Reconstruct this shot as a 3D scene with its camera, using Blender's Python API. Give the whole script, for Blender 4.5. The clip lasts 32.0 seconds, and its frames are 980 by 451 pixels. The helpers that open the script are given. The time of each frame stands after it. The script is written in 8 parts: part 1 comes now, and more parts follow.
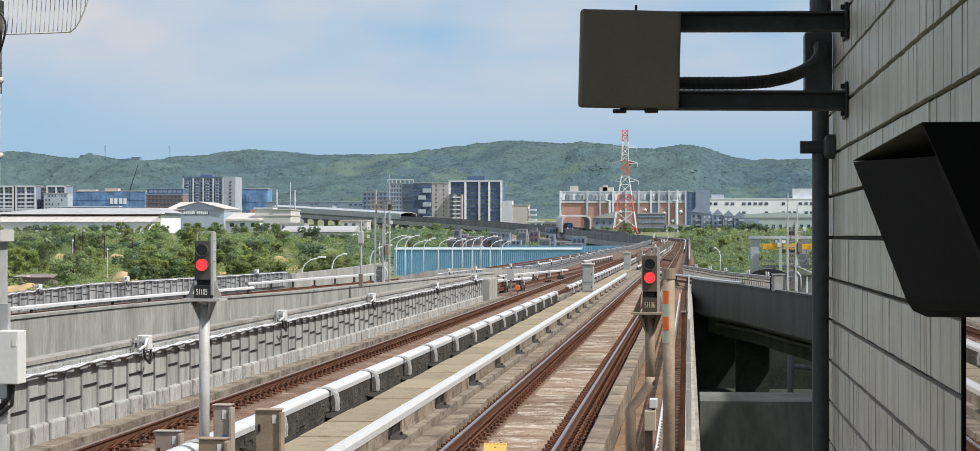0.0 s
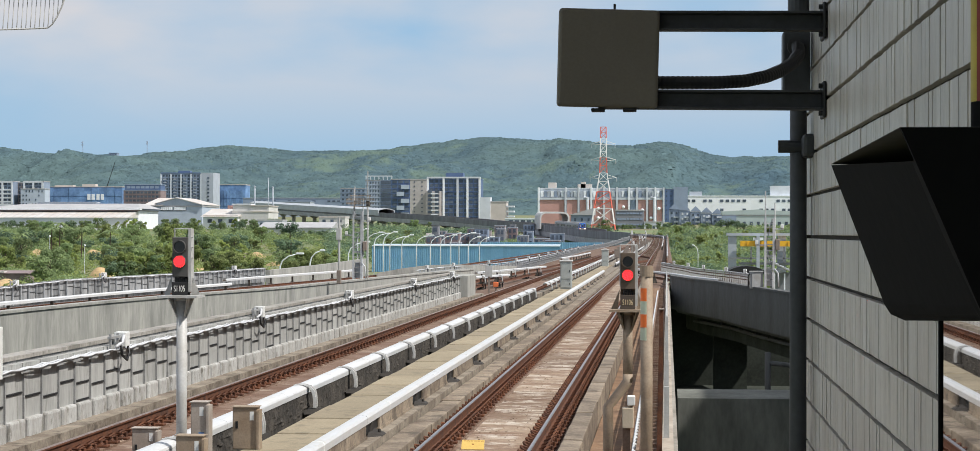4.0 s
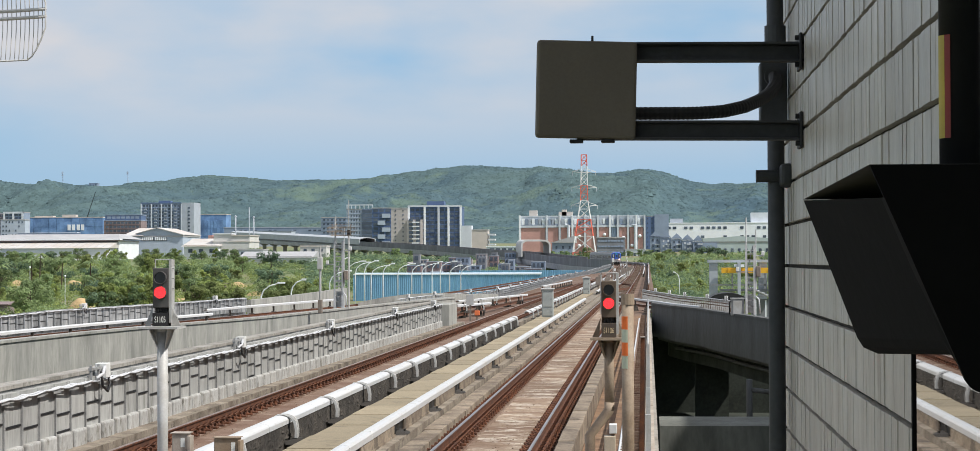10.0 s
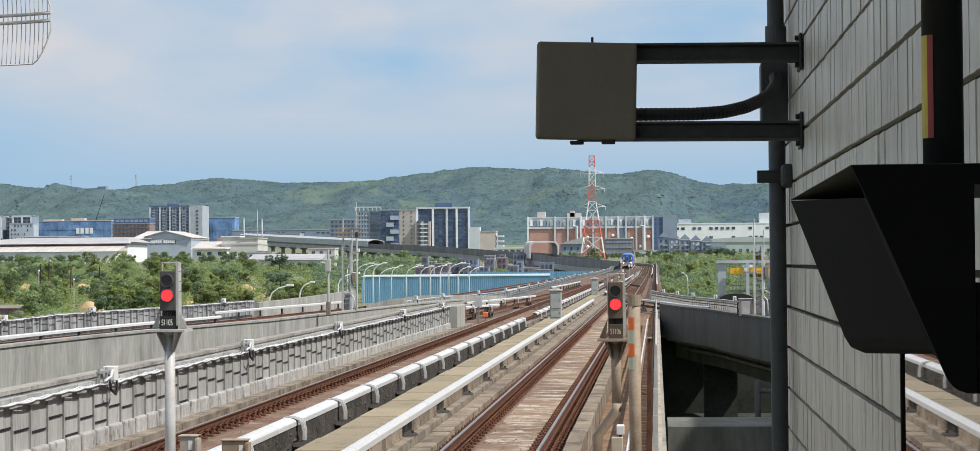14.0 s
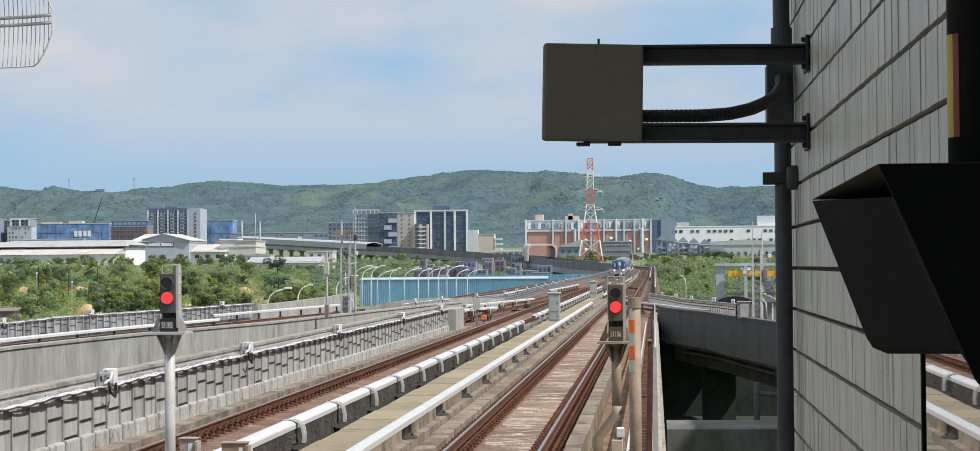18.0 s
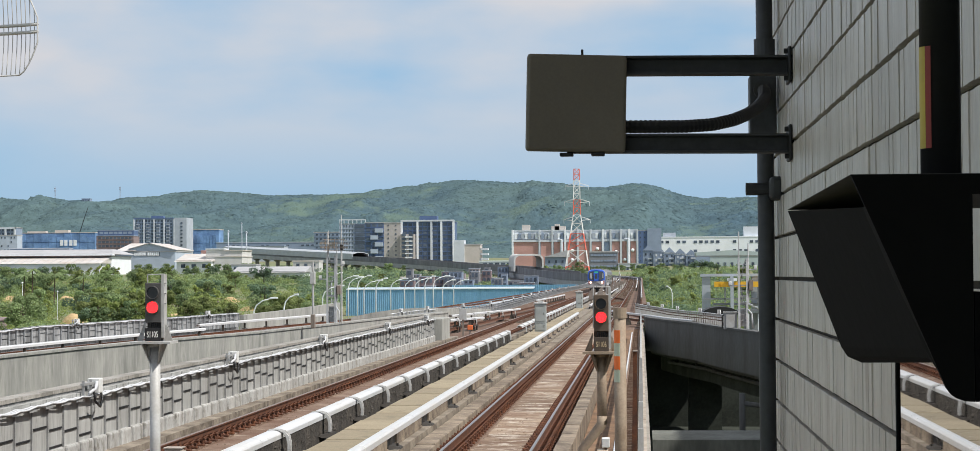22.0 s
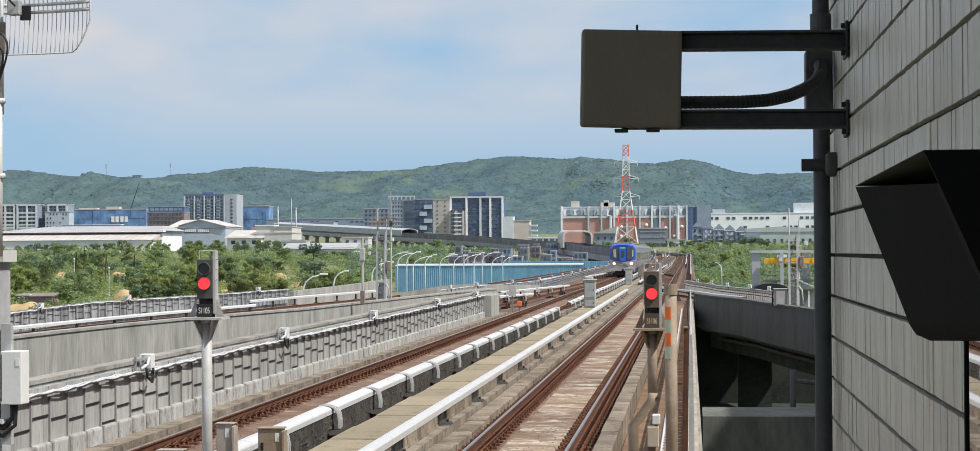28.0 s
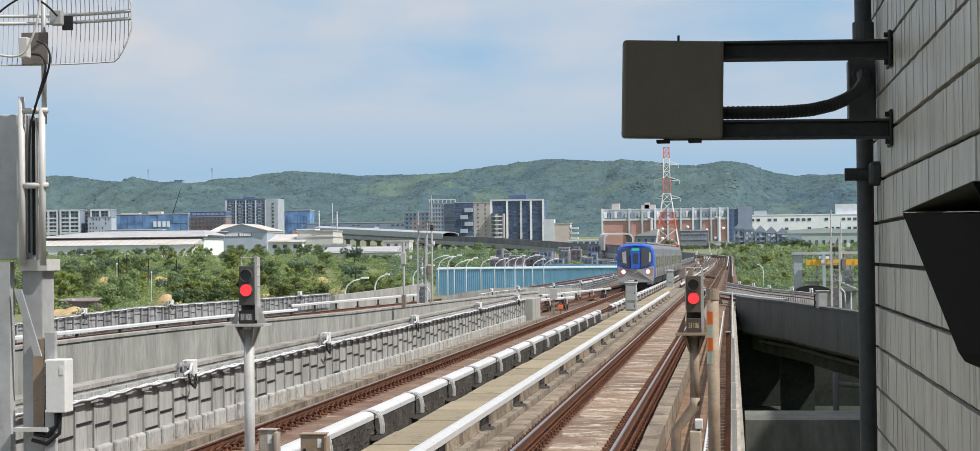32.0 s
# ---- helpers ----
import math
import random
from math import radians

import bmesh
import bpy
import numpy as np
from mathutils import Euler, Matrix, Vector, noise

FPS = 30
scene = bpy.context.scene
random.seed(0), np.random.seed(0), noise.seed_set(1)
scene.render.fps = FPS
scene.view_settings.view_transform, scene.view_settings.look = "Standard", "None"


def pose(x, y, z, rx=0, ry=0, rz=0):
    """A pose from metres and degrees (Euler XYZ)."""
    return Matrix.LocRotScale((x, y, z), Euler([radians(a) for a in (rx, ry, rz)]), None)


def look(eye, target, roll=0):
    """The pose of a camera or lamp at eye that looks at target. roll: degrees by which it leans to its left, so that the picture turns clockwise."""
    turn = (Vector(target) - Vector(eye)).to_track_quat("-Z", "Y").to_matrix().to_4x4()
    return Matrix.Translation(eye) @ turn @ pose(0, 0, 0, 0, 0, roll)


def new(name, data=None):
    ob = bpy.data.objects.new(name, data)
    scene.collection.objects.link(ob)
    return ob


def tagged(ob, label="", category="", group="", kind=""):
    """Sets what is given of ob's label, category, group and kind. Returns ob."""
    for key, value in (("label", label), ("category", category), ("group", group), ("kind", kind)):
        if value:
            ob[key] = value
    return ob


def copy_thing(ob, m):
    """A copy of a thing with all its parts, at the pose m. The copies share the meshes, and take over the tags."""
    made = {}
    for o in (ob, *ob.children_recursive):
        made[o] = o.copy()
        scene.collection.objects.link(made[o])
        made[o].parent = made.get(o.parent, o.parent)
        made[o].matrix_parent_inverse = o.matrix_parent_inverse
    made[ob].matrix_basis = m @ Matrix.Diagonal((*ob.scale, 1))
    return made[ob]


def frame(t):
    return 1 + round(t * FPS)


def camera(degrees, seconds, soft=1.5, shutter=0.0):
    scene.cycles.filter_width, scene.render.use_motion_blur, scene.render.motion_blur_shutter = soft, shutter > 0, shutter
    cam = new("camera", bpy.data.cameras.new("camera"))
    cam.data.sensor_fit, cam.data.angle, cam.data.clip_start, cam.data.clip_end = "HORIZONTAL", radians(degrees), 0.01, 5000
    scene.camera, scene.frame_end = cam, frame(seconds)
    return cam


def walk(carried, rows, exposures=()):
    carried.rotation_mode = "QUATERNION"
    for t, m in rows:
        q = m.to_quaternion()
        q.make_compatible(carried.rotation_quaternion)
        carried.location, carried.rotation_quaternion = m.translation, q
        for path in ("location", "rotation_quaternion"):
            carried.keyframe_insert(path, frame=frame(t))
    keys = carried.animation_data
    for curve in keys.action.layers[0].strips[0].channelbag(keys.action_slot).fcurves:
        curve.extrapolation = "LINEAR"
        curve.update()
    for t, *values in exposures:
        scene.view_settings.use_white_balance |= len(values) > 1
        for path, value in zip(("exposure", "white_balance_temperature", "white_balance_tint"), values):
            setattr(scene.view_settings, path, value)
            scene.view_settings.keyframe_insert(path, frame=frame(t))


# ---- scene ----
cam = camera(29.3, 32.0, soft=0.68)


def aim(x, y, z, yaw, pitch, roll):
    """Pose of the camera from its place and its turn in degrees."""
    a, b = radians(yaw), radians(pitch)
    way = Vector((-math.sin(a) * math.cos(b), math.cos(a) * math.cos(b), math.sin(b)))
    return look((x, y, z), Vector((x, y, z)) + way, -roll)


PATH = [
    (0.0, 0.0027, 0.0150, 2.9064, 6.054, 0.302, 0.000),
    (0.5, 0.0008, 0.0148, 2.9085, 6.014, 0.345, 0.085),
    (1.0, -0.0021, 0.0149, 2.9115, 5.915, 0.406, 0.031),
    (1.5, -0.0064, 0.0212, 2.9114, 5.775, 0.395, 0.057),
    (2.0, -0.0059, 0.0255, 2.9101, 5.651, 0.359, -0.013),
    (2.5, -0.0029, 0.0246, 2.9097, 5.542, 0.269, -0.045),
    (3.0, -0.0000, 0.0222, 2.9106, 5.450, 0.187, -0.043),
    (3.5, 0.0008, 0.0197, 2.9114, 5.421, 0.193, -0.081),
    (5.5, 0.0071, 0.0143, 2.9192, 5.286, 0.231, -0.120),
    (6.0, 0.0060, 0.0158, 2.9192, 5.277, 0.273, -0.069),
    (6.5, 0.0059, 0.0170, 2.9190, 5.230, 0.327, -0.056),
    (7.0, 0.0075, 0.0144, 2.9191, 5.153, 0.395, -0.006),
    (7.5, 0.0110, 0.0097, 2.9194, 5.123, 0.496, 0.053),
    (8.0, 0.0138, 0.0079, 2.9208, 5.079, 0.598, 0.044),
    (8.5, 0.0139, 0.0049, 2.9233, 5.023, 0.731, 0.101),
    (9.0, 0.0130, 0.0028, 2.9239, 4.951, 0.912, 0.153),
    (9.5, 0.0108, 0.0025, 2.9238, 4.842, 1.022, 0.176),
    (10.0, 0.0094, -0.0017, 2.9225, 4.812, 1.060, 0.225),
    (10.5, 0.0093, -0.0008, 2.9227, 4.774, 1.118, 0.241),
    (11.0, 0.0128, -0.0035, 2.9231, 4.747, 1.129, 0.223),
    (11.5, 0.0183, -0.0036, 2.9233, 4.755, 1.118, 0.261),
    (12.0, 0.0219, -0.0076, 2.9240, 4.790, 1.157, 0.311),
    (12.5, 0.0243, -0.0092, 2.9237, 4.801, 1.188, 0.342),
    (13.0, 0.0257, -0.0098, 2.9233, 4.880, 1.157, 0.357),
    (13.5, 0.0297, -0.0079, 2.9228, 4.969, 1.128, 0.374),
    (14.0, 0.0329, -0.0067, 2.9224, 5.064, 1.109, 0.481),
    (14.5, 0.0349, -0.0051, 2.9222, 5.145, 1.090, 0.602),
    (16.5, 0.0133, 0.0035, 2.9215, 5.339, 1.179, 0.822),
    (17.0, 0.0112, -0.0001, 2.9205, 5.246, 1.166, 0.772),
    (17.5, 0.0069, 0.0019, 2.9191, 5.113, 1.184, 0.638),
    (18.0, 0.0069, -0.0018, 2.9194, 5.003, 1.195, 0.473),
    (18.5, 0.0085, -0.0031, 2.9203, 4.887, 1.187, 0.388),
    (19.0, 0.0114, -0.0089, 2.9210, 4.733, 1.254, 0.305),
    (19.5, 0.0138, -0.0114, 2.9210, 4.633, 1.340, 0.211),
    (20.0, 0.0158, -0.0124, 2.9214, 4.621, 1.351, 0.274),
    (20.5, 0.0169, -0.0104, 2.9215, 4.629, 1.385, 0.303),
    (21.0, 0.0176, -0.0139, 2.9209, 4.649, 1.492, 0.302),
    (21.5, 0.0175, -0.0171, 2.9197, 4.620, 1.527, 0.289),
    (22.0, 0.0176, -0.0187, 2.9180, 4.590, 1.502, 0.357),
    (22.5, 0.0184, -0.0186, 2.9163, 4.619, 1.449, 0.382),
    (23.0, 0.0202, -0.0171, 2.9157, 4.675, 1.349, 0.395),
    (23.5, 0.0221, -0.0204, 2.9161, 4.740, 1.294, 0.335),
    (24.0, 0.0240, -0.0220, 2.9172, 4.822, 1.210, 0.284),
    (24.5, 0.0241, -0.0241, 2.9184, 4.936, 1.139, 0.269),
    (25.0, 0.0226, -0.0211, 2.9190, 5.056, 1.129, 0.284),
    (25.5, 0.0207, -0.0198, 2.9198, 5.228, 1.121, 0.249),
    (27.5, -0.0015, -0.0042, 2.9188, 5.946, 0.889, 0.258),
    (28.0, -0.0004, -0.0030, 2.9187, 6.091, 0.789, 0.344),
    (28.5, 0.0011, 0.0020, 2.9197, 6.207, 0.725, 0.342),
    (29.0, 0.0018, 0.0002, 2.9192, 6.352, 0.710, 0.420),
    (29.5, 0.0006, 0.0002, 2.9203, 6.470, 0.714, 0.487),
    (30.0, -0.0002, 0.0028, 2.9224, 6.542, 0.713, 0.532),
    (30.5, -0.0024, 0.0039, 2.9238, 6.586, 0.753, 0.630),
    (31.0, -0.0036, 0.0059, 2.9290, 6.724, 0.789, 0.620),
    (31.5, -0.0046, 0.0047, 2.9397, 6.953, 0.804, 0.652),
    (32.0, -0.0047, 0.0053, 2.9472, 7.334, 0.890, 0.620),
]
walk(cam, [(r[0], aim(*r[1:])) for r in PATH], [(0.0, 0.0), (32.0, 0.0)])

# ---- light ----
SUN_EL, SUN_AZ = radians(52), radians(110)      # azimuth clockwise from +y
world = bpy.data.worlds.new("sky_world")
scene.world = world
world.use_nodes = True
nt = world.node_tree
for n in list(nt.nodes):
    nt.nodes.remove(n)
out = nt.nodes.new("ShaderNodeOutputWorld")
bg = nt.nodes.new("ShaderNodeBackground")
sky = nt.nodes.new("ShaderNodeTexSky")
sky.sky_type, sky.sun_disc = "NISHITA", False
sky.sun_elevation, sky.sun_rotation = SUN_EL, SUN_AZ
sky.air_density, sky.dust_density, sky.ozone_density = 1.0, 1.0, 2.0
tc = nt.nodes.new("ShaderNodeTexCoord")
mp = nt.nodes.new("ShaderNodeMapping")
mp.inputs["Scale"].default_value = (1.0, 1.0, 2.6)
nz = nt.nodes.new("ShaderNodeTexNoise")
nz.inputs["Scale"].default_value, nz.inputs["Detail"].default_value, nz.inputs["Roughness"].default_value = 6.5, 6.0, 0.45
rp = nt.nodes.new("ShaderNodeMapRange")
rp.inputs["From Min"].default_value, rp.inputs["From Max"].default_value = 0.30, 0.58
rp.inputs["To Min"].default_value, rp.inputs["To Max"].default_value = 0.0, 1.0
sep = nt.nodes.new("ShaderNodeSeparateXYZ")
low = nt.nodes.new("ShaderNodeMapRange")          # hazy air near the horizon, thinner overhead
low.inputs["From Min"].default_value, low.inputs["From Max"].default_value = 0.12, 0.6
low.inputs["To Min"].default_value, low.inputs["To Max"].default_value = 0.85, 0.3
air = nt.nodes.new("ShaderNodeMix")
air.data_type = "RGBA"
air.inputs["B"].default_value = (3.35, 5.45, 7.75, 1.0)
hi = nt.nodes.new("ShaderNodeMapRange")           # thin cloud above the haze
hi.inputs["From Min"].default_value, hi.inputs["From Max"].default_value = 0.045, 0.105
hi.inputs["To Min"].default_value, hi.inputs["To Max"].default_value = 0.06, 1.0
cl = nt.nodes.new("ShaderNodeMath")
cl.operation = "MULTIPLY"
mx = nt.nodes.new("ShaderNodeMix")
mx.data_type = "RGBA"
mx.inputs["B"].default_value = (6.45, 6.55, 6.95, 1.0)
nt.links.new(tc.outputs["Generated"], mp.inputs["Vector"])
nt.links.new(mp.outputs["Vector"], nz.inputs["Vector"])
nt.links.new(nz.outputs["Fac"], rp.inputs["Value"])
nt.links.new(tc.outputs["Generated"], sep.inputs["Vector"])
nt.links.new(sep.outputs["Z"], low.inputs["Value"])
nt.links.new(sep.outputs["Z"], hi.inputs["Value"])
nt.links.new(low.outputs["Result"], air.inputs["Factor"])
nt.links.new(sky.outputs["Color"], air.inputs["A"])
nt.links.new(rp.outputs["Result"], cl.inputs[0])
nt.links.new(hi.outputs["Result"], cl.inputs[1])
nt.links.new(cl.outputs["Value"], mx.inputs["Factor"])
nt.links.new(air.outputs["Result"], mx.inputs["A"])
nt.links.new(mx.outputs["Result"], bg.inputs["Color"])
nt.links.new(bg.outputs["Background"], out.inputs["Surface"])
bg.inputs["Strength"].default_value = 0.101

sun = new("sun", bpy.data.lights.new("sun", "SUN"))
sun.data.energy, sun.data.angle, sun.data.color = 5.0, radians(0.6), (1.0, 0.95, 0.88)
sun_way = Vector((math.sin(SUN_AZ) * math.cos(SUN_EL), math.cos(SUN_AZ) * math.cos(SUN_EL), math.sin(SUN_EL)))
sun.matrix_world = look(sun_way * 100, (0, 0, 0))

# ---- materials ----


def mat(name, col, rough=0.7, metal=0.0, var=0.3, scale=1.5, fine=25.0, bump=0.25, tint=None, stretch=(1, 1, 1),
        own=False, rnd=0.0, island=0.0, glow=0.0, spec=0.5, dist=0.01, grime=None, thin=0.0):
    """A surface with two scales of grain; tint is the colour of its stains; own: grain carried by the object."""
    m = bpy.data.materials.new(name)
    m.use_nodes = True
    t = m.node_tree
    b = t.nodes["Principled BSDF"]
    L = t.links.new
    if own:
        c = t.nodes.new("ShaderNodeTexCoord").outputs["Object"]
    else:
        c = t.nodes.new("ShaderNodeNewGeometry").outputs["Position"]
    mpn = t.nodes.new("ShaderNodeMapping")
    mpn.inputs["Scale"].default_value = stretch
    L(c, mpn.inputs["Vector"])
    n1, n2 = t.nodes.new("ShaderNodeTexNoise"), t.nodes.new("ShaderNodeTexNoise")
    for n, s, d in ((n1, scale, 5.0), (n2, fine, 3.0)):
        n.inputs["Scale"].default_value, n.inputs["Detail"].default_value = s, d
        n.inputs["Roughness"].default_value = 0.6
        L(mpn.outputs["Vector"], n.inputs["Vector"])
    r1 = t.nodes.new("ShaderNodeMapRange")
    r1.inputs["From Min"].default_value, r1.inputs["From Max"].default_value = 0.38, 0.68
    L(n1.outputs["Fac"], r1.inputs["Value"])
    mixa = t.nodes.new("ShaderNodeMix")
    mixa.data_type = "RGBA"
    tint = tint or tuple(v * (1 - var) for v in col)
    mixa.inputs["A"].default_value, mixa.inputs["B"].default_value = (*col, 1), (*tint, 1)
    L(r1.outputs["Result"], mixa.inputs["Factor"])
    r2 = t.nodes.new("ShaderNodeMapRange")
    r2.inputs["From Min"].default_value, r2.inputs["From Max"].default_value = 0.3, 0.7
    r2.inputs["To Min"].default_value, r2.inputs["To Max"].default_value = 1 - var * 0.6, 1 + var * 0.35
    L(n2.outputs["Fac"], r2.inputs["Value"])
    val = r2.outputs["Result"]
    extra = []
    if rnd:
        extra.append((t.nodes.new("ShaderNodeObjectInfo").outputs["Random"], rnd))
    if island:
        extra.append((t.nodes.new("ShaderNodeNewGeometry").outputs["Random Per Island"], island))
    for src, amount in extra:
        ra = t.nodes.new("ShaderNodeMapRange")
        ra.inputs["To Min"].default_value, ra.inputs["To Max"].default_value = 1 - amount, 1 + amount * 0.6
        L(src, ra.inputs["Value"])
        mu = t.nodes.new("ShaderNodeMath")
        mu.operation = "MULTIPLY"
        L(val, mu.inputs[0]), L(ra.outputs["Result"], mu.inputs[1])
        val = mu.outputs["Value"]
    hs = t.nodes.new("ShaderNodeHueSaturation")
    L(mixa.outputs["Result"], hs.inputs["Color"]), L(val, hs.inputs["Value"])
    colour = hs.outputs["Color"]
    if grime:
        # blotches with ragged edges: colour, strength, size, threshold
        n3 = t.nodes.new("ShaderNodeTexNoise")
        n3.inputs["Scale"].default_value, n3.inputs["Detail"].default_value, n3.inputs["Roughness"].default_value = grime[2], 8.0, 0.72
        n3.inputs["Distortion"].default_value = 0.4
        L(mpn.outputs["Vector"], n3.inputs["Vector"])
        r3 = t.nodes.new("ShaderNodeMapRange")
        r3.inputs["From Min"].default_value, r3.inputs["From Max"].default_value = grime[3], grime[3] + 0.09
        r3.inputs["To Max"].default_value = grime[1]
        L(n3.outputs["Fac"], r3.inputs["Value"])
        mixg = t.nodes.new("ShaderNodeMix")
        mixg.data_type = "RGBA"
        mixg.inputs["B"].default_value = (*grime[0], 1)
        L(colour, mixg.inputs["A"]), L(r3.outputs["Result"], mixg.inputs["Factor"])
        colour = mixg.outputs["Result"]
    L(colour, b.inputs["Base Color"])
    b.inputs["Roughness"].default_value, b.inputs["Metallic"].default_value = rough, metal
    b.inputs["Specular IOR Level"].default_value = spec
    if bump:
        bp = t.nodes.new("ShaderNodeBump")
        bp.inputs["Strength"].default_value, bp.inputs["Distance"].default_value = bump, dist
        L(n2.outputs["Fac"], bp.inputs["Height"]), L(bp.outputs["Normal"], b.inputs["Normal"])
    if thin:
        # leaves let some light through
        tr = t.nodes.new("ShaderNodeBsdfTranslucent")
        ms = t.nodes.new("ShaderNodeMixShader")
        ms.inputs["Fac"].default_value = thin
        L(colour, tr.inputs["Color"]), L(b.outputs["BSDF"], ms.inputs[1]), L(tr.outputs["BSDF"], ms.inputs[2])
        L(ms.outputs["Shader"], t.nodes["Material Output"].inputs["Surface"])
    if glow:
        b.inputs["Emission Color"].default_value, b.inputs["Emission Strength"].default_value = (*col, 1), glow
    return m


CONCRETE = mat("concrete", (0.34, 0.325, 0.30), 0.9, var=0.35, scale=0.7, fine=14, tint=(0.23, 0.215, 0.19), grime=((0.11, 0.105, 0.09), 0.6, 1.6, 0.53))
CONCRETE_STREAK = mat("streaked_concrete", (0.37, 0.37, 0.345), 0.9, scale=1.1, fine=7, var=0.3, tint=(0.255, 0.26, 0.245), stretch=(1.0, 1.0, 0.22), grime=((0.14, 0.145, 0.135), 0.5, 0.9, 0.53))
PANEL = mat("precast_concrete", (0.405, 0.41, 0.40), 0.9, scale=1.8, fine=12, var=0.25, tint=(0.29, 0.295, 0.285), stretch=(2, 2, 0.3), rnd=0.14, grime=((0.15, 0.145, 0.13), 0.6, 1.7, 0.55))
# PANEL's variant with the side parapets' bluish shade in its colour
PANELGREY = mat("shade_blue_precast", (0.37, 0.38, 0.39), 0.9, scale=1.2, fine=9, var=0.35, tint=(0.15, 0.16, 0.17), stretch=(1.5, 1.5, 0.3), rnd=0.18, grime=((0.07, 0.075, 0.08), 0.6, 1.0, 0.52))
BLOCK = mat("whitewashed_concrete", (0.45, 0.455, 0.45), 0.9, scale=2.6, fine=16, var=0.35, tint=(0.33, 0.32, 0.30), stretch=(2, 2, 0.7), rnd=0.12, grime=((0.17, 0.16, 0.14), 0.8, 3.4, 0.535))
KERB = mat("stained_kerb_concrete", (0.30, 0.26, 0.21), 0.92, scale=1.5, fine=16, var=0.5, tint=(0.145, 0.115, 0.088), bump=0.6, grime=((0.07, 0.056, 0.044), 0.8, 1.8, 0.53))
KERBSTONE = mat("kerb_stone_concrete", (0.305, 0.25, 0.19), 0.92, scale=1.5, fine=16, var=0.5, tint=(0.155, 0.118, 0.088), bump=0.6, rnd=0.2, grime=((0.075, 0.06, 0.048), 0.8, 1.6, 0.52))
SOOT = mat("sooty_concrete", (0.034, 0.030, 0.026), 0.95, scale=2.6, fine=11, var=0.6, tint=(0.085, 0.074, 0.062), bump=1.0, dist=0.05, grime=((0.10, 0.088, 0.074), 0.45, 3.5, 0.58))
BED = mat("rusty_trackbed", (0.150, 0.085, 0.058), 0.95, scale=0.9, fine=18, var=0.5, tint=(0.25, 0.18, 0.135), stretch=(0.7, 1.3, 1.0), bump=0.5, grime=((0.45, 0.38, 0.31), 0.6, 1.5, 0.56))
SLAB = mat("dusty_slab", (0.175, 0.105, 0.068), 0.95, scale=1.1, fine=12, var=0.5, tint=(0.33, 0.255, 0.185), stretch=(0.75, 1.3, 1.0), bump=0.6, rnd=0.2, grime=((0.60, 0.55, 0.48), 0.75, 2.0, 0.525))
WALKWAY = mat("walkway_concrete", (0.315, 0.265, 0.182), 0.92, scale=1.8, fine=22, var=0.3, tint=(0.28, 0.235, 0.16), rnd=0.16, bump=0.45, grime=((0.15, 0.125, 0.088), 0.7, 2.4, 0.54))
RUST = mat("rusted_steel", (0.165, 0.062, 0.028), 0.85, metal=0.1, scale=6, fine=60, var=0.45, tint=(0.075, 0.035, 0.024), rnd=0.2)
RAILTOP = mat("polished_rail", (0.52, 0.50, 0.50), 0.38, metal=1.0, scale=3, fine=60, var=0.2, bump=0.05)
RAILDULL = mat("dull_brown_rail_head", (0.36, 0.29, 0.265), 0.45, metal=0.5, scale=3, fine=60, var=0.3, bump=0.05)
FARBED = mat("dark_rusty_bed", (0.115, 0.065, 0.043), 0.95, scale=0.4, fine=6, var=0.5, tint=(0.20, 0.135, 0.10), grime=((0.36, 0.32, 0.27), 0.6, 0.8, 0.57))
RUSTWALK = mat("ochre_dirt", (0.24, 0.145, 0.085), 0.95, scale=1.2, fine=15, var=0.4, tint=(0.14, 0.085, 0.055), grime=((0.33, 0.24, 0.15), 0.6, 2.0, 0.55))
PINKEDGE = mat("pale_tan_concrete", (0.45, 0.395, 0.335), 0.92, scale=1.2, fine=14, var=0.3, tint=(0.32, 0.27, 0.22), grime=((0.15, 0.10, 0.07), 0.6, 2.0, 0.55))
COVER = mat("white_grp", (0.60, 0.62, 0.65), 0.4, scale=2, fine=20, var=0.1, bump=0.05, tint=(0.59, 0.59, 0.58), stretch=(1, 0.3, 1), rnd=0.06, grime=((0.40, 0.36, 0.31), 0.5, 3.0, 0.59))
GALV = mat("galvanised_steel", (0.36, 0.365, 0.365), 0.6, metal=0.15, scale=5, fine=50, var=0.25, bump=0.08)
GREYPAINT = mat("grey_paint", (0.50, 0.51, 0.51), 0.5, scale=3, fine=40, var=0.15, bump=0.05, tint=(0.40, 0.39, 0.37))
TANPAINT = mat("dusty_tan_paint", (0.34, 0.27, 0.20), 0.7, scale=4, fine=40, var=0.25, bump=0.1, tint=(0.26, 0.19, 0.13))
WHITEBOX = mat("white_enclosure", (0.74, 0.75, 0.74), 0.45, scale=3, fine=30, var=0.08, bump=0.03)
BLACKPAINT = mat("black_paint", (0.005, 0.005, 0.005), 0.85, scale=4, fine=40, var=0.3, bump=0.05, spec=0.15)
DARKSTEEL = mat("dark_steel", (0.026, 0.027, 0.029), 0.55, metal=0.2, scale=4, fine=40, var=0.3, bump=0.08, spec=0.35)
PIPEGREY = mat("grey_conduit", (0.06, 0.064, 0.07), 0.5, metal=0.2, scale=4, fine=40, var=0.25, bump=0.06, spec=0.4)
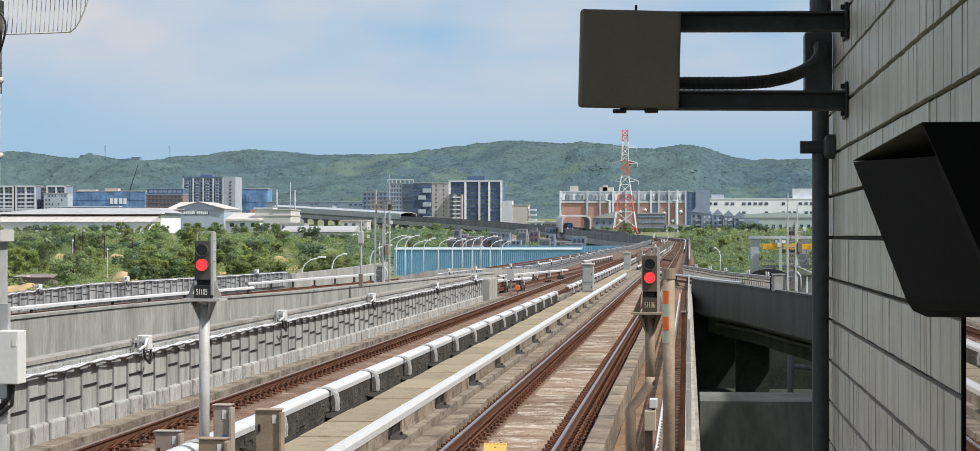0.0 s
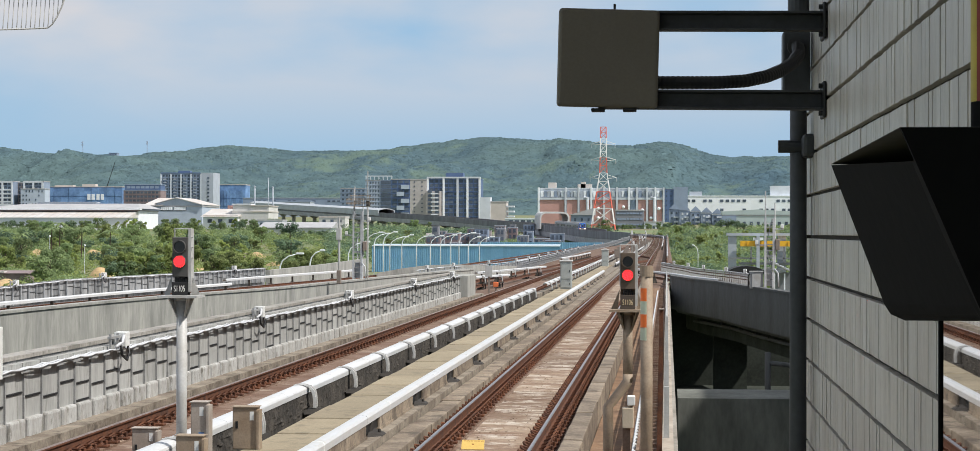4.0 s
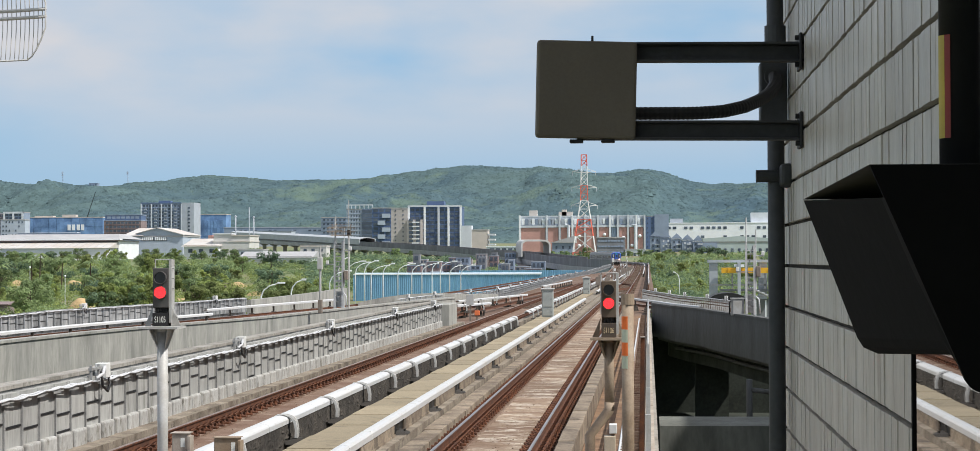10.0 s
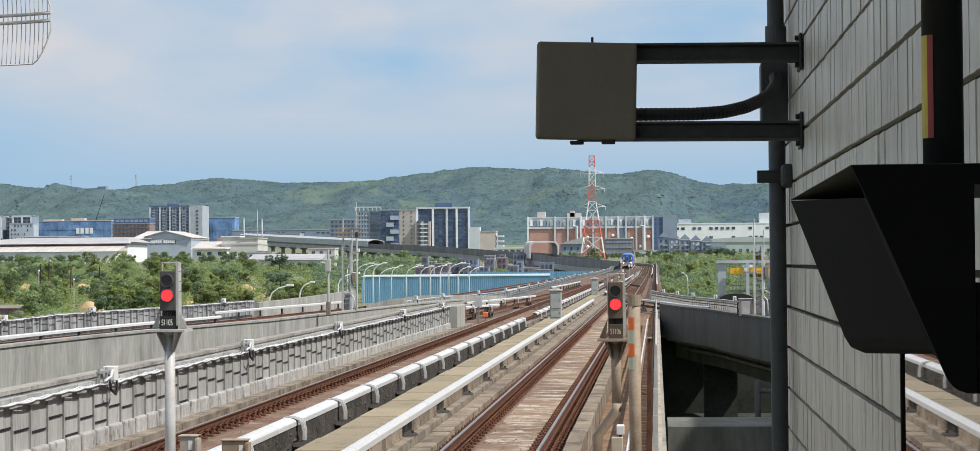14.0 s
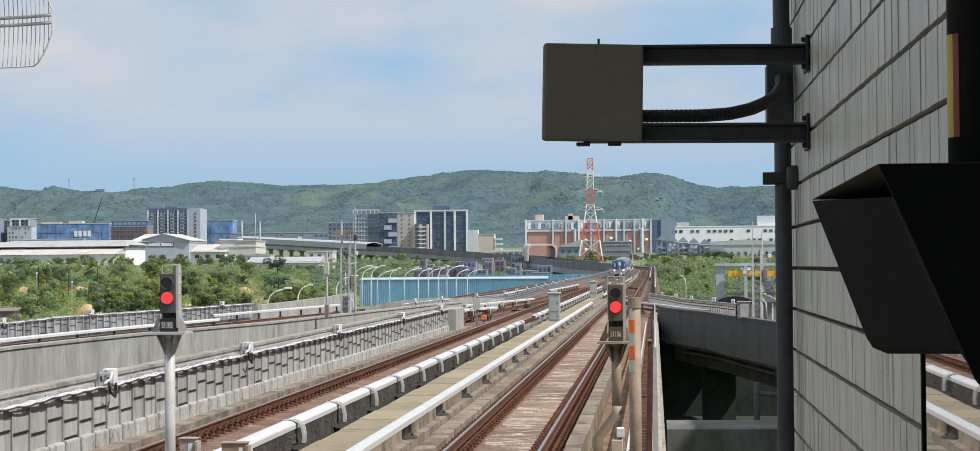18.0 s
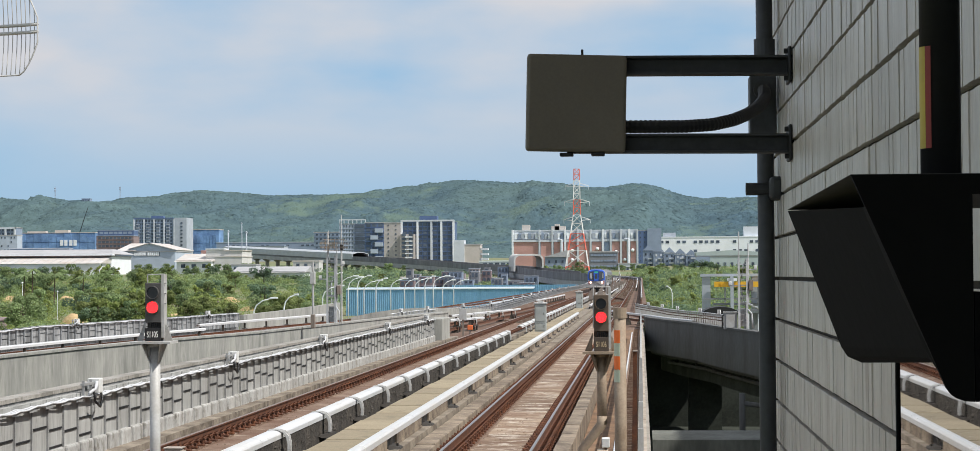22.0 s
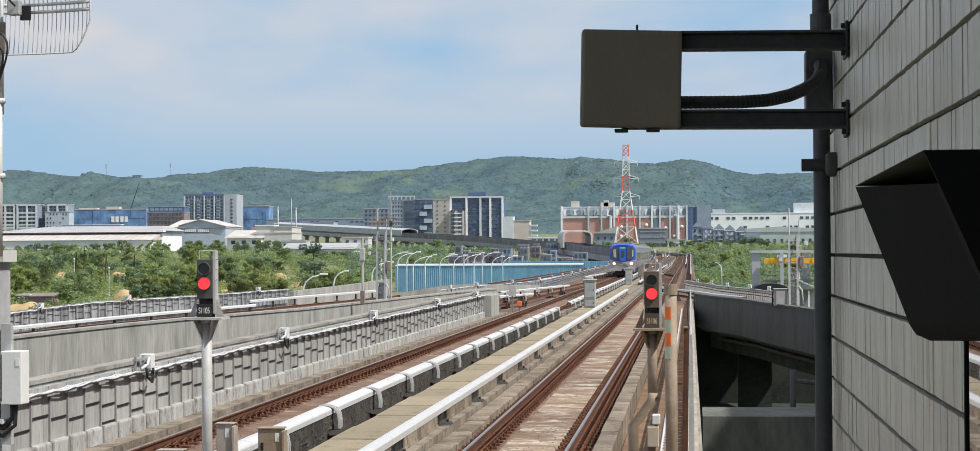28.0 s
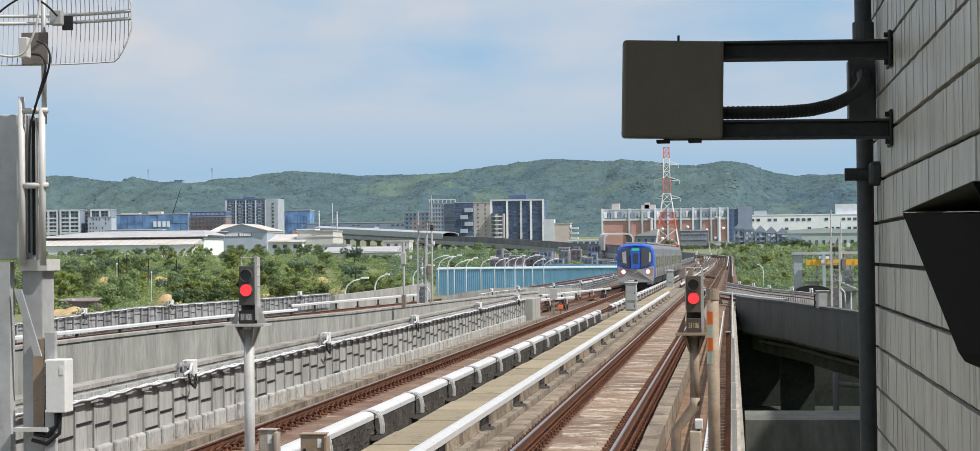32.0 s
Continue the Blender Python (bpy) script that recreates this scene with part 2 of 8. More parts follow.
BOARD = mat("olive_plastic", (0.165, 0.144, 0.115), 0.6, scale=3, fine=120, var=0.12, bump=0.04)
TILE = mat("white_tile", (0.60, 0.57, 0.525), 0.42, scale=4, fine=70, var=0.2, bump=0.08, rnd=0.09, island=0.09, tint=(0.49, 0.45, 0.40), stretch=(1, 2.0, 0.5), grime=((0.29, 0.235, 0.185), 0.6, 4.0, 0.575))
GROUT = mat("dark_grout", (0.085, 0.074, 0.064), 0.95, scale=5, fine=50, var=0.4)
CABLEWHITE = mat("white_cable", (0.62, 0.64, 0.67), 0.5, scale=6, fine=30, var=0.2, bump=0.05)
CABLEBLACK = mat("black_cable", (0.02, 0.02, 0.022), 0.5, scale=6, fine=30, var=0.2, bump=0.05)
GROUND = mat("scrub_ground", (0.15, 0.20, 0.095), 0.95, scale=0.02, fine=0.5, var=0.4, tint=(0.20, 0.17, 0.09), bump=0.4, dist=0.3)
SAND = mat("sandy_soil", (0.52, 0.38, 0.21), 0.95, scale=0.2, fine=2, var=0.3, tint=(0.38, 0.27, 0.14), bump=0.4, dist=0.2)
# the blue of the distant haze is put into the hill's colour
WOODS = mat("hazed_hill_woods", (0.092, 0.143, 0.148), 0.95, scale=0.006, fine=0.05, var=0.34, tint=(0.060, 0.104, 0.138), bump=0.0, dist=2.0, island=0.22, spec=0.1, grime=((0.135, 0.19, 0.138), 0.6, 0.006, 0.53))
# leaf colours are lifted to carry the haze over the scrub
LEAF = mat("leaves", (0.30, 0.385, 0.18), 0.75, scale=0.03, fine=1.0, var=0.4, tint=(0.235, 0.325, 0.17), bump=0.0, island=0.24, rnd=0.3, spec=0.2, thin=0.48)
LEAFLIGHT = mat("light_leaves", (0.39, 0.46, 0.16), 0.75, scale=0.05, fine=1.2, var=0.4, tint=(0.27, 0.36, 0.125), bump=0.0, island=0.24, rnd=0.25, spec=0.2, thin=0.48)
LEAFDARK = mat("dark_leaves", (0.20, 0.285, 0.175), 0.75, scale=0.05, fine=1.0, var=0.4, tint=(0.145, 0.225, 0.155), bump=0.0, island=0.24, rnd=0.3, spec=0.2, thin=0.38)
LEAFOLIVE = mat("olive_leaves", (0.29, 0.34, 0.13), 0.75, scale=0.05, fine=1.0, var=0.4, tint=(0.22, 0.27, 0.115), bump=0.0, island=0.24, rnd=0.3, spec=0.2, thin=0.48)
TRUNK = mat("bark", (0.12, 0.09, 0.065), 0.95, scale=2, fine=10, var=0.4)
# glass colour raised and blued to hold the haze before far windows
GLASSDARK = mat("hazed_dark_window", (0.105, 0.13, 0.17), 0.12, scale=0.3, fine=2, var=0.3, bump=0.0, rnd=0.4)


def emitter(name, col, strength):
    return mat(name, col, 0.4, var=0.02, bump=0.0, glow=strength, own=True)


# ---- mesh helpers ----
ORG = {}


def thing(name, label, category, group="", at=(0, 0, 0), kind=""):
    ob = new(name)
    ob.location = at
    ORG[ob.name] = Vector(at)
    return tagged(ob, label, category, group, kind)


def mesh_of(name, bm, material, shift=None, smooth=False):
    me = bpy.data.meshes.new(name)
    if shift is not None:
        bmesh.ops.translate(bm, verts=bm.verts, vec=-shift)
    bmesh.ops.recalc_face_normals(bm, faces=bm.faces)
    bm.to_mesh(me)
    bm.free()
    for m in material if isinstance(material, (list, tuple)) else (material,):
        me.materials.append(m)
    if smooth:
        me.shade_smooth()
    return me


def part(name, bm, material, parent, label="", smooth=False, kind=""):
    """One mesh, given in the world's metres, under a thing or a part."""
    org = ORG[parent.name]
    ob = new(name, mesh_of(name, bm, material, org, smooth))
    ob.parent = parent
    ORG[ob.name] = org
    return tagged(ob, label, kind=kind)


def solid(name, bm, material, label, category, group="", kind="", smooth=False):
    """One mesh that is a thing by itself, its origin at its base."""
    lo = [min(v.co[i] for v in bm.verts) for i in range(3)]
    hi = [max(v.co[i] for v in bm.verts) for i in range(3)]
    org = Vector(((lo[0] + hi[0]) / 2, (lo[1] + hi[1]) / 2, lo[2]))
    ob = new(name, mesh_of(name, bm, material, org, smooth))
    ob.location = org
    ORG[ob.name] = org
    return tagged(ob, label, category, group, kind)


def piece(name, me, parent, place, turn=0.0, size=None):
    """An object on shared mesh data under a thing or part, at a place in the world."""
    ob = new(name, me)
    ob.parent = parent
    org = ORG[parent.name]
    ob.location = Vector(place) - org
    ob.rotation_euler = (0, 0, turn)
    if size:
        ob.scale = size
    ORG[ob.name] = Vector(place)
    return ob


def hexa(bm, pts, mi=0):
    v = [bm.verts.new(p) for p in pts]
    for f in ((0, 3, 2, 1), (4, 5, 6, 7), (0, 1, 5, 4), (1, 2, 6, 5), (2, 3, 7, 6), (3, 0, 4, 7)):
        bm.faces.new([v[i] for i in f]).material_index = mi
    return v


def box(bm, x0, x1, y0, y1, z0, z1, bev=0.0, mi=0):
    v = hexa(bm, [(x0, y0, z0), (x1, y0, z0), (x1, y1, z0), (x0, y1, z0), (x0, y0, z1), (x1, y0, z1), (x1, y1, z1), (x0, y1, z1)], mi)
    if bev:
        edges = list({e for q in v for e in q.link_edges})
        bmesh.ops.bevel(bm, geom=edges, offset=bev, segments=2, affect="EDGES", profile=0.5)
    return bm


def tube(bm, pts, r, seg=8, r1=None, mi=0, cap=True):
    """A round bar along a line of points."""
    pts = [Vector(p) for p in pts]
    rings, a = [], None
    for i, p in enumerate(pts):
        d = (pts[min(i + 1, len(pts) - 1)] - pts[max(i - 1, 0)]).normalized()
        a = d.orthogonal() if a is None else a - d * a.dot(d)
        a.normalize()
        b = d.cross(a)
        rr = r if r1 is None else r + (r1 - r) * i / (len(pts) - 1)
        rings.append([bm.verts.new(p + a * rr * math.cos(2 * math.pi * k / seg) + b * rr * math.sin(2 * math.pi * k / seg)) for k in range(seg)])
    for A, B in zip(rings, rings[1:]):
        for k in range(seg):
            bm.faces.new((A[k], A[(k + 1) % seg], B[(k + 1) % seg], B[k])).material_index = mi
    if cap:
        bm.faces.new(rings[0]).material_index = mi
        bm.faces.new(rings[-1][::-1]).material_index = mi
    return bm


def extrude(bm, rings, closed=True, cap=True, mi=0):
    """Skin rings of points, each ring the same profile further on."""
    R = [[bm.verts.new(p) for p in ring] for ring in rings]
    n = len(R[0])
    for A, B in zip(R, R[1:]):
        for k in range(n if closed else n - 1):
            bm.faces.new((A[k], A[(k + 1) % n], B[(k + 1) % n], B[k])).material_index = mi
    if cap and closed:
        bm.faces.new(R[0][::-1]).material_index = mi
        bm.faces.new(R[-1]).material_index = mi
    return bm


def rect(x0, x1, z0, z1):
    return [(x0, z0), (x1, z0), (x1, z1), (x0, z1)]


# ---- the line of the railway ----
LX, NX = -7.57, -2.58          # centres of the far (arrival) track and the near track


def heading(s):
    if s < 525:
        return 0.0
    if s < 690:
        return 0.18 * (s - 525) / 165
    if s < 900:
        return 0.18
    return min(0.62, 0.18 + 0.44 * (s - 900) / 250)


def grade(s):
    if s < 390:
        return 0.0
    if s < 520:
        return 0.010 * min(1.0, (s - 390) / 25)
    if s < 690:
        return 0.005
    if s < 990:
        return min(0.017, 0.005 + 0.012 * (s - 690) / 40)
    return min(0.036, 0.017 + 0.019 * (s - 990) / 40)


LINE = []
_x, _y, _z = LX, -60.0, 0.0
for _i in range(0, 1500):
    _s = -60.0 + _i
    LINE.append((_x, _y, _z))
    _x -= math.sin(heading(_s + 0.5))
    _y += math.cos(heading(_s + 0.5))
    _z += grade(_s + 0.5)


def on_line(s, off=0.0, up=0.0):
    """A point s metres along the arrival track's centre, off metres to its right, up above its rails."""
    k = min(max(s + 60.0, 0.0), 1498.0)
    i = int(k)
    w = k - i
    a, b = LINE[i], LINE[i + 1]
    h = heading(s)
    return Vector((a[0] + (b[0] - a[0]) * w + off * math.cos(h), a[1] + (b[1] - a[1]) * w + off * math.sin(h), a[2] + (b[2] - a[2]) * w + up))


def along(bm, prof, s0, s1, step=12.0, mi=0, cap=True):
    """A profile of (off, up) points run along the line."""
    n = max(1, int(math.ceil((s1 - s0) / step)))
    if s1 <= 390:
        n = 1
    return extrude(bm, [[on_line(s0 + (s1 - s0) * i / n, o, u) for o, u in prof] for i in range(n + 1)], cap=cap, mi=mi)


def side_line(pts):
    """A smooth line through plan points (x, y); returns a function of y and off."""
    def at(y, off=0.0, up=0.0):
        y = min(max(y, pts[0][1]), pts[-1][1])
        for (xa, ya), (xb, yb) in zip(pts, pts[1:]):
            if y <= yb:
                w = (y - ya) / (yb - ya)
                w2 = w * w * (3 - 2 * w) * 0.35 + w * 0.65
                return Vector((xa + (xb - xa) * w2 + off, y, up))
    return at


def run_side(bm, at, prof, y0, y1, step=6.0, mi=0):
    n = max(1, int((y1 - y0) / step))
    return extrude(bm, [[at(y0 + (y1 - y0) * i / n, o, u) for o, u in prof] for i in range(n + 1)], mi=mi)

# ---- ground, hills and woods ----


def land(x, y):
    """Height of the ground."""
    up = min(1.0, max(0.0, (y - 480) / 620.0))
    z = -10.0 + 15.0 * up * up * (3 - 2 * up)
    if y > 1100:
        z += (y - 1100) * 0.018
    if y > 460:
        z += 0.8 * noise.noise((x * 0.02, y * 0.02, 0.0))
    return z


CREST = ((-1700, 108), (-950, 118), (-832, 107), (-790, 112), (-772, 105), (-720, 115), (-590, 122), (-500, 115), (-420, 116), (-226, 133), (-163, 127), (-138, 130), (-56, 122), (-10, 128), (88, 107), (150, 107), (900, 112))


def skyline(x):
    """Height of the hill crest: humps and saddles, with some roughness."""
    for (xa, za), (xb, zb) in zip(CREST, CREST[1:]):
        if x <= xb:
            w = min(1.0, max(0.0, (x - xa) / (xb - xa)))
            return za + (zb - za) * w * w * (3 - 2 * w) + 1.6 * noise.noise((x * 0.02, 3.0, 0.0)) + 1.4 * noise.noise((x * 0.06, 7.0, 0.0))
    return CREST[-1][1]


def hill(x, y):
    k = (y - 1950) / 650.0
    crest = skyline(x)
    if k <= 0:
        return land(x, y)
    base = land(x, 1950)
    if k < 1:
        w = k * k * (3 - 2 * k) * 0.55 + k * 0.45
    else:
        w = 1 - 0.25 * (k - 1)
    fold = 26 * noise.noise((x * 0.006 + y * 0.003, y * 0.0045, 1.0)) + 30 * (0.3 - abs(noise.noise((x * 0.0075 - y * 0.004, y * 0.004, 5.0)))) + 9 * (0.3 - abs(noise.noise((x * 0.022, y * 0.014, 9.0)))) + 4 * noise.noise((x * 0.03, y * 0.03, 2.0))
    return base + (crest - base) * w + fold * math.sin(math.pi * min(1.0, k))


def sheet(fn, xs, ys):
    verts = [(x, y, fn(x, y)) for y in ys for x in xs]
    n = len(xs)
    faces = [(j * n + i, j * n + i + 1, (j + 1) * n + i + 1, (j + 1) * n + i) for j in range(len(ys) - 1) for i in range(n - 1)]
    me = bpy.data.meshes.new("sheet")
    me.from_pydata(verts, [], faces)
    me.shade_smooth()
    return me


gx = [-2600, -2000, -1500, -1200] + [-1100 + 25 * i for i in range(0, 65)] + [700, 1000, 1500, 2200]
gy = [-400, -200, 0, 200, 400] + [450 + 22 * i for i in range(0, 69)] + [2200, 3500, 4600]
g_me = sheet(land, gx, gy)
g_me.materials.append(GROUND)
ground = tagged(new("ground", g_me), "flat scrub land with grass and dry earth", "ground", kind="structure")
hx = [-1700 + 9 * i for i in range(0, 280)]
hy = [1950 + 11 * i for i in range(0, 104)]
h_me = sheet(lambda x, y: hill(x, y) + (0.05 if y > 1960 else -1.0), hx, hy)
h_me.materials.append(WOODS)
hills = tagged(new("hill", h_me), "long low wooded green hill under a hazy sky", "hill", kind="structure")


def clumps(name, spots, material, label, category, faces=8, seed=1, parent=None):
    """Many small leafy clumps in one mesh: each spot is x, y, z, width, height."""
    rng = np.random.default_rng(seed)
    # a lumpy dome: a rim of five and a top, on a low skirt
    rim = [(math.cos(1.2566 * k), math.sin(1.2566 * k), -1.0) for k in range(5)]
    ico = np.array(rim + [(0.5, 0.1, 0.75), (-0.4, -0.25, 0.8)])
    tri = np.array([(0, 1, 5), (1, 2, 5), (2, 6, 5), (2, 3, 6), (3, 4, 6), (4, 0, 6), (0, 5, 6)])
    skirt = len(ico)
    V, F = [], []
    for i, (x, y, z, w, h) in enumerate(spots):
        a = rng.uniform(0, 6.283)
        p = ico * rng.uniform(0.8, 1.2, (skirt, 1))
        ca, sa = math.cos(a), math.sin(a)
        V.append(np.c_[x + w * (p[:, 0] * ca - p[:, 1] * sa), y + w * (p[:, 0] * sa + p[:, 1] * ca), z + h * p[:, 2]])
        F.append(tri + skirt * i)
    me = bpy.data.meshes.new(name)
    V, F = np.concatenate(V), np.concatenate(F)
    me.from_pydata(V.tolist(), [], F.tolist())
    me.materials.append(material)
    me.shade_smooth()
    ob = new(name, me)
    if parent:
        ob.parent = parent
    return tagged(ob, label, category, kind="stuff")


rng = random.Random(5)
spots = []
while len(spots) < 52000:
    y = 1960 + 690 * rng.random() ** 0.85
    x = rng.uniform(-0.405, 0.085) * y
    w = rng.uniform(2.2, 4.0) if rng.random() < 0.7 else rng.uniform(4.0, 6.2)
    spots.append((x, y, hill(x, y) - 0.14 * w, w, w * rng.uniform(0.25, 0.48)))
clumps("far_woods", spots, WOODS, "dense green woods on the hillside in a haze-blued colour", "woods")

IRONGREY = mat("dull_brown_iron", (0.27, 0.225, 0.19), 0.7, scale=3, fine=30, var=0.3)

# ---- the elevated deck ----
deck = thing("track_deck", "grey concrete railway viaduct deck with two tracks", "viaduct", at=(LX, 20, -1.4), kind="structure")
part("slab", along(bmesh.new(), [(-1.95, -1.4), (7.75, -1.4), (7.75, -0.42), (-1.95, -0.42)], 8, 520), CONCRETE, deck)
part("trackbed", along(bmesh.new(), rect(-1.1, 1.35, -0.41, -0.26), 8, 130), BED, deck, "rust-brown dusty trackbed")
part("trackbed", along(bmesh.new(), rect(-1.9, 1.35, -0.41, -0.255), 130, 520), FARBED, deck, "dark rusty trackbed")
part("trackbed", along(bmesh.new(), rect(4.08, 6.11, -0.41, -0.26), 8, 150), BED, deck, "rust-brown dusty trackbed")
part("trackbed", along(bmesh.new(), rect(4.08, 7.45, -0.41, -0.255), 150, 520), FARBED, deck, "dark rusty trackbed")
for a, b, s_, e in ((-1.38, -1.02, 8, 88), (3.72, 4.07, 80, 150), (6.12, 6.42, 80, 130)):
    part("kerb", along(bmesh.new(), rect(a, b, -0.41, 0.03), s_, e), KERB, deck, "weathered concrete kerb")
rk_ = random.Random(77)
for a, b in ((3.72, 4.07), (6.12, 6.42)):
    stones = []
    for v in range(4):
        bm = bmesh.new()
        w, top = (b - a) / 2, rk_.uniform(-0.012, 0.012)
        hexa(bm, [(-w, -0.99, -0.41), (w, -0.99, -0.41), (w, 0.99, -0.41), (-w, 0.99, -0.41)] + [(sx * (w - 0.012), sy * rk_.uniform(0.965, 0.985), 0.03 + top + rk_.uniform(-0.008, 0.008)) for sx, sy in ((-1, -1), (1, -1), (1, 1), (-1, 1))])
        bmesh.ops.bevel(bm, geom=[e_ for e_ in bm.edges if max(q.co.z for q in e_.verts) > 0 and min(q.co.z for q in e_.verts) > -0.1], offset=0.018, segments=2, affect="EDGES", profile=0.5)
        stones.append(mesh_of("kerb_stone", bm, KERBSTONE))
    for i in range(33):
        piece("kerb_stone", rk_.choice(stones), deck, on_line(15 + 2 * i, (a + b) / 2 + rk_.uniform(-0.008, 0.008)), rk_.uniform(-0.003, 0.003))
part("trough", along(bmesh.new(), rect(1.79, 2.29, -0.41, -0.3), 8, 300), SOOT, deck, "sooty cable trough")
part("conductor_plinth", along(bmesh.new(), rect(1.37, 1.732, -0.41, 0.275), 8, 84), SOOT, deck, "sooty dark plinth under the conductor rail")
part("conductor_plinth", along(bmesh.new(), rect(1.40, 1.69, -0.41, 0.06), 84.1, 300), KERB, deck, "dusty plinth under the conductor rail")
rc_ = np.random.default_rng(12)
cb_ = bmesh.new()
for i in range(420):
    y0 = 20.5 + 62 * rc_.random() ** 1.3
    w, h, z0 = rc_.uniform(0.03, 0.16), rc_.uniform(0.015, 0.07), rc_.uniform(-0.05, 0.20)
    d = rc_.uniform(0.006, 0.03)
    x0 = LX + 1.730
    hexa(cb_, [(x0, y0 - w, z0), (x0 + d, y0 - w * 0.6, z0), (x0 + d, y0 + w * 0.5, z0 + h * 0.2), (x0, y0 + w, z0), (x0, y0 - w * 0.8, z0 + h), (x0 + d * 0.4, y0 - w * 0.4, z0 + h), (x0 + d * 0.4, y0 + w * 0.3, z0 + h * 0.9), (x0, y0 + w * 0.7, z0 + h)])
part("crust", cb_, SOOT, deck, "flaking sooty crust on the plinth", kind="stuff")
part("walkway_base", along(bmesh.new(), rect(2.30, 3.03, -0.41, 0.10), 8, 300), KERB, deck)
part("conductor_strip", along(bmesh.new(), rect(3.04, 3.70, -0.41, 0.12), 8, 300), KERB, deck, "weathered concrete strip under the conductor rail")
part("side_walkway", along(bmesh.new(), rect(6.43, 7.5, -0.41, -0.36), 8, 110), RUSTWALK, deck, "ochre dirt covered side walkway")
part("side_walkway", along(bmesh.new(), rect(6.43, 7.5, -0.41, -0.36), 110, 149), FARBED, deck)
part("parapet", along(bmesh.new(), rect(7.52, 7.66, -0.6, 0.30), 8, 100), PINKEDGE, deck, "pale concrete edge parapet")
part("parapet", along(bmesh.new(), rect(7.55, 7.75, -0.6, 0.45), 150, 520), FARBED, deck, "rust-stained low parapet")

# both far viaduct colours include the bluish haze
GIRDER = mat("hazed_girder_concrete", (0.46, 0.485, 0.52), 0.9, scale=0.3, fine=3, var=0.25, tint=(0.33, 0.35, 0.39), stretch=(1, 1, 0.3))
VIAWALL = mat("grey_parapet_panels", (0.125, 0.135, 0.155), 0.8, scale=0.2, fine=2, var=0.3, tint=(0.205, 0.22, 0.245), stretch=(1, 1, 0.2))
# the curving viaduct further on, with its dark parapets and piers
via = thing("viaduct", "curving grey concrete viaduct with dark parapet walls", "viaduct", at=tuple(on_line(700, 0, -12)))
part("girder", along(bmesh.new(), [(-2.6, -0.4), (-2.6, -1.9), (-2.0, -3.9), (7.1, -3.9), (7.8, -1.9), (7.8, -0.4)], 520, 1380, 10), GIRDER, via, "pale grey concrete girder")
part("trackbed", along(bmesh.new(), rect(-2.2, 7.4, -0.4, -0.3), 520, 1380, 10), FARBED, via)
for o in (-2.75, 7.7):
    if o > 0:
        part("parapet", along(bmesh.new(), rect(o - 0.1, o + 0.25, -0.35, 0.5), 520, 740, 10), VIAWALL, via, "low dark parapet wall")
    part("parapet", along(bmesh.new(), rect(o - 0.1, o + 0.25, -0.35 if o > 0 else -1.5, 1.35), 740 if o > 0 else 560, 1380, 10), VIAWALL, via, "dark grey parapet wall")
for s in range(540, 1380, 17):
    p = on_line(s, 2.5)
    h = heading(s)
    bm = bmesh.new()
    box(bm, -1.1, 1.1, -0.9, 0.9, land(p.x, p.y) - 2 - p.z, -5.2, 0.12)
    hexa(bm, [(-1.2, -0.9, -5.2), (1.2, -0.9, -5.2), (1.2, 0.9, -5.2), (-1.2, 0.9, -5.2), (-3.6, -0.9, -3.91), (3.6, -0.9, -3.91), (3.6, 0.9, -3.91), (-3.6, 0.9, -3.91)])
    bmesh.ops.rotate(bm, verts=bm.verts, cent=(0, 0, 0), matrix=Matrix.Rotation(h, 3, "Z"))
    bmesh.ops.translate(bm, verts=bm.verts, vec=p)
    part("pier", bm, CONCRETE, via)
for s in range(30, 520, 30):
    bm = bmesh.new()
    p = on_line(s, 2.7)
    box(bm, p.x - 1.3, p.x + 1.3, s - 1, s + 1, land(p.x, s) - 1.5, -1.4, 0.15)
    part("pier", bm, CONCRETE, deck)

# ---- rails ----
RAIL = [(-0.075, -0.172), (0.075, -0.172), (0.075, -0.16), (0.012, -0.14), (0.012, -0.045), (0.036, -0.035), (0.036, -0.012)]
RAIL = RAIL + [(-x, z) for x, z in reversed(RAIL[2:])]


def fastener_mesh():
    """Base plate with two shoulders, bent spring clips and bolts."""
    bm = bmesh.new()
    box(bm, -0.25, 0.25, -0.085, 0.085, -0.225, -0.185, 0.01)
    for sx in (-1, 1):
        hexa(bm, [(sx * 0.08, -0.06, -0.185), (sx * 0.17, -0.06, -0.185), (sx * 0.17, 0.06, -0.185), (sx * 0.08, 0.06, -0.185), (sx * 0.085, -0.04, -0.125), (sx * 0.13, -0.045, -0.135), (sx * 0.13, 0.045, -0.135), (sx * 0.085, 0.04, -0.125)])
        tube(bm, [(sx * 0.07, -0.085, -0.125), (sx * 0.14, -0.10, -0.115), (sx * 0.19, -0.03, -0.075), (sx * 0.15, 0.03, -0.085), (sx * 0.07, 0.07, -0.125)], 0.019, 5)
        tube(bm, [(sx * 0.215, 0.0, -0.19), (sx * 0.215, 0.0, -0.125)], 0.024, 6)
    return mesh_of("fastener", bm, RUST)


FASTENER = fastener_mesh()


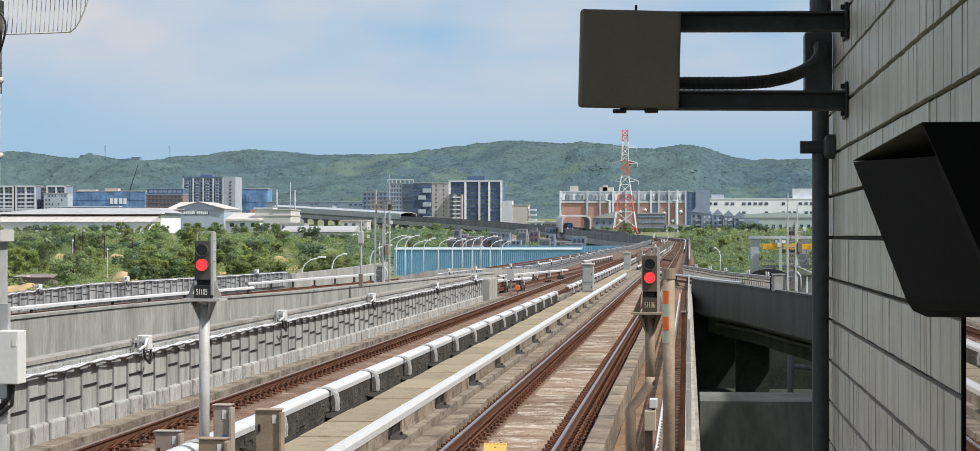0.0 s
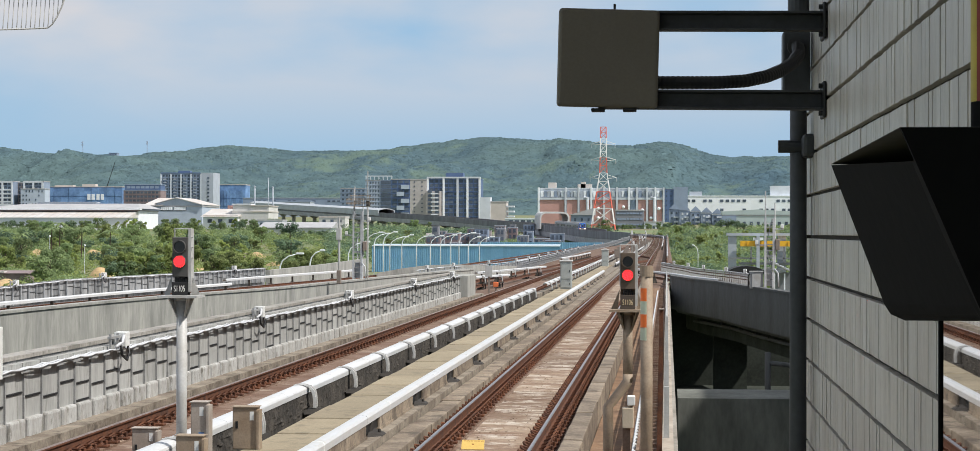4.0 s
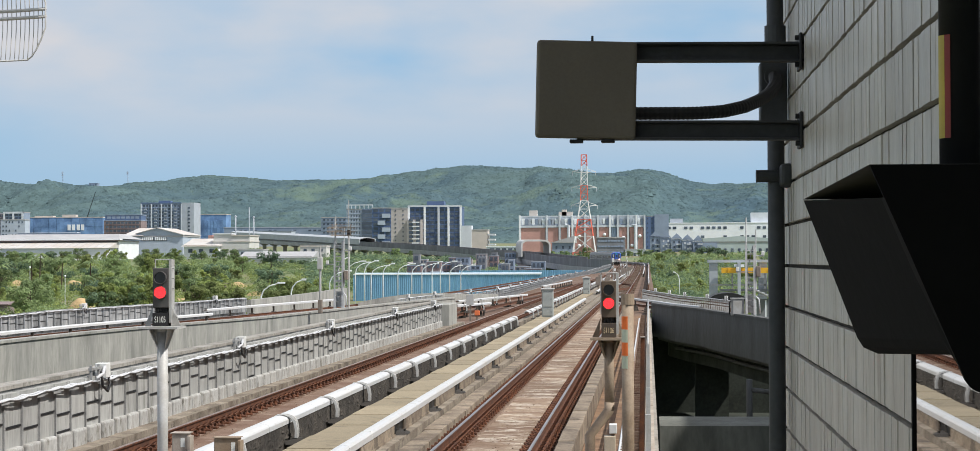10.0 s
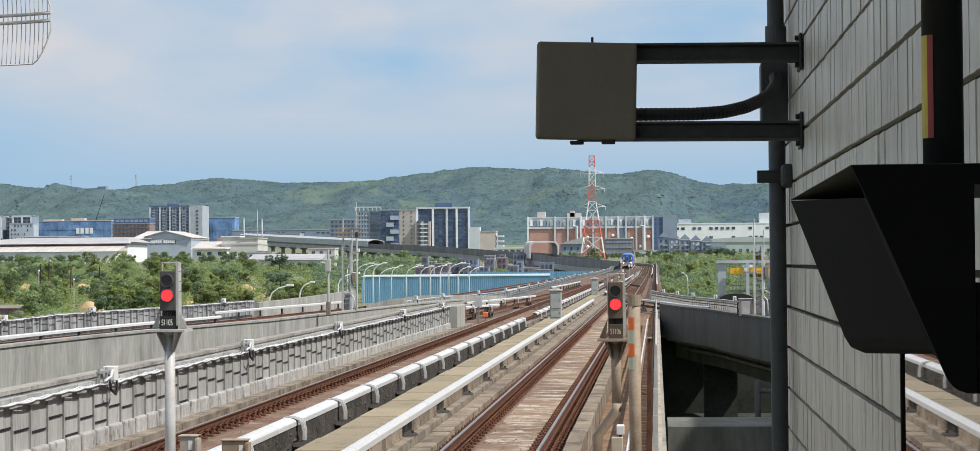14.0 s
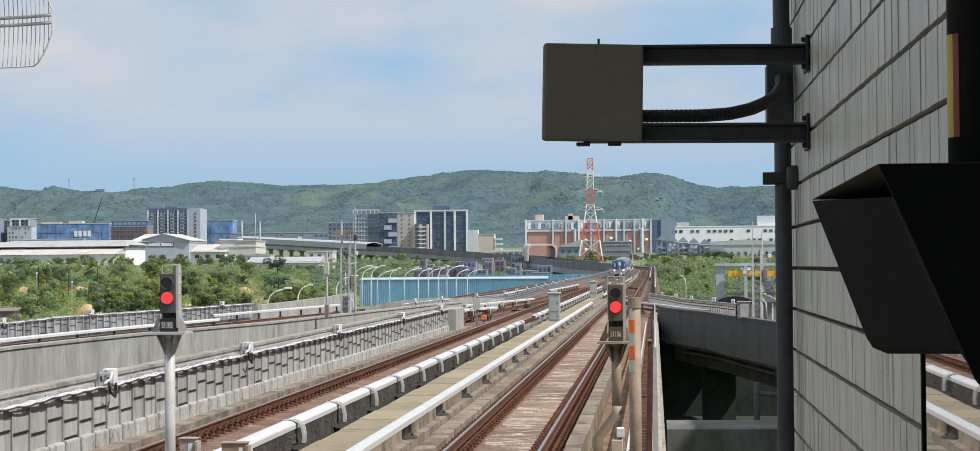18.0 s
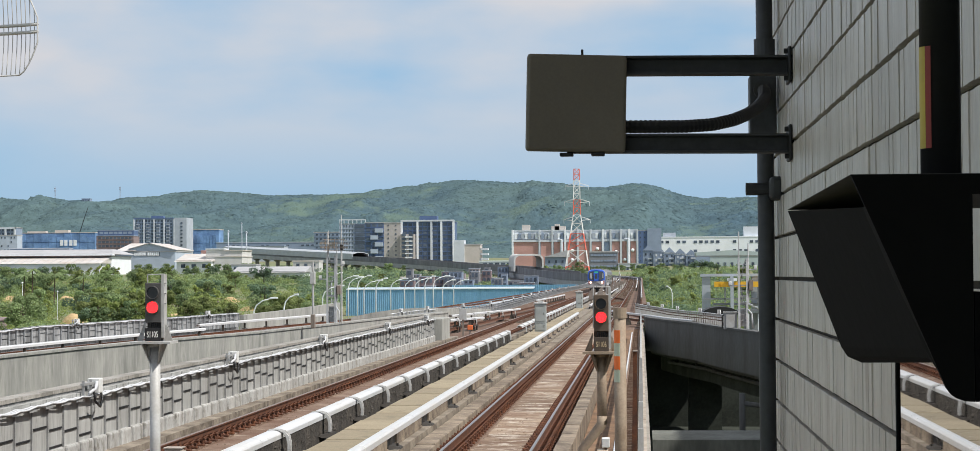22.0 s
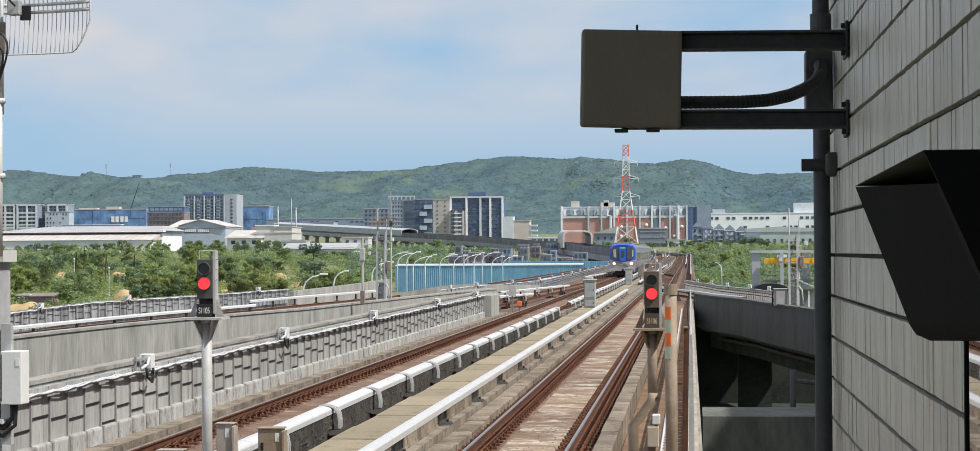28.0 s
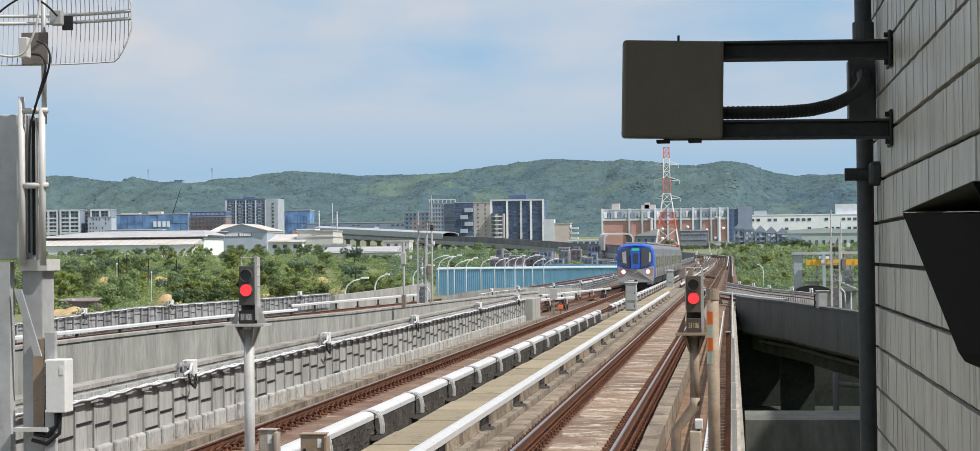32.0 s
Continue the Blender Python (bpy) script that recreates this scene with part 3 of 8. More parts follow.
def track(name, off, label, s_near, s_far):
    tr = thing(name, label, "track", "running tracks", at=tuple(on_line(20, off, -0.22)))
    for g in (-0.75, 0.75):
        rail = part("rail", along(bmesh.new(), [(off + g + x, z) for x, z in RAIL], 9, 900, 10), RUST, tr, "rusty steel running rail")
        part("running_surface", along(bmesh.new(), [(off + g + x, z) for x, z in ((-0.026, -0.012), (0.026, -0.012), (0.019, 0.0), (-0.019, 0.0))], 9, 900, 10), RAILTOP if off > 1 else RAILDULL, rail, "worn rail head")
        part("plinth", along(bmesh.new(), rect(off + g - 0.24, off + g + 0.24, -0.262, -0.225), 9, 520), BED, tr)
        s, bm = s_near, None
        n = 0
        while s < s_far and n < 145:
            piece("fastener", FASTENER, tr, on_line(s, off + g))
            s += 0.51
            n += 1
        bm = bmesh.new()
        while s < 240:
            p = on_line(s, off + g)
            for sx in (-1, 1):
                box(bm, p.x + sx * 0.12 - 0.05, p.x + sx * 0.12 + 0.05, s - 0.09, s + 0.09, -0.225, -0.10)
            s += 0.51
        part("far_fastener", bm, RUST, tr, "rows of rusty rail fasteners", kind="stuff")
    return tr


track("railway_track", 0.0, "railway track with rust-brown fasteners and dusty bed", 20.0, 90.0)
near_track = track("railway_track", NX - LX, "railway track with rusty fasteners over pale slabs", 20.0, 90.0)
bm_slab = bmesh.new()
box(bm_slab, -0.44, 0.44, -2.996, 2.996, -0.257, -0.235, 0.006)
SLAB_ME = mesh_of("bed_slab", bm_slab, SLAB)
for i in range(16):
    piece("bed_slab", SLAB_ME, near_track, (NX, 22 + 6 * i, 0.003 * (i % 2)))

# loose grit and rust flakes on the beds
GRIT = mat("loose_grit", (0.33, 0.25, 0.185), 0.95, scale=0.6, fine=20, var=0.4, tint=(0.13, 0.07, 0.045), island=0.5)
rg = np.random.default_rng(8)
gv, gf = [], []
octa = np.array([(1, 0, 0), (0, 1, 0), (-1, 0, 0), (0, -1, 0), (0, 0, 0.8)])
for i in range(3200):
    c_ = LX if i % 3 == 0 else NX
    o_ = rg.uniform(-0.98, 0.98) if i % 2 else math.copysign(rg.uniform(0.36, 0.98), rg.uniform(-1, 1))
    y_ = 20 + 55 * rg.random() ** 1.4
    z_ = -0.232 if abs(o_) < 0.43 and c_ == NX else (-0.224 if 0.5 < abs(o_) < 0.99 else -0.258)
    p_ = octa * rg.uniform(0.008, 0.022, (5, 1)) * np.array([1.2, 1.2, 1.0])
    gv.append(p_ + np.array([c_ + o_, y_, z_]))
    gf.append(np.array([(0, 1, 4), (1, 2, 4), (2, 3, 4), (3, 0, 4)]) + 5 * i)
g_ = bpy.data.meshes.new("track_grit")
g_.from_pydata(np.concatenate(gv).tolist(), [], np.concatenate(gf).tolist())
g_.materials.append(GRIT)
tagged(new("track_grit", g_), "loose grit and rust flakes on the trackbeds", "grit", kind="stuff")

# ---- conductor rails with white covers ----
COVER_PROF = [(-0.084, 0.315), (-0.088, 0.402), (-0.066, 0.434), (0.0, 0.442), (0.066, 0.434), (0.088, 0.402), (0.084, 0.315), (0.074, 0.315), (0.074, 0.40), (0.0, 0.422), (-0.074, 0.40), (-0.074, 0.315)]

# the hooked covers have a broad lip that slopes down on the side of the brackets
WIDE_PROF = [(-0.084, 0.295), (-0.088, 0.376), (-0.066, 0.406), (0.0, 0.414), (0.07, 0.404), (0.132, 0.376), (0.146, 0.352), (0.145, 0.280), (0.134, 0.280), (0.134, 0.346), (0.12, 0.362), (0.0, 0.396), (-0.074, 0.374), (-0.074, 0.295)]


IRONDARK = mat("dark_dusty_iron", (0.042, 0.037, 0.033), 0.8, scale=3, fine=30, var=0.3)


HOOKPALE = mat("pale_bracket_paint", (0.66, 0.66, 0.65), 0.55, scale=4, fine=40, var=0.15, bump=0.05)
HOOKGREY = mat("grey_bracket_web", (0.33, 0.325, 0.315), 0.7, scale=4, fine=40, var=0.25, bump=0.05)


def hook_mesh(side):
    bm = bmesh.new()
    arc = [(-0.10, 0.365), (-0.075, 0.418), (0.0, 0.430), (0.10, 0.428), (0.20, 0.400), (0.27, 0.32), (0.295, 0.19), (0.29, 0.05), (0.245, 0.05), (0.25, 0.18), (0.228, 0.29), (0.18, 0.372), (0.09, 0.412), (0.0, 0.420), (-0.07, 0.406), (-0.09, 0.355)]
    for ya, yb in ((-0.080, -0.058), (0.058, 0.080)):
        extrude(bm, [[(side * x, y, z) for x, z in arc] for y in (ya, yb)])
    web = [(x * 0.97, z - 0.012) for x, z in arc]
    extrude(bm, [[(side * x, y, z) for x, z in web] for y in (-0.06, 0.06)], mi=1)
    hexa(bm, [(side * 0.16, -0.42, -0.03), (side * 0.37, -0.14, -0.05), (side * 0.37, 0.14, -0.05), (side * 0.16, 0.30, -0.03), (side * 0.16, -0.40, 0.02), (side * 0.35, -0.12, 0.046), (side * 0.35, 0.12, 0.046), (side * 0.16, 0.28, 0.02)], 2)
    box(bm, min(side * 0.23, side * 0.31), max(side * 0.23, side * 0.31), -0.06, 0.06, -0.30, -0.045, mi=2)
    return mesh_of("bracket", bm, (HOOKPALE, HOOKGREY, IRONDARK))


def pedestal_mesh():
    bm = bmesh.new()
    hexa(bm, [(-0.22, -0.32, -0.42), (0.22, -0.32, -0.42), (0.22, 0.32, -0.42), (-0.22, 0.32, -0.42), (-0.12, -0.16, -0.02), (0.12, -0.16, -0.02), (0.12, 0.16, -0.02), (-0.12, 0.16, -0.02)])
    box(bm, -0.05, 0.05, -0.05, 0.05, -0.02, 0.28)
    return mesh_of("pedestal", bm, SOOT)


PEDESTAL = pedestal_mesh()


def shoe_mesh():
    """Dark iron foot with a flange that reaches out beside the cover."""
    bm = bmesh.new()
    box(bm, -0.10, 0.10, -0.10, 0.10, -0.30, 0.05, 0.02)
    tube(bm, [(0, 0, 0.05), (0, 0, 0.30)], 0.07, 10)
    tube(bm, [(0, 0, 0.12), (0, 0, 0.15)], 0.11, 10)
    hexa(bm, [(0.05, -0.34, 0.122), (0.23, -0.18, 0.122), (0.23, 0.18, 0.122), (0.05, 0.34, 0.122), (0.05, -0.30, 0.18), (0.21, -0.14, 0.15), (0.21, 0.14, 0.15), (0.05, 0.30, 0.18)])
    tube(bm, [(0.16, 0.0, 0.14), (0.16, 0.0, 0.20)], 0.022, 6)
    return mesh_of("shoe", bm, IRONDARK)


SHOE = shoe_mesh()


def conductor(off, s0, s1, side, label, hooks, seam):
    cr = thing("conductor_rail", label, "third rail", "conductor rails", at=tuple(on_line(s0, off, -0.4)))
    if not hooks:
        part("contact_rail", along(bmesh.new(), rect(off - 0.04, off + 0.04, 0.16, 0.29), s0, s1), DARKSTEEL, cr)
    s = s0
    while s < s1:
        e = min(s + seam, s1)
        if e - s > 0.5:
            part("cover", along(bmesh.new(), [(off + x, z) for x, z in (WIDE_PROF if hooks else COVER_PROF)], s, e - 0.012), COVER, cr, "white moulded cover")
        s = e
    hk = hook_mesh(side)
    s = s0 + (1.6 if hooks else 2.6)
    while s < min(s1, 280):
        p = on_line(s, off)
        piece("bracket" if hooks else "shoe", hk if hooks else SHOE, cr, p)
        s += 4.0 if hooks else 4.65
    if not hooks:
        s = s0 + 2.2
        while s < min(s1, 150):
            part("clip", extrude(bmesh.new(), [[on_line(s + d, off + x * 1.02, z + 0.004) for x, z in COVER_PROF[:7]] for d in (-0.03, 0.03)]), WHITEBOX, cr)
            s += 5.3
        s = s0 + 2.6
        while s < min(s1, 119):
            part("infill", along(bmesh.new(), rect(off - 0.15, off + 0.082, 0.0, 0.156), s + 0.55, min(s + 4.1, s1)), KERBSTONE, cr, "concrete stub under the cover")
            part("infill_cheek", along(bmesh.new(), rect(off + 0.045, off + 0.072, 0.156, 0.312), s + 0.6, min(s + 4.05, s1)), KERBSTONE, cr, "concrete stub under the cover")
            s += 4.65
    return cr


conductor(1.60, 20.6, 84, 1, "white covered conductor rail on arched grey brackets", True, 4.0)
conductor(1.60, 92, 300, 1, "white covered conductor rail on arched grey brackets", True, 12.0)
conductor(3.48, 9, 122, -1, "straight white covered conductor rail beside the near track", False, 8.0)
conductor(3.48, 150, 330, -1, "straight white covered conductor rail beside the near track", False, 30.0)
for off_ in (1.6, 6.7):
    for s0, s1 in ((340, 470), (480, 560), (566, 700)):
        cr = thing("conductor_rail", "white covered conductor rail on the curve", "third rail", "conductor rails", at=tuple(on_line(s0, off_, -0.3)))
        part("cover", along(bmesh.new(), [(off_ + x, z) for x, z in COVER_PROF], s0, s1, 12), COVER, cr, "white moulded cover")
        for k in range(int((s1 - s0) / 12)):
            piece("pedestal", PEDESTAL, cr, on_line(s0 + 12 * k + 1, off_))

bm = bmesh.new()
box(bm, -0.355, 0.355, -0.972, 0.972, -0.04, 0.04, 0.014)
PLANK = mesh_of("walkway_slab", bm, WALKWAY)
for i in range(70):
    p = on_line(18 + 2 * i, 2.665, 0.142 + 0.009 * ((i * 7) % 3))
    piece("walkway_slab", PLANK, deck, p, 0.006 * ((i * 5) % 3 - 1))
bm = bmesh.new()
box(bm, -0.0115, 0.0115, -0.08, 0.08, -0.055, 0.055)
SLABCLIP = mesh_of("slab_clip", bm, DARKSTEEL)
for i in range(46):
    piece("slab_clip", SLABCLIP, deck, (LX + 3.0435, 19.28 + 2.1 * i, 0.115))

RACKPALE = mat("pale_blue_grey_rack", (0.40, 0.425, 0.45), 0.6, scale=3, fine=30, var=0.25, tint=(0.27, 0.28, 0.29))
# ---- parapet with cable rack beside the arrival track ----
BAY = 0.762


def cable_rack(name, label, at, y0, y1, facing, wall_mat, top=1.10, closed=True, bay=BAY, hs=1.0):
    """Parapet wall of precast panels with posts, feet, arms and a draped cable; at(y, off, up) is its line, off positive to the track."""
    rk = thing(name, label, "parapet", "cable rack parapets", at=tuple(at((y0 + y1) / 2, 0, -0.4)))
    n = int((y1 - y0) / bay)
    bmw = bmesh.new()
    steps = 1 if facing == 1 else 14
    extrude(bmw, [[at(y0 + (y1 - y0) * i / steps, o, u) for o, u in rect(-0.40, -0.18, -0.42, top)] for i in range(steps + 1)])
    part("wall", bmw, wall_mat, rk)
    bmc = bmesh.new()
    extrude(bmc, [[at(y0 + (y1 - y0) * i / steps, o, u) for o, u in rect(-0.44, -0.16, top, top + 0.06)] for i in range(steps + 1)])
    part("coping", bmc, {1: CONCRETE, 2: PANELGREY, 3: FARBED, 4: FARBED}[facing], rk)
    bm = bmesh.new()
    box(bm, -0.175, -0.062, -BAY / 2 + 0.012, BAY / 2 - 0.012, 0.0, 1.06 * hs)
    panel = mesh_of("panel", bm, PANEL if facing == 1 else PANELGREY)
    bm = bmesh.new()
    box(bm, -0.16, 0.02, -BAY / 2 + 0.07, BAY / 2 - 0.07, -0.1, 0.29, 0.035)
    foot = mesh_of("foot_block", bm, BLOCK)
    bm = bmesh.new()
    if facing == 1:
        box(bm, -0.062, -0.03, -0.022, -0.015, 0.0, 1.0)
        box(bm, -0.038, -0.03, -0.022, 0.022, 0.0, 1.0)
    elif facing == 2 and closed:
        box(bm, -0.03, 0.02, -0.025, 0.025, 0.0, hs)
    else:
        box(bm, -0.06, 0.03, -0.05, 0.05, -0.2, hs)
    post = mesh_of("post", bm, {1: GALV, 2: RACKPALE, 3: RUST, 4: GREYPAINT}[facing])
    bm = bmesh.new()
    reach = -0.30 if facing == 1 else -0.10
    box(bm, -0.07, 0.03, reach, 0.035, 0.962 * hs, 0.982 * hs)
    box(bm, 0.022, 0.03, reach, 0.035, 0.935 * hs, 0.962 * hs)
    arm = mesh_of("cable_arm", bm, GALV)
    bm = bmesh.new()
    box(bm, -0.061, -0.045, -BAY / 2 + 0.02, BAY / 2 - 0.04, 0.600 * hs, 0.630 * hs)
    rung = mesh_of("rung", bm, DARKSTEEL)
    cable = []
    for i in range(n):
        y = y0 + bay * (i + 0.5)
        d = at(y + 0.4, 0, 0) - at(y - 0.4, 0, 0)
        turn = -math.atan2(d.x, d.y)
        p = at(y)
        if closed:
            piece("panel", panel, rk, p, turn)
        if facing == 1:
            piece("foot_block", foot, rk, p, turn)
        q = at(y + bay / 2)
        piece("post", post, rk, q, turn)
        piece("cable_arm", arm, rk, q, turn)
        if closed:
            lift = 0.07 * ((i * 5) % 3 - 1) - 0.03
            piece("rung", rung, rk, at(y, 0, lift), turn)
            if (i * 7) % 16 < 3:
                piece("rung", rung, rk, at(y, 0, lift - 0.27), turn)
        for k in range(4):
            w = k / 4
            cable.append(at(y - bay / 2 + bay * w, -0.015 + 0.006 * math.sin(i * 2.1 + k), 1.005 - 0.018 * math.sin(math.pi * w) + 0.008 * math.sin(i + w)))
    if not closed:
        for zz in (0.35, 0.66):
            part("rail_bar", tube(bmesh.new(), [at(y0 + (y1 - y0) * k / 20, 0.05, zz) for k in range(21)], 0.03, 5), wall_mat, rk)
    for j, o in enumerate((-0.03, 0.02, 0.055)):
        part("cable", tube(bmesh.new(), [c + Vector((o, 0, 0.008 * math.sin(0.55 * k + j * 2))) for k, c in enumerate(cable)], 0.0145, 6), CABLEWHITE, rk, "white cable bundle", smooth=True)
    return rk


def junction_box(at, y, group):
    p = at(y)
    z = at(y, 0, 1.0).z - 1.0
    jb = thing("junction_box", "small white junction box on a steel frame over the cable rack", "junction box", group, at=tuple(at(y, 0, 0.98)))
    bm = bmesh.new()
    for dy in (-0.62, -0.2):
        box(bm, p.x - 0.03, p.x + 0.01, y + dy - 0.02, y + dy + 0.02, z + 0.96, z + 1.25)
    box(bm, p.x - 0.04, p.x + 0.02, y - 0.68, y - 0.14, z + 1.17, z + 1.21)
    part("frame", bm, GALV, jb)
    part("enclosure", box(bmesh.new(), p.x - 0.10, p.x + 0.10, y - 0.11, y + 0.11, z + 1.02, z + 1.26, 0.012), WHITEBOX, jb)
    part("cable", tube(bmesh.new(), [(p.x + 0.06, y - 0.3, z + 1.14), (p.x + 0.09, y - 0.3, z + 0.9), (p.x + 0.10, y - 0.05, z + 0.80), (p.x + 0.09, y + 0.12, z + 0.92), (p.x + 0.06, y + 0.1, z + 1.05)], 0.022, 6), CABLEBLACK, jb, "looped black cable", smooth=True)
    part("cable", tube(bmesh.new(), [(p.x + 0.05, y - 0.5, z + 1.04), (p.x + 0.08, y - 0.25, z + 1.10), (p.x + 0.06, y - 0.1, z + 1.2)], 0.028, 6), CABLEWHITE, jb, "white cable", smooth=True)
    return jb


def left_edge(y, off=0.0, up=0.0):
    return Vector((-8.93 + off, y, up))


cable_rack("cable_rack_parapet", "grey concrete parapet with steel posts carrying white cables", left_edge, 17.2, 81.5, 1, PANELGREY)
for y in (30.2, 40.7, 52.5, 66.0, 78.0):
    junction_box(left_edge, y, "junction boxes on the parapet")
solid("parapet_end_block", box(bmesh.new(), -9.45, -8.75, 82.5, 85.8, -0.42, 0.98, 0.03), CONCRETE_STREAK, "stained concrete block at the end of the parapet", "parapet", kind="structure")

# ---- side viaducts, one to either hand ----
left_line = side_line([(-26.4, 8), (-25.4, 50), (-24.1, 72), (-21.3, 100), (-19.1, 122), (-17.9, 150), (-17.3, 200), (-16.8, 300), (-16.2, 420)])
spur_line = side_line([(-11.6, 92), (-10.6, 120), (-9.3, 160), (-8.1, 210), (-7.6, 260)])
far_rack = side_line([(-15.3, 113), (-15.0, 123), (-13.3, 135), (-11.9, 152), (-12.5, 220), (-13.4, 300), (-13.2, 380), (-11.6, 470), (-10.4, 530)])
left_wall = side_line([(-21.6, 8), (-20.9, 57), (-20.3, 66), (-19.6, 72), (-17.3, 85.5), (-15.95, 103), (-15.0, 114), (-13.2, 128)])
right_line = side_line([(9.4, 8), (9.2, 58), (7.9, 77), (5.3, 95), (2.55, 109), (-0.4, 128), (-2.5, 150)])
right_wall = side_line([(7.1, 8), (6.9, 58), (5.6, 77), (3.05, 95), (0.3, 109), (0.2, 116)])
# shade below the right viaduct is put into this dark damp-stained colour
SHADEC = mat("shade_dark_damp_concrete", (0.056, 0.064, 0.054), 0.95, scale=0.5, fine=6, var=0.4, tint=(0.03, 0.036, 0.03), spec=0.2, grime=((0.075, 0.075, 0.058), 0.6, 0.8, 0.55))
# the unlit edge wall's shade is put into its colour too
SHADEWALL = mat("shade_dark_wall_concrete", (0.098, 0.104, 0.106), 0.95, scale=0.8, fine=8, var=0.35, tint=(0.07, 0.072, 0.07), stretch=(1, 1, 0.3))


def two_lines(bm, a, oa, b, ob_, z0, z1, y0, y1, step=6.0):
    """A slab between two plan lines."""
    n = max(1, int((y1 - y0) / step))
    rings = []
    for i in range(n + 1):
        y = y0 + (y1 - y0) * i / n
        p, q = sorted((a(y, oa).x, b(y, ob_).x))
        rings.append([(p, y, z0), (q, y, z0), (q, y, z1), (p, y, z1)])
    return extrude(bm, rings)


def side_viaduct(name, at, edge, s, y_end, label, wall_mat):
    """s: +1 where the edge towards the main line lies to its right."""
    sv = thing(name, label, "viaduct", "side viaducts", at=tuple(at(70, 0, -2.4)), kind="structure")
    part("slab", two_lines(bmesh.new(), at, -s * 2.7, edge, -s * 0.02, -0.9, -0.25, 10, y_end), CONCRETE, sv)
    a, b = sorted((0.0, -s * 0.3))
    part("edge_wall", run_side(bmesh.new(), edge, rect(a, b, -1.55, 0.30), 10, y_end), wall_mat, sv, "rain-streaked concrete edge wall")
    a, b = sorted((s * 0.05, -s * 0.36))
    part("edge_cap", run_side(bmesh.new(), edge, rect(a, b, 0.301, 0.39), 10, y_end), wall_mat, sv)
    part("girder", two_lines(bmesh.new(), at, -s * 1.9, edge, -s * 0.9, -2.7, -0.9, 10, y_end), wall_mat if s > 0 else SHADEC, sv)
    part("edge_lip", run_side(bmesh.new(), edge, rect(*sorted((-s * 0.32, -s * 0.75)), -1.75, -1.5), 10, y_end), wall_mat, sv)
    part("trackbed", run_side(bmesh.new(), at, rect(-1.9, 1.9, -0.245, -0.2), 10, y_end), BED, sv)
    for g in (-0.75, 0.75):
        rl = part("rail", run_side(bmesh.new(), at, [(g + x, z) for x, z in RAIL], 10, 420 if s > 0 else 150, 3), RUST, sv, "rusty steel rail")
        part("running_surface", run_side(bmesh.new(), at, [(g + x, z) for x, z in rect(-0.03, 0.03, -0.012, 0.0)], 10, 420 if s > 0 else 150, 3), RAILTOP, rl)
    return sv


lv = side_viaduct("side_viaduct", left_line, left_wall, 1, 128, "grey concrete side viaduct with one track and streaked edge wall", CONCRETE_STREAK)
side_viaduct("side_viaduct", right_line, right_wall, -1, 116, "shaded concrete side viaduct with one track curving in", SHADEWALL)
part("infill_deck", two_lines(bmesh.new(), far_rack, -0.4, left_edge, -0.3, -0.9, -0.34, 113, 530), FARBED, lv, "wide trackbed where the tracks join")
part("infill_deck", two_lines(bmesh.new(), left_edge, -6.2, left_edge, -0.3, -0.9, -0.34, 89, 113), FARBED, lv, "trackbed behind the parapet end")
for g in (-0.75, 0.75):
    part("spur_rail", run_side(bmesh.new(), spur_line, [(g + x, z) for x, z in RAIL], 93, 260, 3), RUST, lv, "rusty spur rail")
bm = bmesh.new()
pts = [(-19.6, 126, 0.1), (-18.0, 126.5, 0.42), (-16.4, 127, 0.62), (-14.8, 128, 0.68), (-13.2, 130, 0.6), (-12.0, 133, 0.5), (-11.0, 137, 0.42)]
extrude(bm, [[(x, y, -1.2), (x, y + 0.3, -1.2), (x, y + 0.3, z), (x, y, z)] for x, y, z in pts])
part("far_parapet", extrude(bmesh.new(), [[left_line(y, o, u) for o, u in rect(-2.65, -2.4, -0.6, 0.66 + 0.36 * (y - 107.5) / 23.5)] for y in (107.5, 111.5, 115.5, 119.5, 123.5, 127.5, 131)]), CONCRETE_STREAK, lv, "pale concrete parapet")
part("curved_wall", bm, CONCRETE_STREAK, lv, "low grey wall with an arched top")
SPUR_COVERS = (((-11.75, 115.5), (-8.9, 137.5), 5), ((-10.72, 104.5), (-9.32, 110.5), 2))
SPUR_HOOK = hook_mesh(1)
ORANGEDISC = mat("orange_red_plastic", (0.80, 0.20, 0.07), 0.5, var=0.1, bump=0.0)
for at, off, spans in ((left_line, 1.35, ((20, 89),)), (left_line, -1.35, ((96, 123),)), (spur_line, -1.45, ((182, 230),)), (right_line, -1.45, ((100.5, 129),)), (right_line, 1.5, ((40, 92),))):
    for y0, y1 in spans:
        cr = thing("conductor_rail", "white covered conductor rail curving beside the side track", "third rail", "conductor rails", at=tuple(at(y0, off, -0.2)))
        part("cover", run_side(bmesh.new(), at, [(off + x * 1.25, z) for x, z in COVER_PROF], y0, y1, 3), COVER, cr, "white moulded cover")
        for k in range(int((y1 - y0) / 4) + 1):
            p = at(min(y1, y0 + 0.4 + 4 * k), off)
            piece("pedestal", PEDESTAL, cr, p)


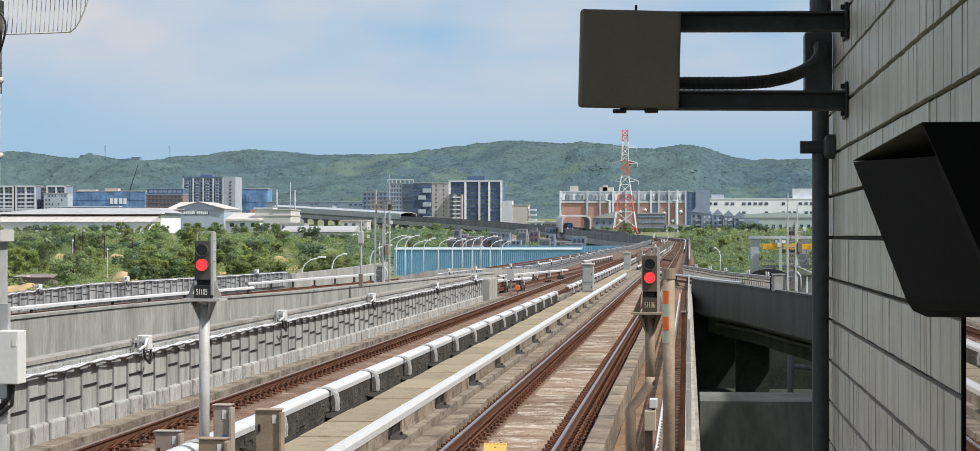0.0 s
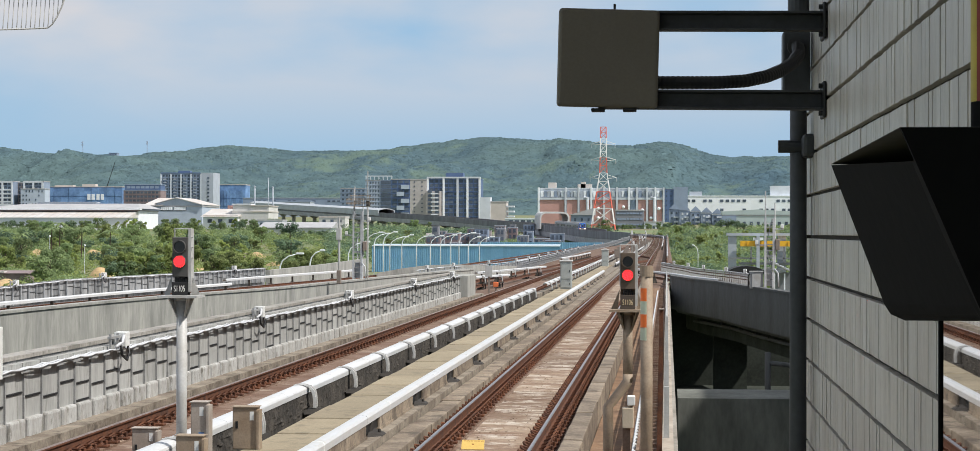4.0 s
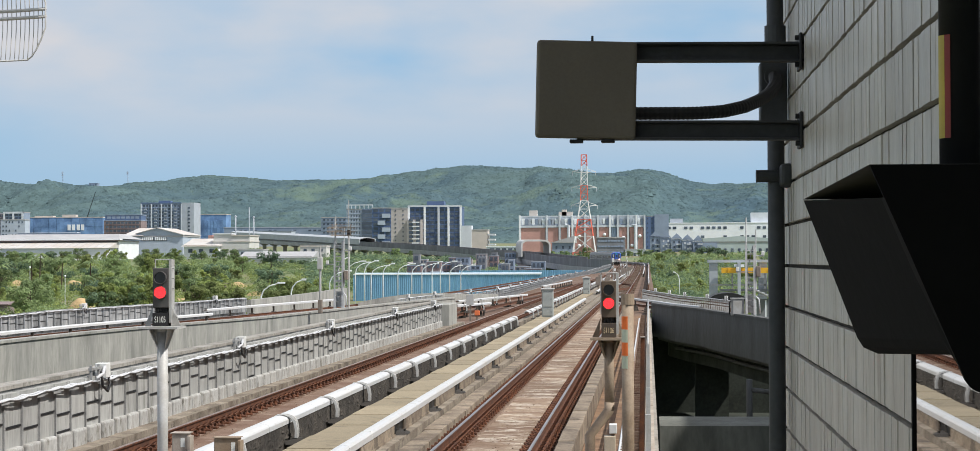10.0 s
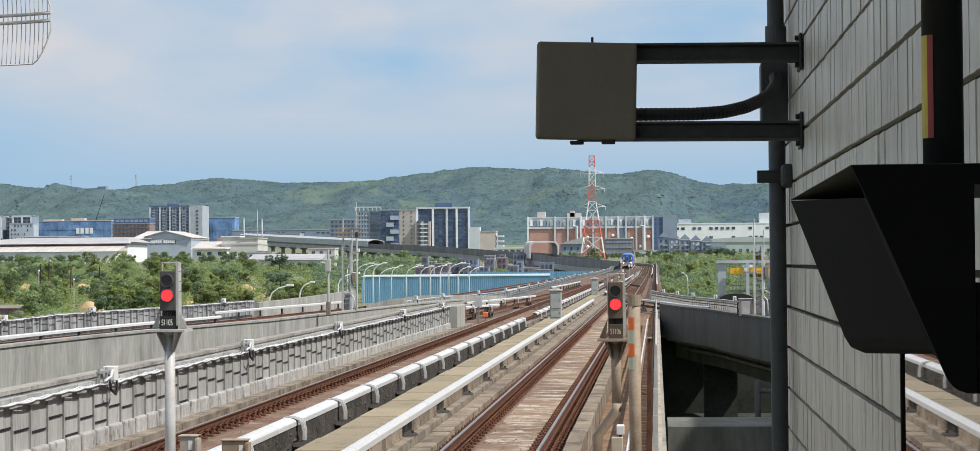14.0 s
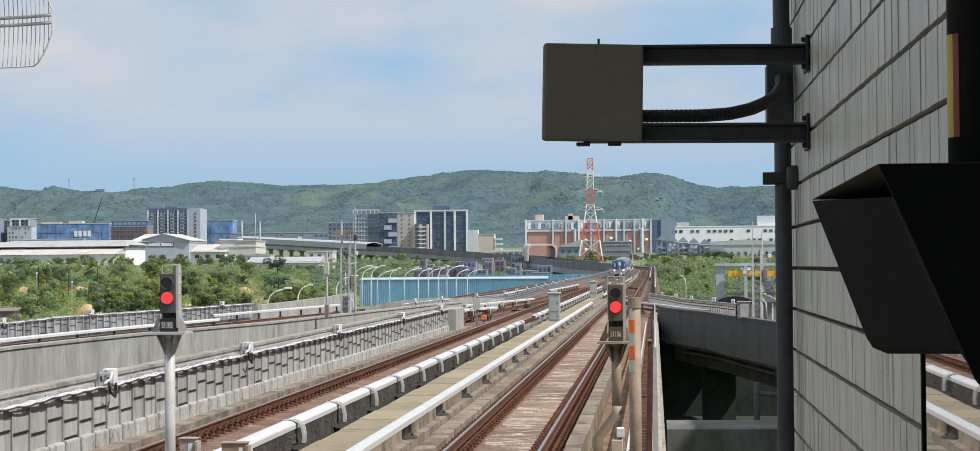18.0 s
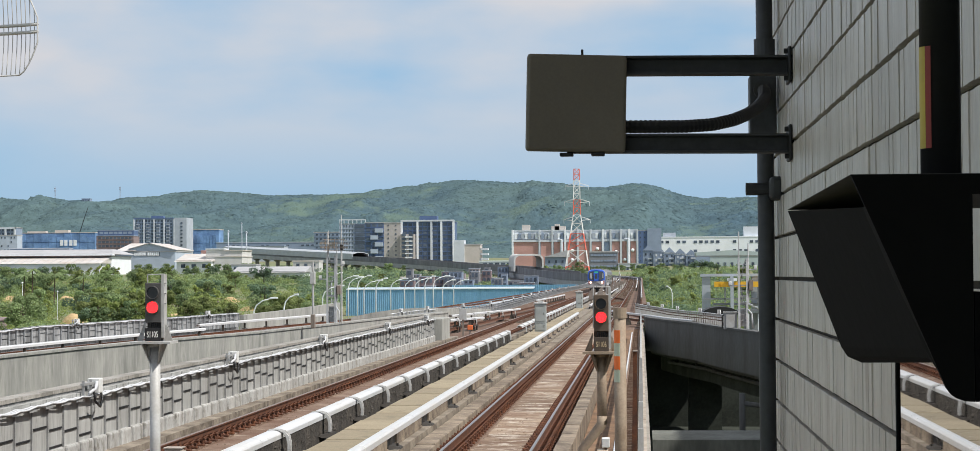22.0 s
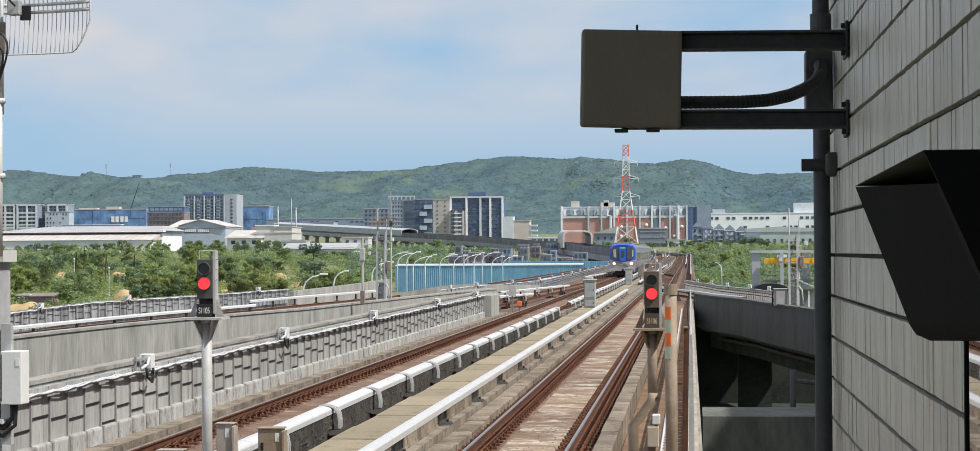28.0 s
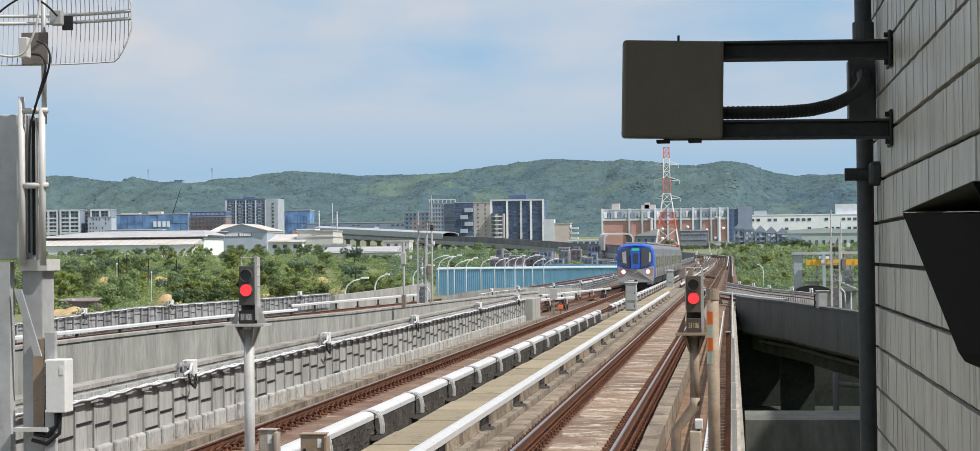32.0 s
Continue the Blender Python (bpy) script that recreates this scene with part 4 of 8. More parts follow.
for (xa, ya), (xb, yb), n_ in SPUR_COVERS:
    sp = thing("conductor_rail", "short white covered conductor rail on hooked brackets by the spur", "third rail", "conductor rails", at=(xa, ya, -0.3))
    part("cover", extrude(bmesh.new(), [[(x + u * 1.3, y, z) for u, z in COVER_PROF] for x, y in ((xa, ya), (xb, yb))]), COVER, sp, "white moulded cover")
    for k in range(n_):
        w = (k + 0.35) / n_
        piece("pedestal", PEDESTAL, sp, (xa + (xb - xa) * w, ya + (yb - ya) * w, 0))
        piece("bracket", SPUR_HOOK, sp, (xa + (xb - xa) * w, ya + (yb - ya) * w, 0))
tp = thing("marker_post", "slim grey post with a sign plate beside the spur", "post", at=(-9.35, 98.6, -0.3))
part("post", box(bmesh.new(), -9.40, -9.30, 98.55, 98.65, -0.3, 0.72), IRONGREY, tp)
part("plate", box(bmesh.new(), -9.55, -9.16, 98.50, 98.54, 0.55, 1.12, 0.01), GREYPAINT, tp, "grey sign plate")
tl = thing("ground_lamp", "small orange-red trackside marker on a stub", "marker", at=(-9.0, 98.8, -0.3))
part("stub", tube(bmesh.new(), [(-9.0, 98.8, -0.3), (-9.0, 98.8, 0.0)], 0.05, 8), IRONGREY, tl)
part("disc", box(bmesh.new(), -9.14, -8.86, 98.72, 98.82, 0.0, 0.26, 0.03), ORANGEDISC, tl, "orange-red marker head")


def rack_left(y, off=0.0, up=0.0):
    return left_line(y, -2.35 + off, (up if up < 0 else up * 0.78) - 0.022 * max(0.0, 79 - y))


def rack_right(y, off=0.0, up=0.0):
    return right_line(y, 2.1 - off, up if up < 0 else up * 0.53)


cable_rack("cable_rack_parapet", "low parapet with steel posts and white cables on the side viaduct", rack_left, 60, 107, 2, PANELGREY, 0.96, hs=0.78)
cable_rack("cable_rack_parapet", "pale open cable railing with posts along the curving side track", rack_right, 108.5, 150, 4, FARBED, 0.1, False, 0.68, 0.53)


def far_rack_top(y, off=0.0, up=0.0):
    z = 0.0 if y < 390 else 0.0092 * (y - 400) if y > 400 else 0.0
    return far_rack(y, off, (up if up < 0 else up * 0.55) + z)


def right_rack_top(y, off=0.0, up=0.0):
    return on_line(y, 7.6 - off, up)


cable_rack("cable_rack_parapet", "pale parapet with cable posts along the joined tracks", far_rack_top, 114, 528, 2, PANELGREY, 0.62, False, 1.55, 0.55)
cable_rack("cable_rack_parapet", "rust-brown open railing along the far deck edge", right_rack_top, 152, 540, 3, FARBED, 0.42, False, 2.6, 0.9)
for y in (118, 127, 138, 150, 163, 178, 195, 213, 233, 255, 280, 310, 345, 385, 430, 480):
    junction_box(far_rack_top, y, "junction boxes on the long parapet")
for y in (64.5, 74, 83, 92, 101):
    junction_box(rack_left, y, "junction boxes on the side viaduct")
for y in (110, 116, 123, 131, 140):
    junction_box(rack_right, y, "junction boxes on the curving parapet")

# pale equipment cabinet on the edge of the right-hand viaduct
ec = thing("edge_cabinet", "pale grey equipment cabinet on the viaduct edge", "cabinet", at=(4.2, 88, 0.39))
part("body", box(bmesh.new(), 3.86, 4.46, 87.9, 88.5, 0.30, 1.08, 0.02), GALV, ec)
part("lid", box(bmesh.new(), 3.83, 4.49, 87.86, 88.54, 1.081, 1.12, 0.01), GREYPAINT, ec)
part("door", box(bmesh.new(), 3.95, 4.36, 87.885, 87.899, 0.36, 1.0), GREYPAINT, ec, "pale cabinet door")
part("conduit", tube(bmesh.new(), [(3.78, 88.1, 0.36), (3.78, 88.1, 0.9), (3.86, 88.1, 0.98)], 0.03, 7), CABLEBLACK, ec, "black conduit", smooth=True)
# cross sleepers on the far stretch of both tracks
bm_sl = {0: bmesh.new(), 1: bmesh.new()}
for off_ in (0.0, NX - LX):
    s, k = 122.0, 0
    while s < 760:
        a0, a1, b0, b1 = on_line(s, off_ - 1.25, -0.24), on_line(s, off_ + 1.25, -0.24), on_line(s + 0.28, off_ - 1.25, -0.24), on_line(s + 0.28, off_ + 1.25, -0.24)
        up = Vector((0, 0, 0.06))
        hexa(bm_sl[k % 2], [a0, a1, b1, b0, a0 + up, a1 + up, b1 + up, b0 + up])
        s += 0.85 + s * 0.0012
        k += 1
part("far_sleeper", bm_sl[0], KERB, deck, "pale dusty sleepers", kind="stuff")
part("far_sleeper", bm_sl[1], RUST, deck, "rust-brown sleepers", kind="stuff")

# crossover between the two running tracks
xo = thing("crossover_track", "rusty crossover rails between the two tracks", "track", "running tracks", at=(-5, 190, -0.2))
for x0, x1, y0, y1 in ((LX, NX, 150, 205), (NX, LX, 215, 270)):
    for g in (-0.75, 0.75):
        n = 10
        pts = [(x0 + (x1 - x0) * (k / n) ** 2 * (3 - 2 * k / n) + g, y0 + (y1 - y0) * k / n) for k in range(n + 1)]
        part("rail", extrude(bmesh.new(), [[(x - 0.035, y, -0.2), (x + 0.035, y, -0.2), (x + 0.035, y, -0.004), (x - 0.035, y, -0.004)] for x, y in pts]), RUST, xo, "rusty crossover rail")
for i in range(24):
    y = 160 + 14 * i
    mk = thing("trackside_box", "small grey trackside box on a post", "box", "trackside boxes", at=(-5.1 + 0.5 * (i % 3), y, -0.3))
    x = -5.1 + 0.5 * (i % 3)
    part("post", box(bmesh.new(), x - 0.06, x + 0.06, y - 0.06, y + 0.06, -0.3, 0.55), IRONGREY, mk)
    part("body", box(bmesh.new(), x - 0.22, x + 0.22, y - 0.15, y + 0.15, 0.55, 1.15 + 0.2 * (i % 2), 0.02), IRONGREY, mk)

for x, y, zt in ((-4.1, 222, 3.1), (-4.6, 262, 1.7), (-4.3, 300, 2.3), (-4.5, 345, 2.2), (-4.5, 400, 3.4), (-4.9, 452, 2.8)):
    z = on_line(y).z
    fs = thing("trackside_signal", "slim pale signal post with a small white head beside the tracks", "signal", "far trackside signals", at=(x, y, z - 0.3))
    part("post", tube(bmesh.new(), [(x, y, z - 0.35), (x, y, zt - 0.3)], 0.05, 7), GALV, fs)
    part("head", box(bmesh.new(), x - 0.12, x + 0.12, y - 0.1, y + 0.1, zt - 0.45, zt, 0.02), WHITEBOX, fs, "small white signal head")
    part("foot_box", box(bmesh.new(), x + 0.1, x + 0.45, y - 0.2, y + 0.2, z - 0.33, z + 0.4, 0.03), GREYPAINT, fs, "grey relay box at the foot")

# ---- the end of the platform ----
solid("platform_floor", box(bmesh.new(), -1.0, 12.0, -18, 6.0, -1.2, 1.12), CONCRETE, "grey concrete platform end", "platform", kind="structure")
# canopy out of view, added so the platform end lies in shade
solid("station_roof", box(bmesh.new(), -1.6, 16.0, -18, 8.2, 6.2, 6.5), GREYPAINT, "unseen grey canopy that shades the platform end", "roof", kind="structure")
solid("station_back_wall", box(bmesh.new(), -1.0, 12.0, -18.3, -18.0, 1.12, 6.2), CONCRETE, "plain concrete wall closing the platform", "wall", kind="structure")

wall = thing("wall_east", "white tiled wall with dark joints at the platform end", "wall", at=(0.85, 4.3, -1.2), kind="structure")
part("core", box(bmesh.new(), 0.5085, 1.4, 2.0, 6.719, -2.4, 6.2), GROUT, wall)
ROW, COL, Z0 = 0.1425, 0.0512, 2.899
TILE_MES = []
for gap in (0.0002, 0.0003, 0.0006, 0.0012, 0.0040, 0.0075):
    bm = bmesh.new()
    box(bm, -0.012, 0.006, -COL / 2 + gap, COL / 2 - 0.0002, -ROW / 2 + 0.0062, ROW / 2 - 0.0062, 0.0015)
    TILE_MES.append(mesh_of("tile", bm, TILE))
rt = random.Random(3)
rest = bmesh.new()
count = 0
for j in range(-28, 23):
    zc = Z0 + ROW * (j + 0.5)
    for i in range(92):
        yc = 6.72 - COL * (i + 0.5)
        if -3 <= j < 4 and 12 <= i < 55 and count < 300:
            ob = piece("tile", TILE_MES[rt.choices(range(6), (16, 16, 18, 22, 18, 10))[0]], wall, (0.5 + rt.uniform(0, 0.003), yc + rt.uniform(-0.001, 0.001), zc))
            ob.rotation_euler = (rt.uniform(-0.006, 0.006), rt.uniform(-0.008, 0.008), rt.uniform(-0.012, 0.012))
            count += 1
        else:
            dx = rt.uniform(0, 0.003)
            gap = rt.choices((0.0002, 0.0003, 0.0006, 0.0012, 0.0040, 0.0075), (16, 16, 18, 22, 18, 10))[0]
            box(rest, 0.49 + dx, 0.51 + dx, yc - COL / 2 + gap, yc + COL / 2 - 0.0002, zc - ROW / 2 + 0.006, zc + ROW / 2 - 0.006)
part("tiles", rest, TILE, wall, kind="stuff")
part("corner_bead", box(bmesh.new(), 0.4935, 0.516, 6.7205, 6.733, -2.4, 6.2), GROUT, wall)
part("end_return", box(bmesh.new(), 0.516, 1.4, 6.721, 6.74, -2.4, 6.2), CONCRETE, wall)

# flat antenna panel on two steel arms
ARMSTEEL = mat("dusty_dark_steel", (0.060, 0.062, 0.066), 0.6, metal=0.1, scale=4, fine=40, var=0.3, bump=0.08, spec=0.35)
ant = thing("panel_antenna", "olive-grey square flat panel antenna on two dark steel arms", "antenna", at=(0.5, 5.85, 3.45))
bm = bmesh.new()
box(bm, -0.156, 0.156, -0.022, 0.022, -0.152, 0.152, 0.01)
bmesh.ops.rotate(bm, verts=bm.verts, cent=(0, 0, 0), matrix=Matrix.Rotation(radians(1.4), 3, "Y") @ Matrix.Rotation(radians(6), 3, "Z"))
bmesh.ops.translate(bm, verts=bm.verts, vec=(-0.180, 5.84, 3.452))
part("panel", bm, BOARD, ant, "olive-grey plastic panel", smooth=False)
for zc, x0 in ((3.571, -0.10), (3.328, -0.21)):
    bm = bmesh.new()
    chan = [(5.90, -0.030), (5.845, -0.030), (5.845, -0.0235), (5.885, -0.020), (5.885, 0.020), (5.845, 0.0235), (5.845, 0.030), (5.90, 0.030)]
    extrude(bm, [[(x, y, zc + z - 0.010 * (x - x0)) for y, z in chan] for x in (x0, 0.498)])
    arm = part("arm", bm, ARMSTEEL, ant, "dark steel channel arm")
    bm = bmesh.new()
    box(bm, 0.478, 0.488, 5.82, 5.94, zc - 0.062, zc + 0.050, 0.004)
    for k in (-0.048, 0.036):
        tube(bm, [(0.478, 5.845, zc + k), (0.466, 5.845, zc + k)], 0.008, 6)
    part("base_plate", bm, DARKSTEEL, arm, "bolted wall plate")
for x in (-0.232, -0.134):
    part("clamp", box(bmesh.new(), x, x + 0.042, 5.83, 5.87, 3.287, 3.298, 0.003), DARKSTEEL, ant)
part("stud", tube(bmesh.new(), [(-0.16, 5.85, 3.59), (-0.16, 5.85, 3.622)], 0.004, 6), DARKSTEEL, ant)
bm = bmesh.new()
ctrl = [(-0.05, 5.93, 3.384), (0.06, 5.94, 3.384), (0.16, 5.96, 3.385), (0.25, 6.0, 3.393), (0.32, 6.06, 3.412), (0.372, 6.14, 3.438), (0.412, 6.22, 3.468), (0.436, 6.30, 3.503), (0.440, 6.36, 3.532), (0.436, 6.40, 3.540)]
fine = []
for a, b in zip(ctrl, ctrl[1:]):
    fine += [Vector(a).lerp(Vector(b), k / 14) for k in range(14)]
for q in range(5):
    fine = [fine[0]] + [(fine[i - 1] + fine[i] * 2 + fine[i + 1]) / 4 for i in range(1, len(fine) - 1)] + [fine[-1]]
rings = []
for i, p in enumerate(fine):
    d = (fine[min(i + 1, len(fine) - 1)] - fine[max(i - 1, 0)]).normalized()
    a = d.cross(Vector((0, 0, 1))).normalized()
    b = d.cross(a)
    r = 0.0218 if i % 2 else 0.0200
    rings.append([p + (a * math.cos(k * math.pi / 5) + b * math.sin(k * math.pi / 5)) * r for k in range(10)])
part("conduit_hose", extrude(bm, rings), CABLEBLACK, ant, "black corrugated conduit hose")

# the downpipe beside the wall's corner
pipe = thing("conduit_pipe", "dark steel conduit pipe clamped beside the tiled corner", "pipe", at=(0.447, 6.46, -1.0))
part("tube", tube(bmesh.new(), [(0.447, 6.46, -1.0), (0.447, 6.46, 6.2)], 0.0285, 16), PIPEGREY, pipe, smooth=True)
part("coupling", tube(bmesh.new(), [(0.447, 6.46, 3.655), (0.447, 6.46, 3.72)], 0.036, 16), PIPEGREY, pipe)
part("pull_box", box(bmesh.new(), 0.392, 0.484, 6.41, 6.50, 3.385, 3.592, 0.006), PIPEGREY, pipe, "dark conduit pull box")
part("hose_ring", tube(bmesh.new(), [(0.436, 6.385, 3.541), (0.436, 6.409, 3.541)], 0.031, 18), ARMSTEEL, pipe, "ringed hose gland")
clamp = part("clamp", box(bmesh.new(), 0.455, 0.502, 6.36, 6.48, 3.165, 3.245, 0.014), PIPEGREY, pipe, "rounded wall clamp")
part("bolt", tube(bmesh.new(), [(0.378, 6.44, 3.205), (0.46, 6.44, 3.205)], 0.022, 10), PIPEGREY, clamp)

# black hood on its pole at the platform edge
# skylight on top of the black hood, given as a paler olive
FLAP = mat("skylit_flap_olive", (0.10, 0.092, 0.08), 0.7, scale=4, fine=40, var=0.25, bump=0.05)
hood = thing("equipment_hood", "matt black sheet-metal hood hanging from a dark pole", "hood", at=(0.30, 1.9, 2.8))
bm = bmesh.new()
back = [(0.186, 2.989), (0.216, 2.91), (0.245, 2.833), (0.252, 2.822), (0.268, 2.815), (0.319, 2.815), (0.319, 2.989)]
near = [(0.231, 2.980), (0.260, 2.911), (0.285, 2.845), (0.290, 2.836), (0.297, 2.832), (0.319, 2.832), (0.319, 2.980)]
front = [(0.227, 2.979), (0.256, 2.91), (0.289, 2.841), (0.298, 2.822), (0.308, 2.805), (0.319, 2.801), (0.319, 2.979)]
extrude(bm, [[(x, 2.15, z) for x, z in back], [(x, 1.79, z) for x, z in near], [(x, 1.775, z) for x, z in front], [(x, 1.75, z) for x, z in front]])
shell = part("shell", bm, BLACKPAINT, hood, "matt black sheet-metal shell")
bm = bmesh.new()
extrude(bm, [[(0.186, 2.15, 2.990), (0.42, 2.15, 2.990), (0.42, 1.75, 3.009), (0.2135, 1.75, 3.009)], [(0.186, 2.15, 2.9905), (0.42, 2.15, 2.9905), (0.42, 1.75, 3.0095), (0.2135, 1.75, 3.0095)]])
part("top_flap", bm, FLAP, shell, "folded top flap, skylight put into its olive colour")
sheet_edge = [(0.2128, 3.0085), (0.2497, 2.9242), (0.2975, 2.8114), (0.3025, 2.8045), (0.3076, 2.801), (0.3150, 2.7985), (0.3236, 2.798), (0.3236, 2.99), (0.42, 2.99), (0.42, 3.0085)]
part("front_sheet", extrude(bmesh.new(), [[(x, y, z) for x, z in sheet_edge] for y in (1.749, 1.742)]), BLACKPAINT, shell, "black folded front sheet")
part("pole", tube(bmesh.new(), [(0.3155, 1.87, 2.99), (0.3155, 1.87, 6.2)], 0.02, 18), DARKSTEEL, hood, "dark support pole", smooth=True)
YELLOW = mat("yellow_tape", (0.50, 0.38, 0.04), 0.5, scale=8, fine=60, var=0.15, bump=0.0)
REDTAPE = mat("red_tape", (0.27, 0.024, 0.016), 0.5, scale=8, fine=60, var=0.15, bump=0.0)
for a0, a1, m, lab in ((184, 217, YELLOW, "yellow warning tape"), (217.5, 236, REDTAPE, "red warning tape")):
    bm = bmesh.new()
    extrude(bm, [[(0.3155 + 0.0206 * math.cos(radians(a0 + (a1 - a0) * k / 6)), 1.87 + 0.0206 * math.sin(radians(a0 + (a1 - a0) * k / 6)), z) for k in range(7)] for z in (3.04, 3.141)], closed=False, cap=False)
    part("tape", bm, m, hood, lab)

# polished panel standing along the platform edge
MIRROR = mat("polished_panel", (0.45, 0.46, 0.47), 0.012, metal=1.0, scale=1, fine=8, var=0.04, bump=0.0)
scr = thing("screen_panel", "polished metal screen panel mirroring the tracks", "panel", at=(0.33, 1.2, 1.12))
part("pane", box(bmesh.new(), 0.324, 0.332, 0.25, 2.262, 1.12, 2.90), MIRROR, scr, "mirror-polished sheet")
part("edge_post", box(bmesh.new(), 0.3215, 0.333, 2.263, 2.272, 1.12, 2.9), BLACKPAINT, scr, "black edge post")

# ---- signals ----
GLOWRED = emitter("red_led", (1.0, 0.04, 0.05), 3.2)
LENSRED = emitter("red_lens", (0.70, 0.02, 0.02), 0.3)
LENSDARK = mat("unlit_lens", (0.03, 0.03, 0.032), 0.25, own=True, var=0.2, bump=0.0)
PLATEBLACK = mat("black_plate", (0.015, 0.015, 0.016), 0.6, own=True, var=0.2, bump=0.02)
LETTERW = mat("white_lettering", (0.75, 0.75, 0.72), 0.7, own=True, var=0.05, bump=0.0)
LETTERT = mat("tan_lettering", (0.62, 0.50, 0.32), 0.7, own=True, var=0.05, bump=0.0)
PLATETAN = mat("dusty_brown_plate", (0.075, 0.058, 0.045), 0.7, own=True, var=0.2, bump=0.02)
HEADGREY = mat("signal_housing", (0.085, 0.083, 0.08), 0.6, own=True, var=0.2, bump=0.02)
HEADTAN = mat("dusty_signal_housing", (0.135, 0.10, 0.072), 0.75, own=True, var=0.2, bump=0.02)


def lettering(name, text, size, place, material, parent):
    cu = bpy.data.curves.new("lettering", "FONT")
    cu.body, cu.size, cu.extrude = text, size, 0.002
    cu.align_x, cu.align_y = "CENTER", "CENTER"
    tmp = bpy.data.objects.new("lettering", cu)
    scene.collection.objects.link(tmp)
    dg = bpy.context.evaluated_depsgraph_get()
    me = bpy.data.meshes.new_from_object(tmp.evaluated_get(dg))
    bpy.data.objects.remove(tmp)
    bpy.data.curves.remove(cu)
    me.materials.clear()
    me.materials.append(material)
    ob = new(name, me)
    ob.parent = parent
    ob.location = Vector(place) - ORG[parent.name]
    ob.rotation_euler = (radians(90), 0, 0)
    ob.scale = (0.55, 1, 1)
    ORG[ob.name] = Vector(place)
    return ob


def signal(x, y, shelf, k, lift, text, post_mat, head_mat, plate_mat, letter_mat, label, foot):
    """Two-aspect signal on a shelf: shelf is its height, k its scale."""
    sg = thing("railway_signal", label, "signal", "railway signals", at=(x, y, foot))
    post = part("post", tube(bmesh.new(), [(x, y + 0.05, foot), (x, y + 0.05, shelf - 0.02)], 0.062 * k, 14), post_mat, sg, smooth=True)
    bm = bmesh.new()
    extrude(bm, [[(x - 0.064 * k, y + 0.042, shelf - 0.25 * k), (x + 0.064 * k, y + 0.042, shelf - 0.25 * k), (x + 0.064 * k, y + 0.058, shelf - 0.25 * k), (x - 0.064 * k, y + 0.058, shelf - 0.25 * k)],
                 [(x - 0.15 * k, y + 0.042, shelf - 0.021), (x + 0.15 * k, y + 0.042, shelf - 0.021), (x + 0.15 * k, y + 0.058, shelf - 0.021), (x - 0.15 * k, y + 0.058, shelf - 0.021)]])
    part("gusset", bm, post_mat, post, "welded gusset plate")
    for sx in (-1, 1):
        bm = bmesh.new()
        hexa(bm, [(x + sx * 0.045 * k - 0.005, y - 0.01, shelf - 0.25 * k), (x + sx * 0.045 * k + 0.005, y - 0.01, shelf - 0.25 * k), (x + sx * 0.045 * k + 0.005, y + 0.03, shelf - 0.25 * k), (x + sx * 0.045 * k - 0.005, y + 0.03, shelf - 0.25 * k),
                  (x + sx * 0.11 * k - 0.005, y - 0.15, shelf - 0.021), (x + sx * 0.11 * k + 0.005, y - 0.15, shelf - 0.021), (x + sx * 0.11 * k + 0.005, y + 0.03, shelf - 0.021), (x + sx * 0.11 * k - 0.005, y + 0.03, shelf - 0.021)])
        part("fin", bm, post_mat, post, "welded fin")
    part("flange", tube(bmesh.new(), [(x, y + 0.05, shelf - 0.06), (x, y + 0.05, shelf - 0.021)], 0.10 * k, 14), post_mat, post)
    part("shelf", box(bmesh.new(), x - 0.235 * k, x + 0.235 * k, y - 0.18, y + 0.22, shelf - 0.02, shelf + 0.008), post_mat, sg, "flat steel shelf")
    for sx in (-1, 1):
        bm = bmesh.new()
        v = [bm.verts.new(p) for p in ((x + sx * 0.102 * k, y + 0.01, shelf + 0.26 * k), (x + sx * 0.125 * k, y + 0.0, shelf + 0.008), (x + sx * 0.215 * k, y + 0.06, shelf + 0.008), (x + sx * 0.106 * k, y + 0.12, shelf + 0.26 * k))]
        bm.faces.new(v)
        bmesh.ops.solidify(bm, geom=bm.faces[:], thickness=0.008)
        part("side_brace", bm, post_mat, sg)
    head = part("head", box(bmesh.new(), x - 0.093 * k, x + 0.093 * k, y - 0.04, y + 0.12, shelf + (0.225 + lift) * k, shelf + (0.69 + lift) * k, 0.008), head_mat, sg, "dark signal housing")
    for zc, lit in ((shelf + (0.578 + lift) * k, False), (shelf + (0.405 + lift) * k, True)):
        bm = bmesh.new()
        R = 0.067 * k
        extrude(bm, [[(x + R * math.cos(2 * math.pi * i / 24), y - 0.062, zc + R * math.sin(2 * math.pi * i / 24)) for i in range(24)], [(x + R * math.cos(2 * math.pi * i / 24), y - 0.03, zc + R * math.sin(2 * math.pi * i / 24)) for i in range(24)]])
        lens = part("lens", bm, LENSRED if lit else LENSDARK, head, "unlit round lens" if not lit else "red lit round lens")
        bm = bmesh.new()
        for a, b, ya in ((R * 1.02, R * 1.13, y - 0.085),):
            n = 24
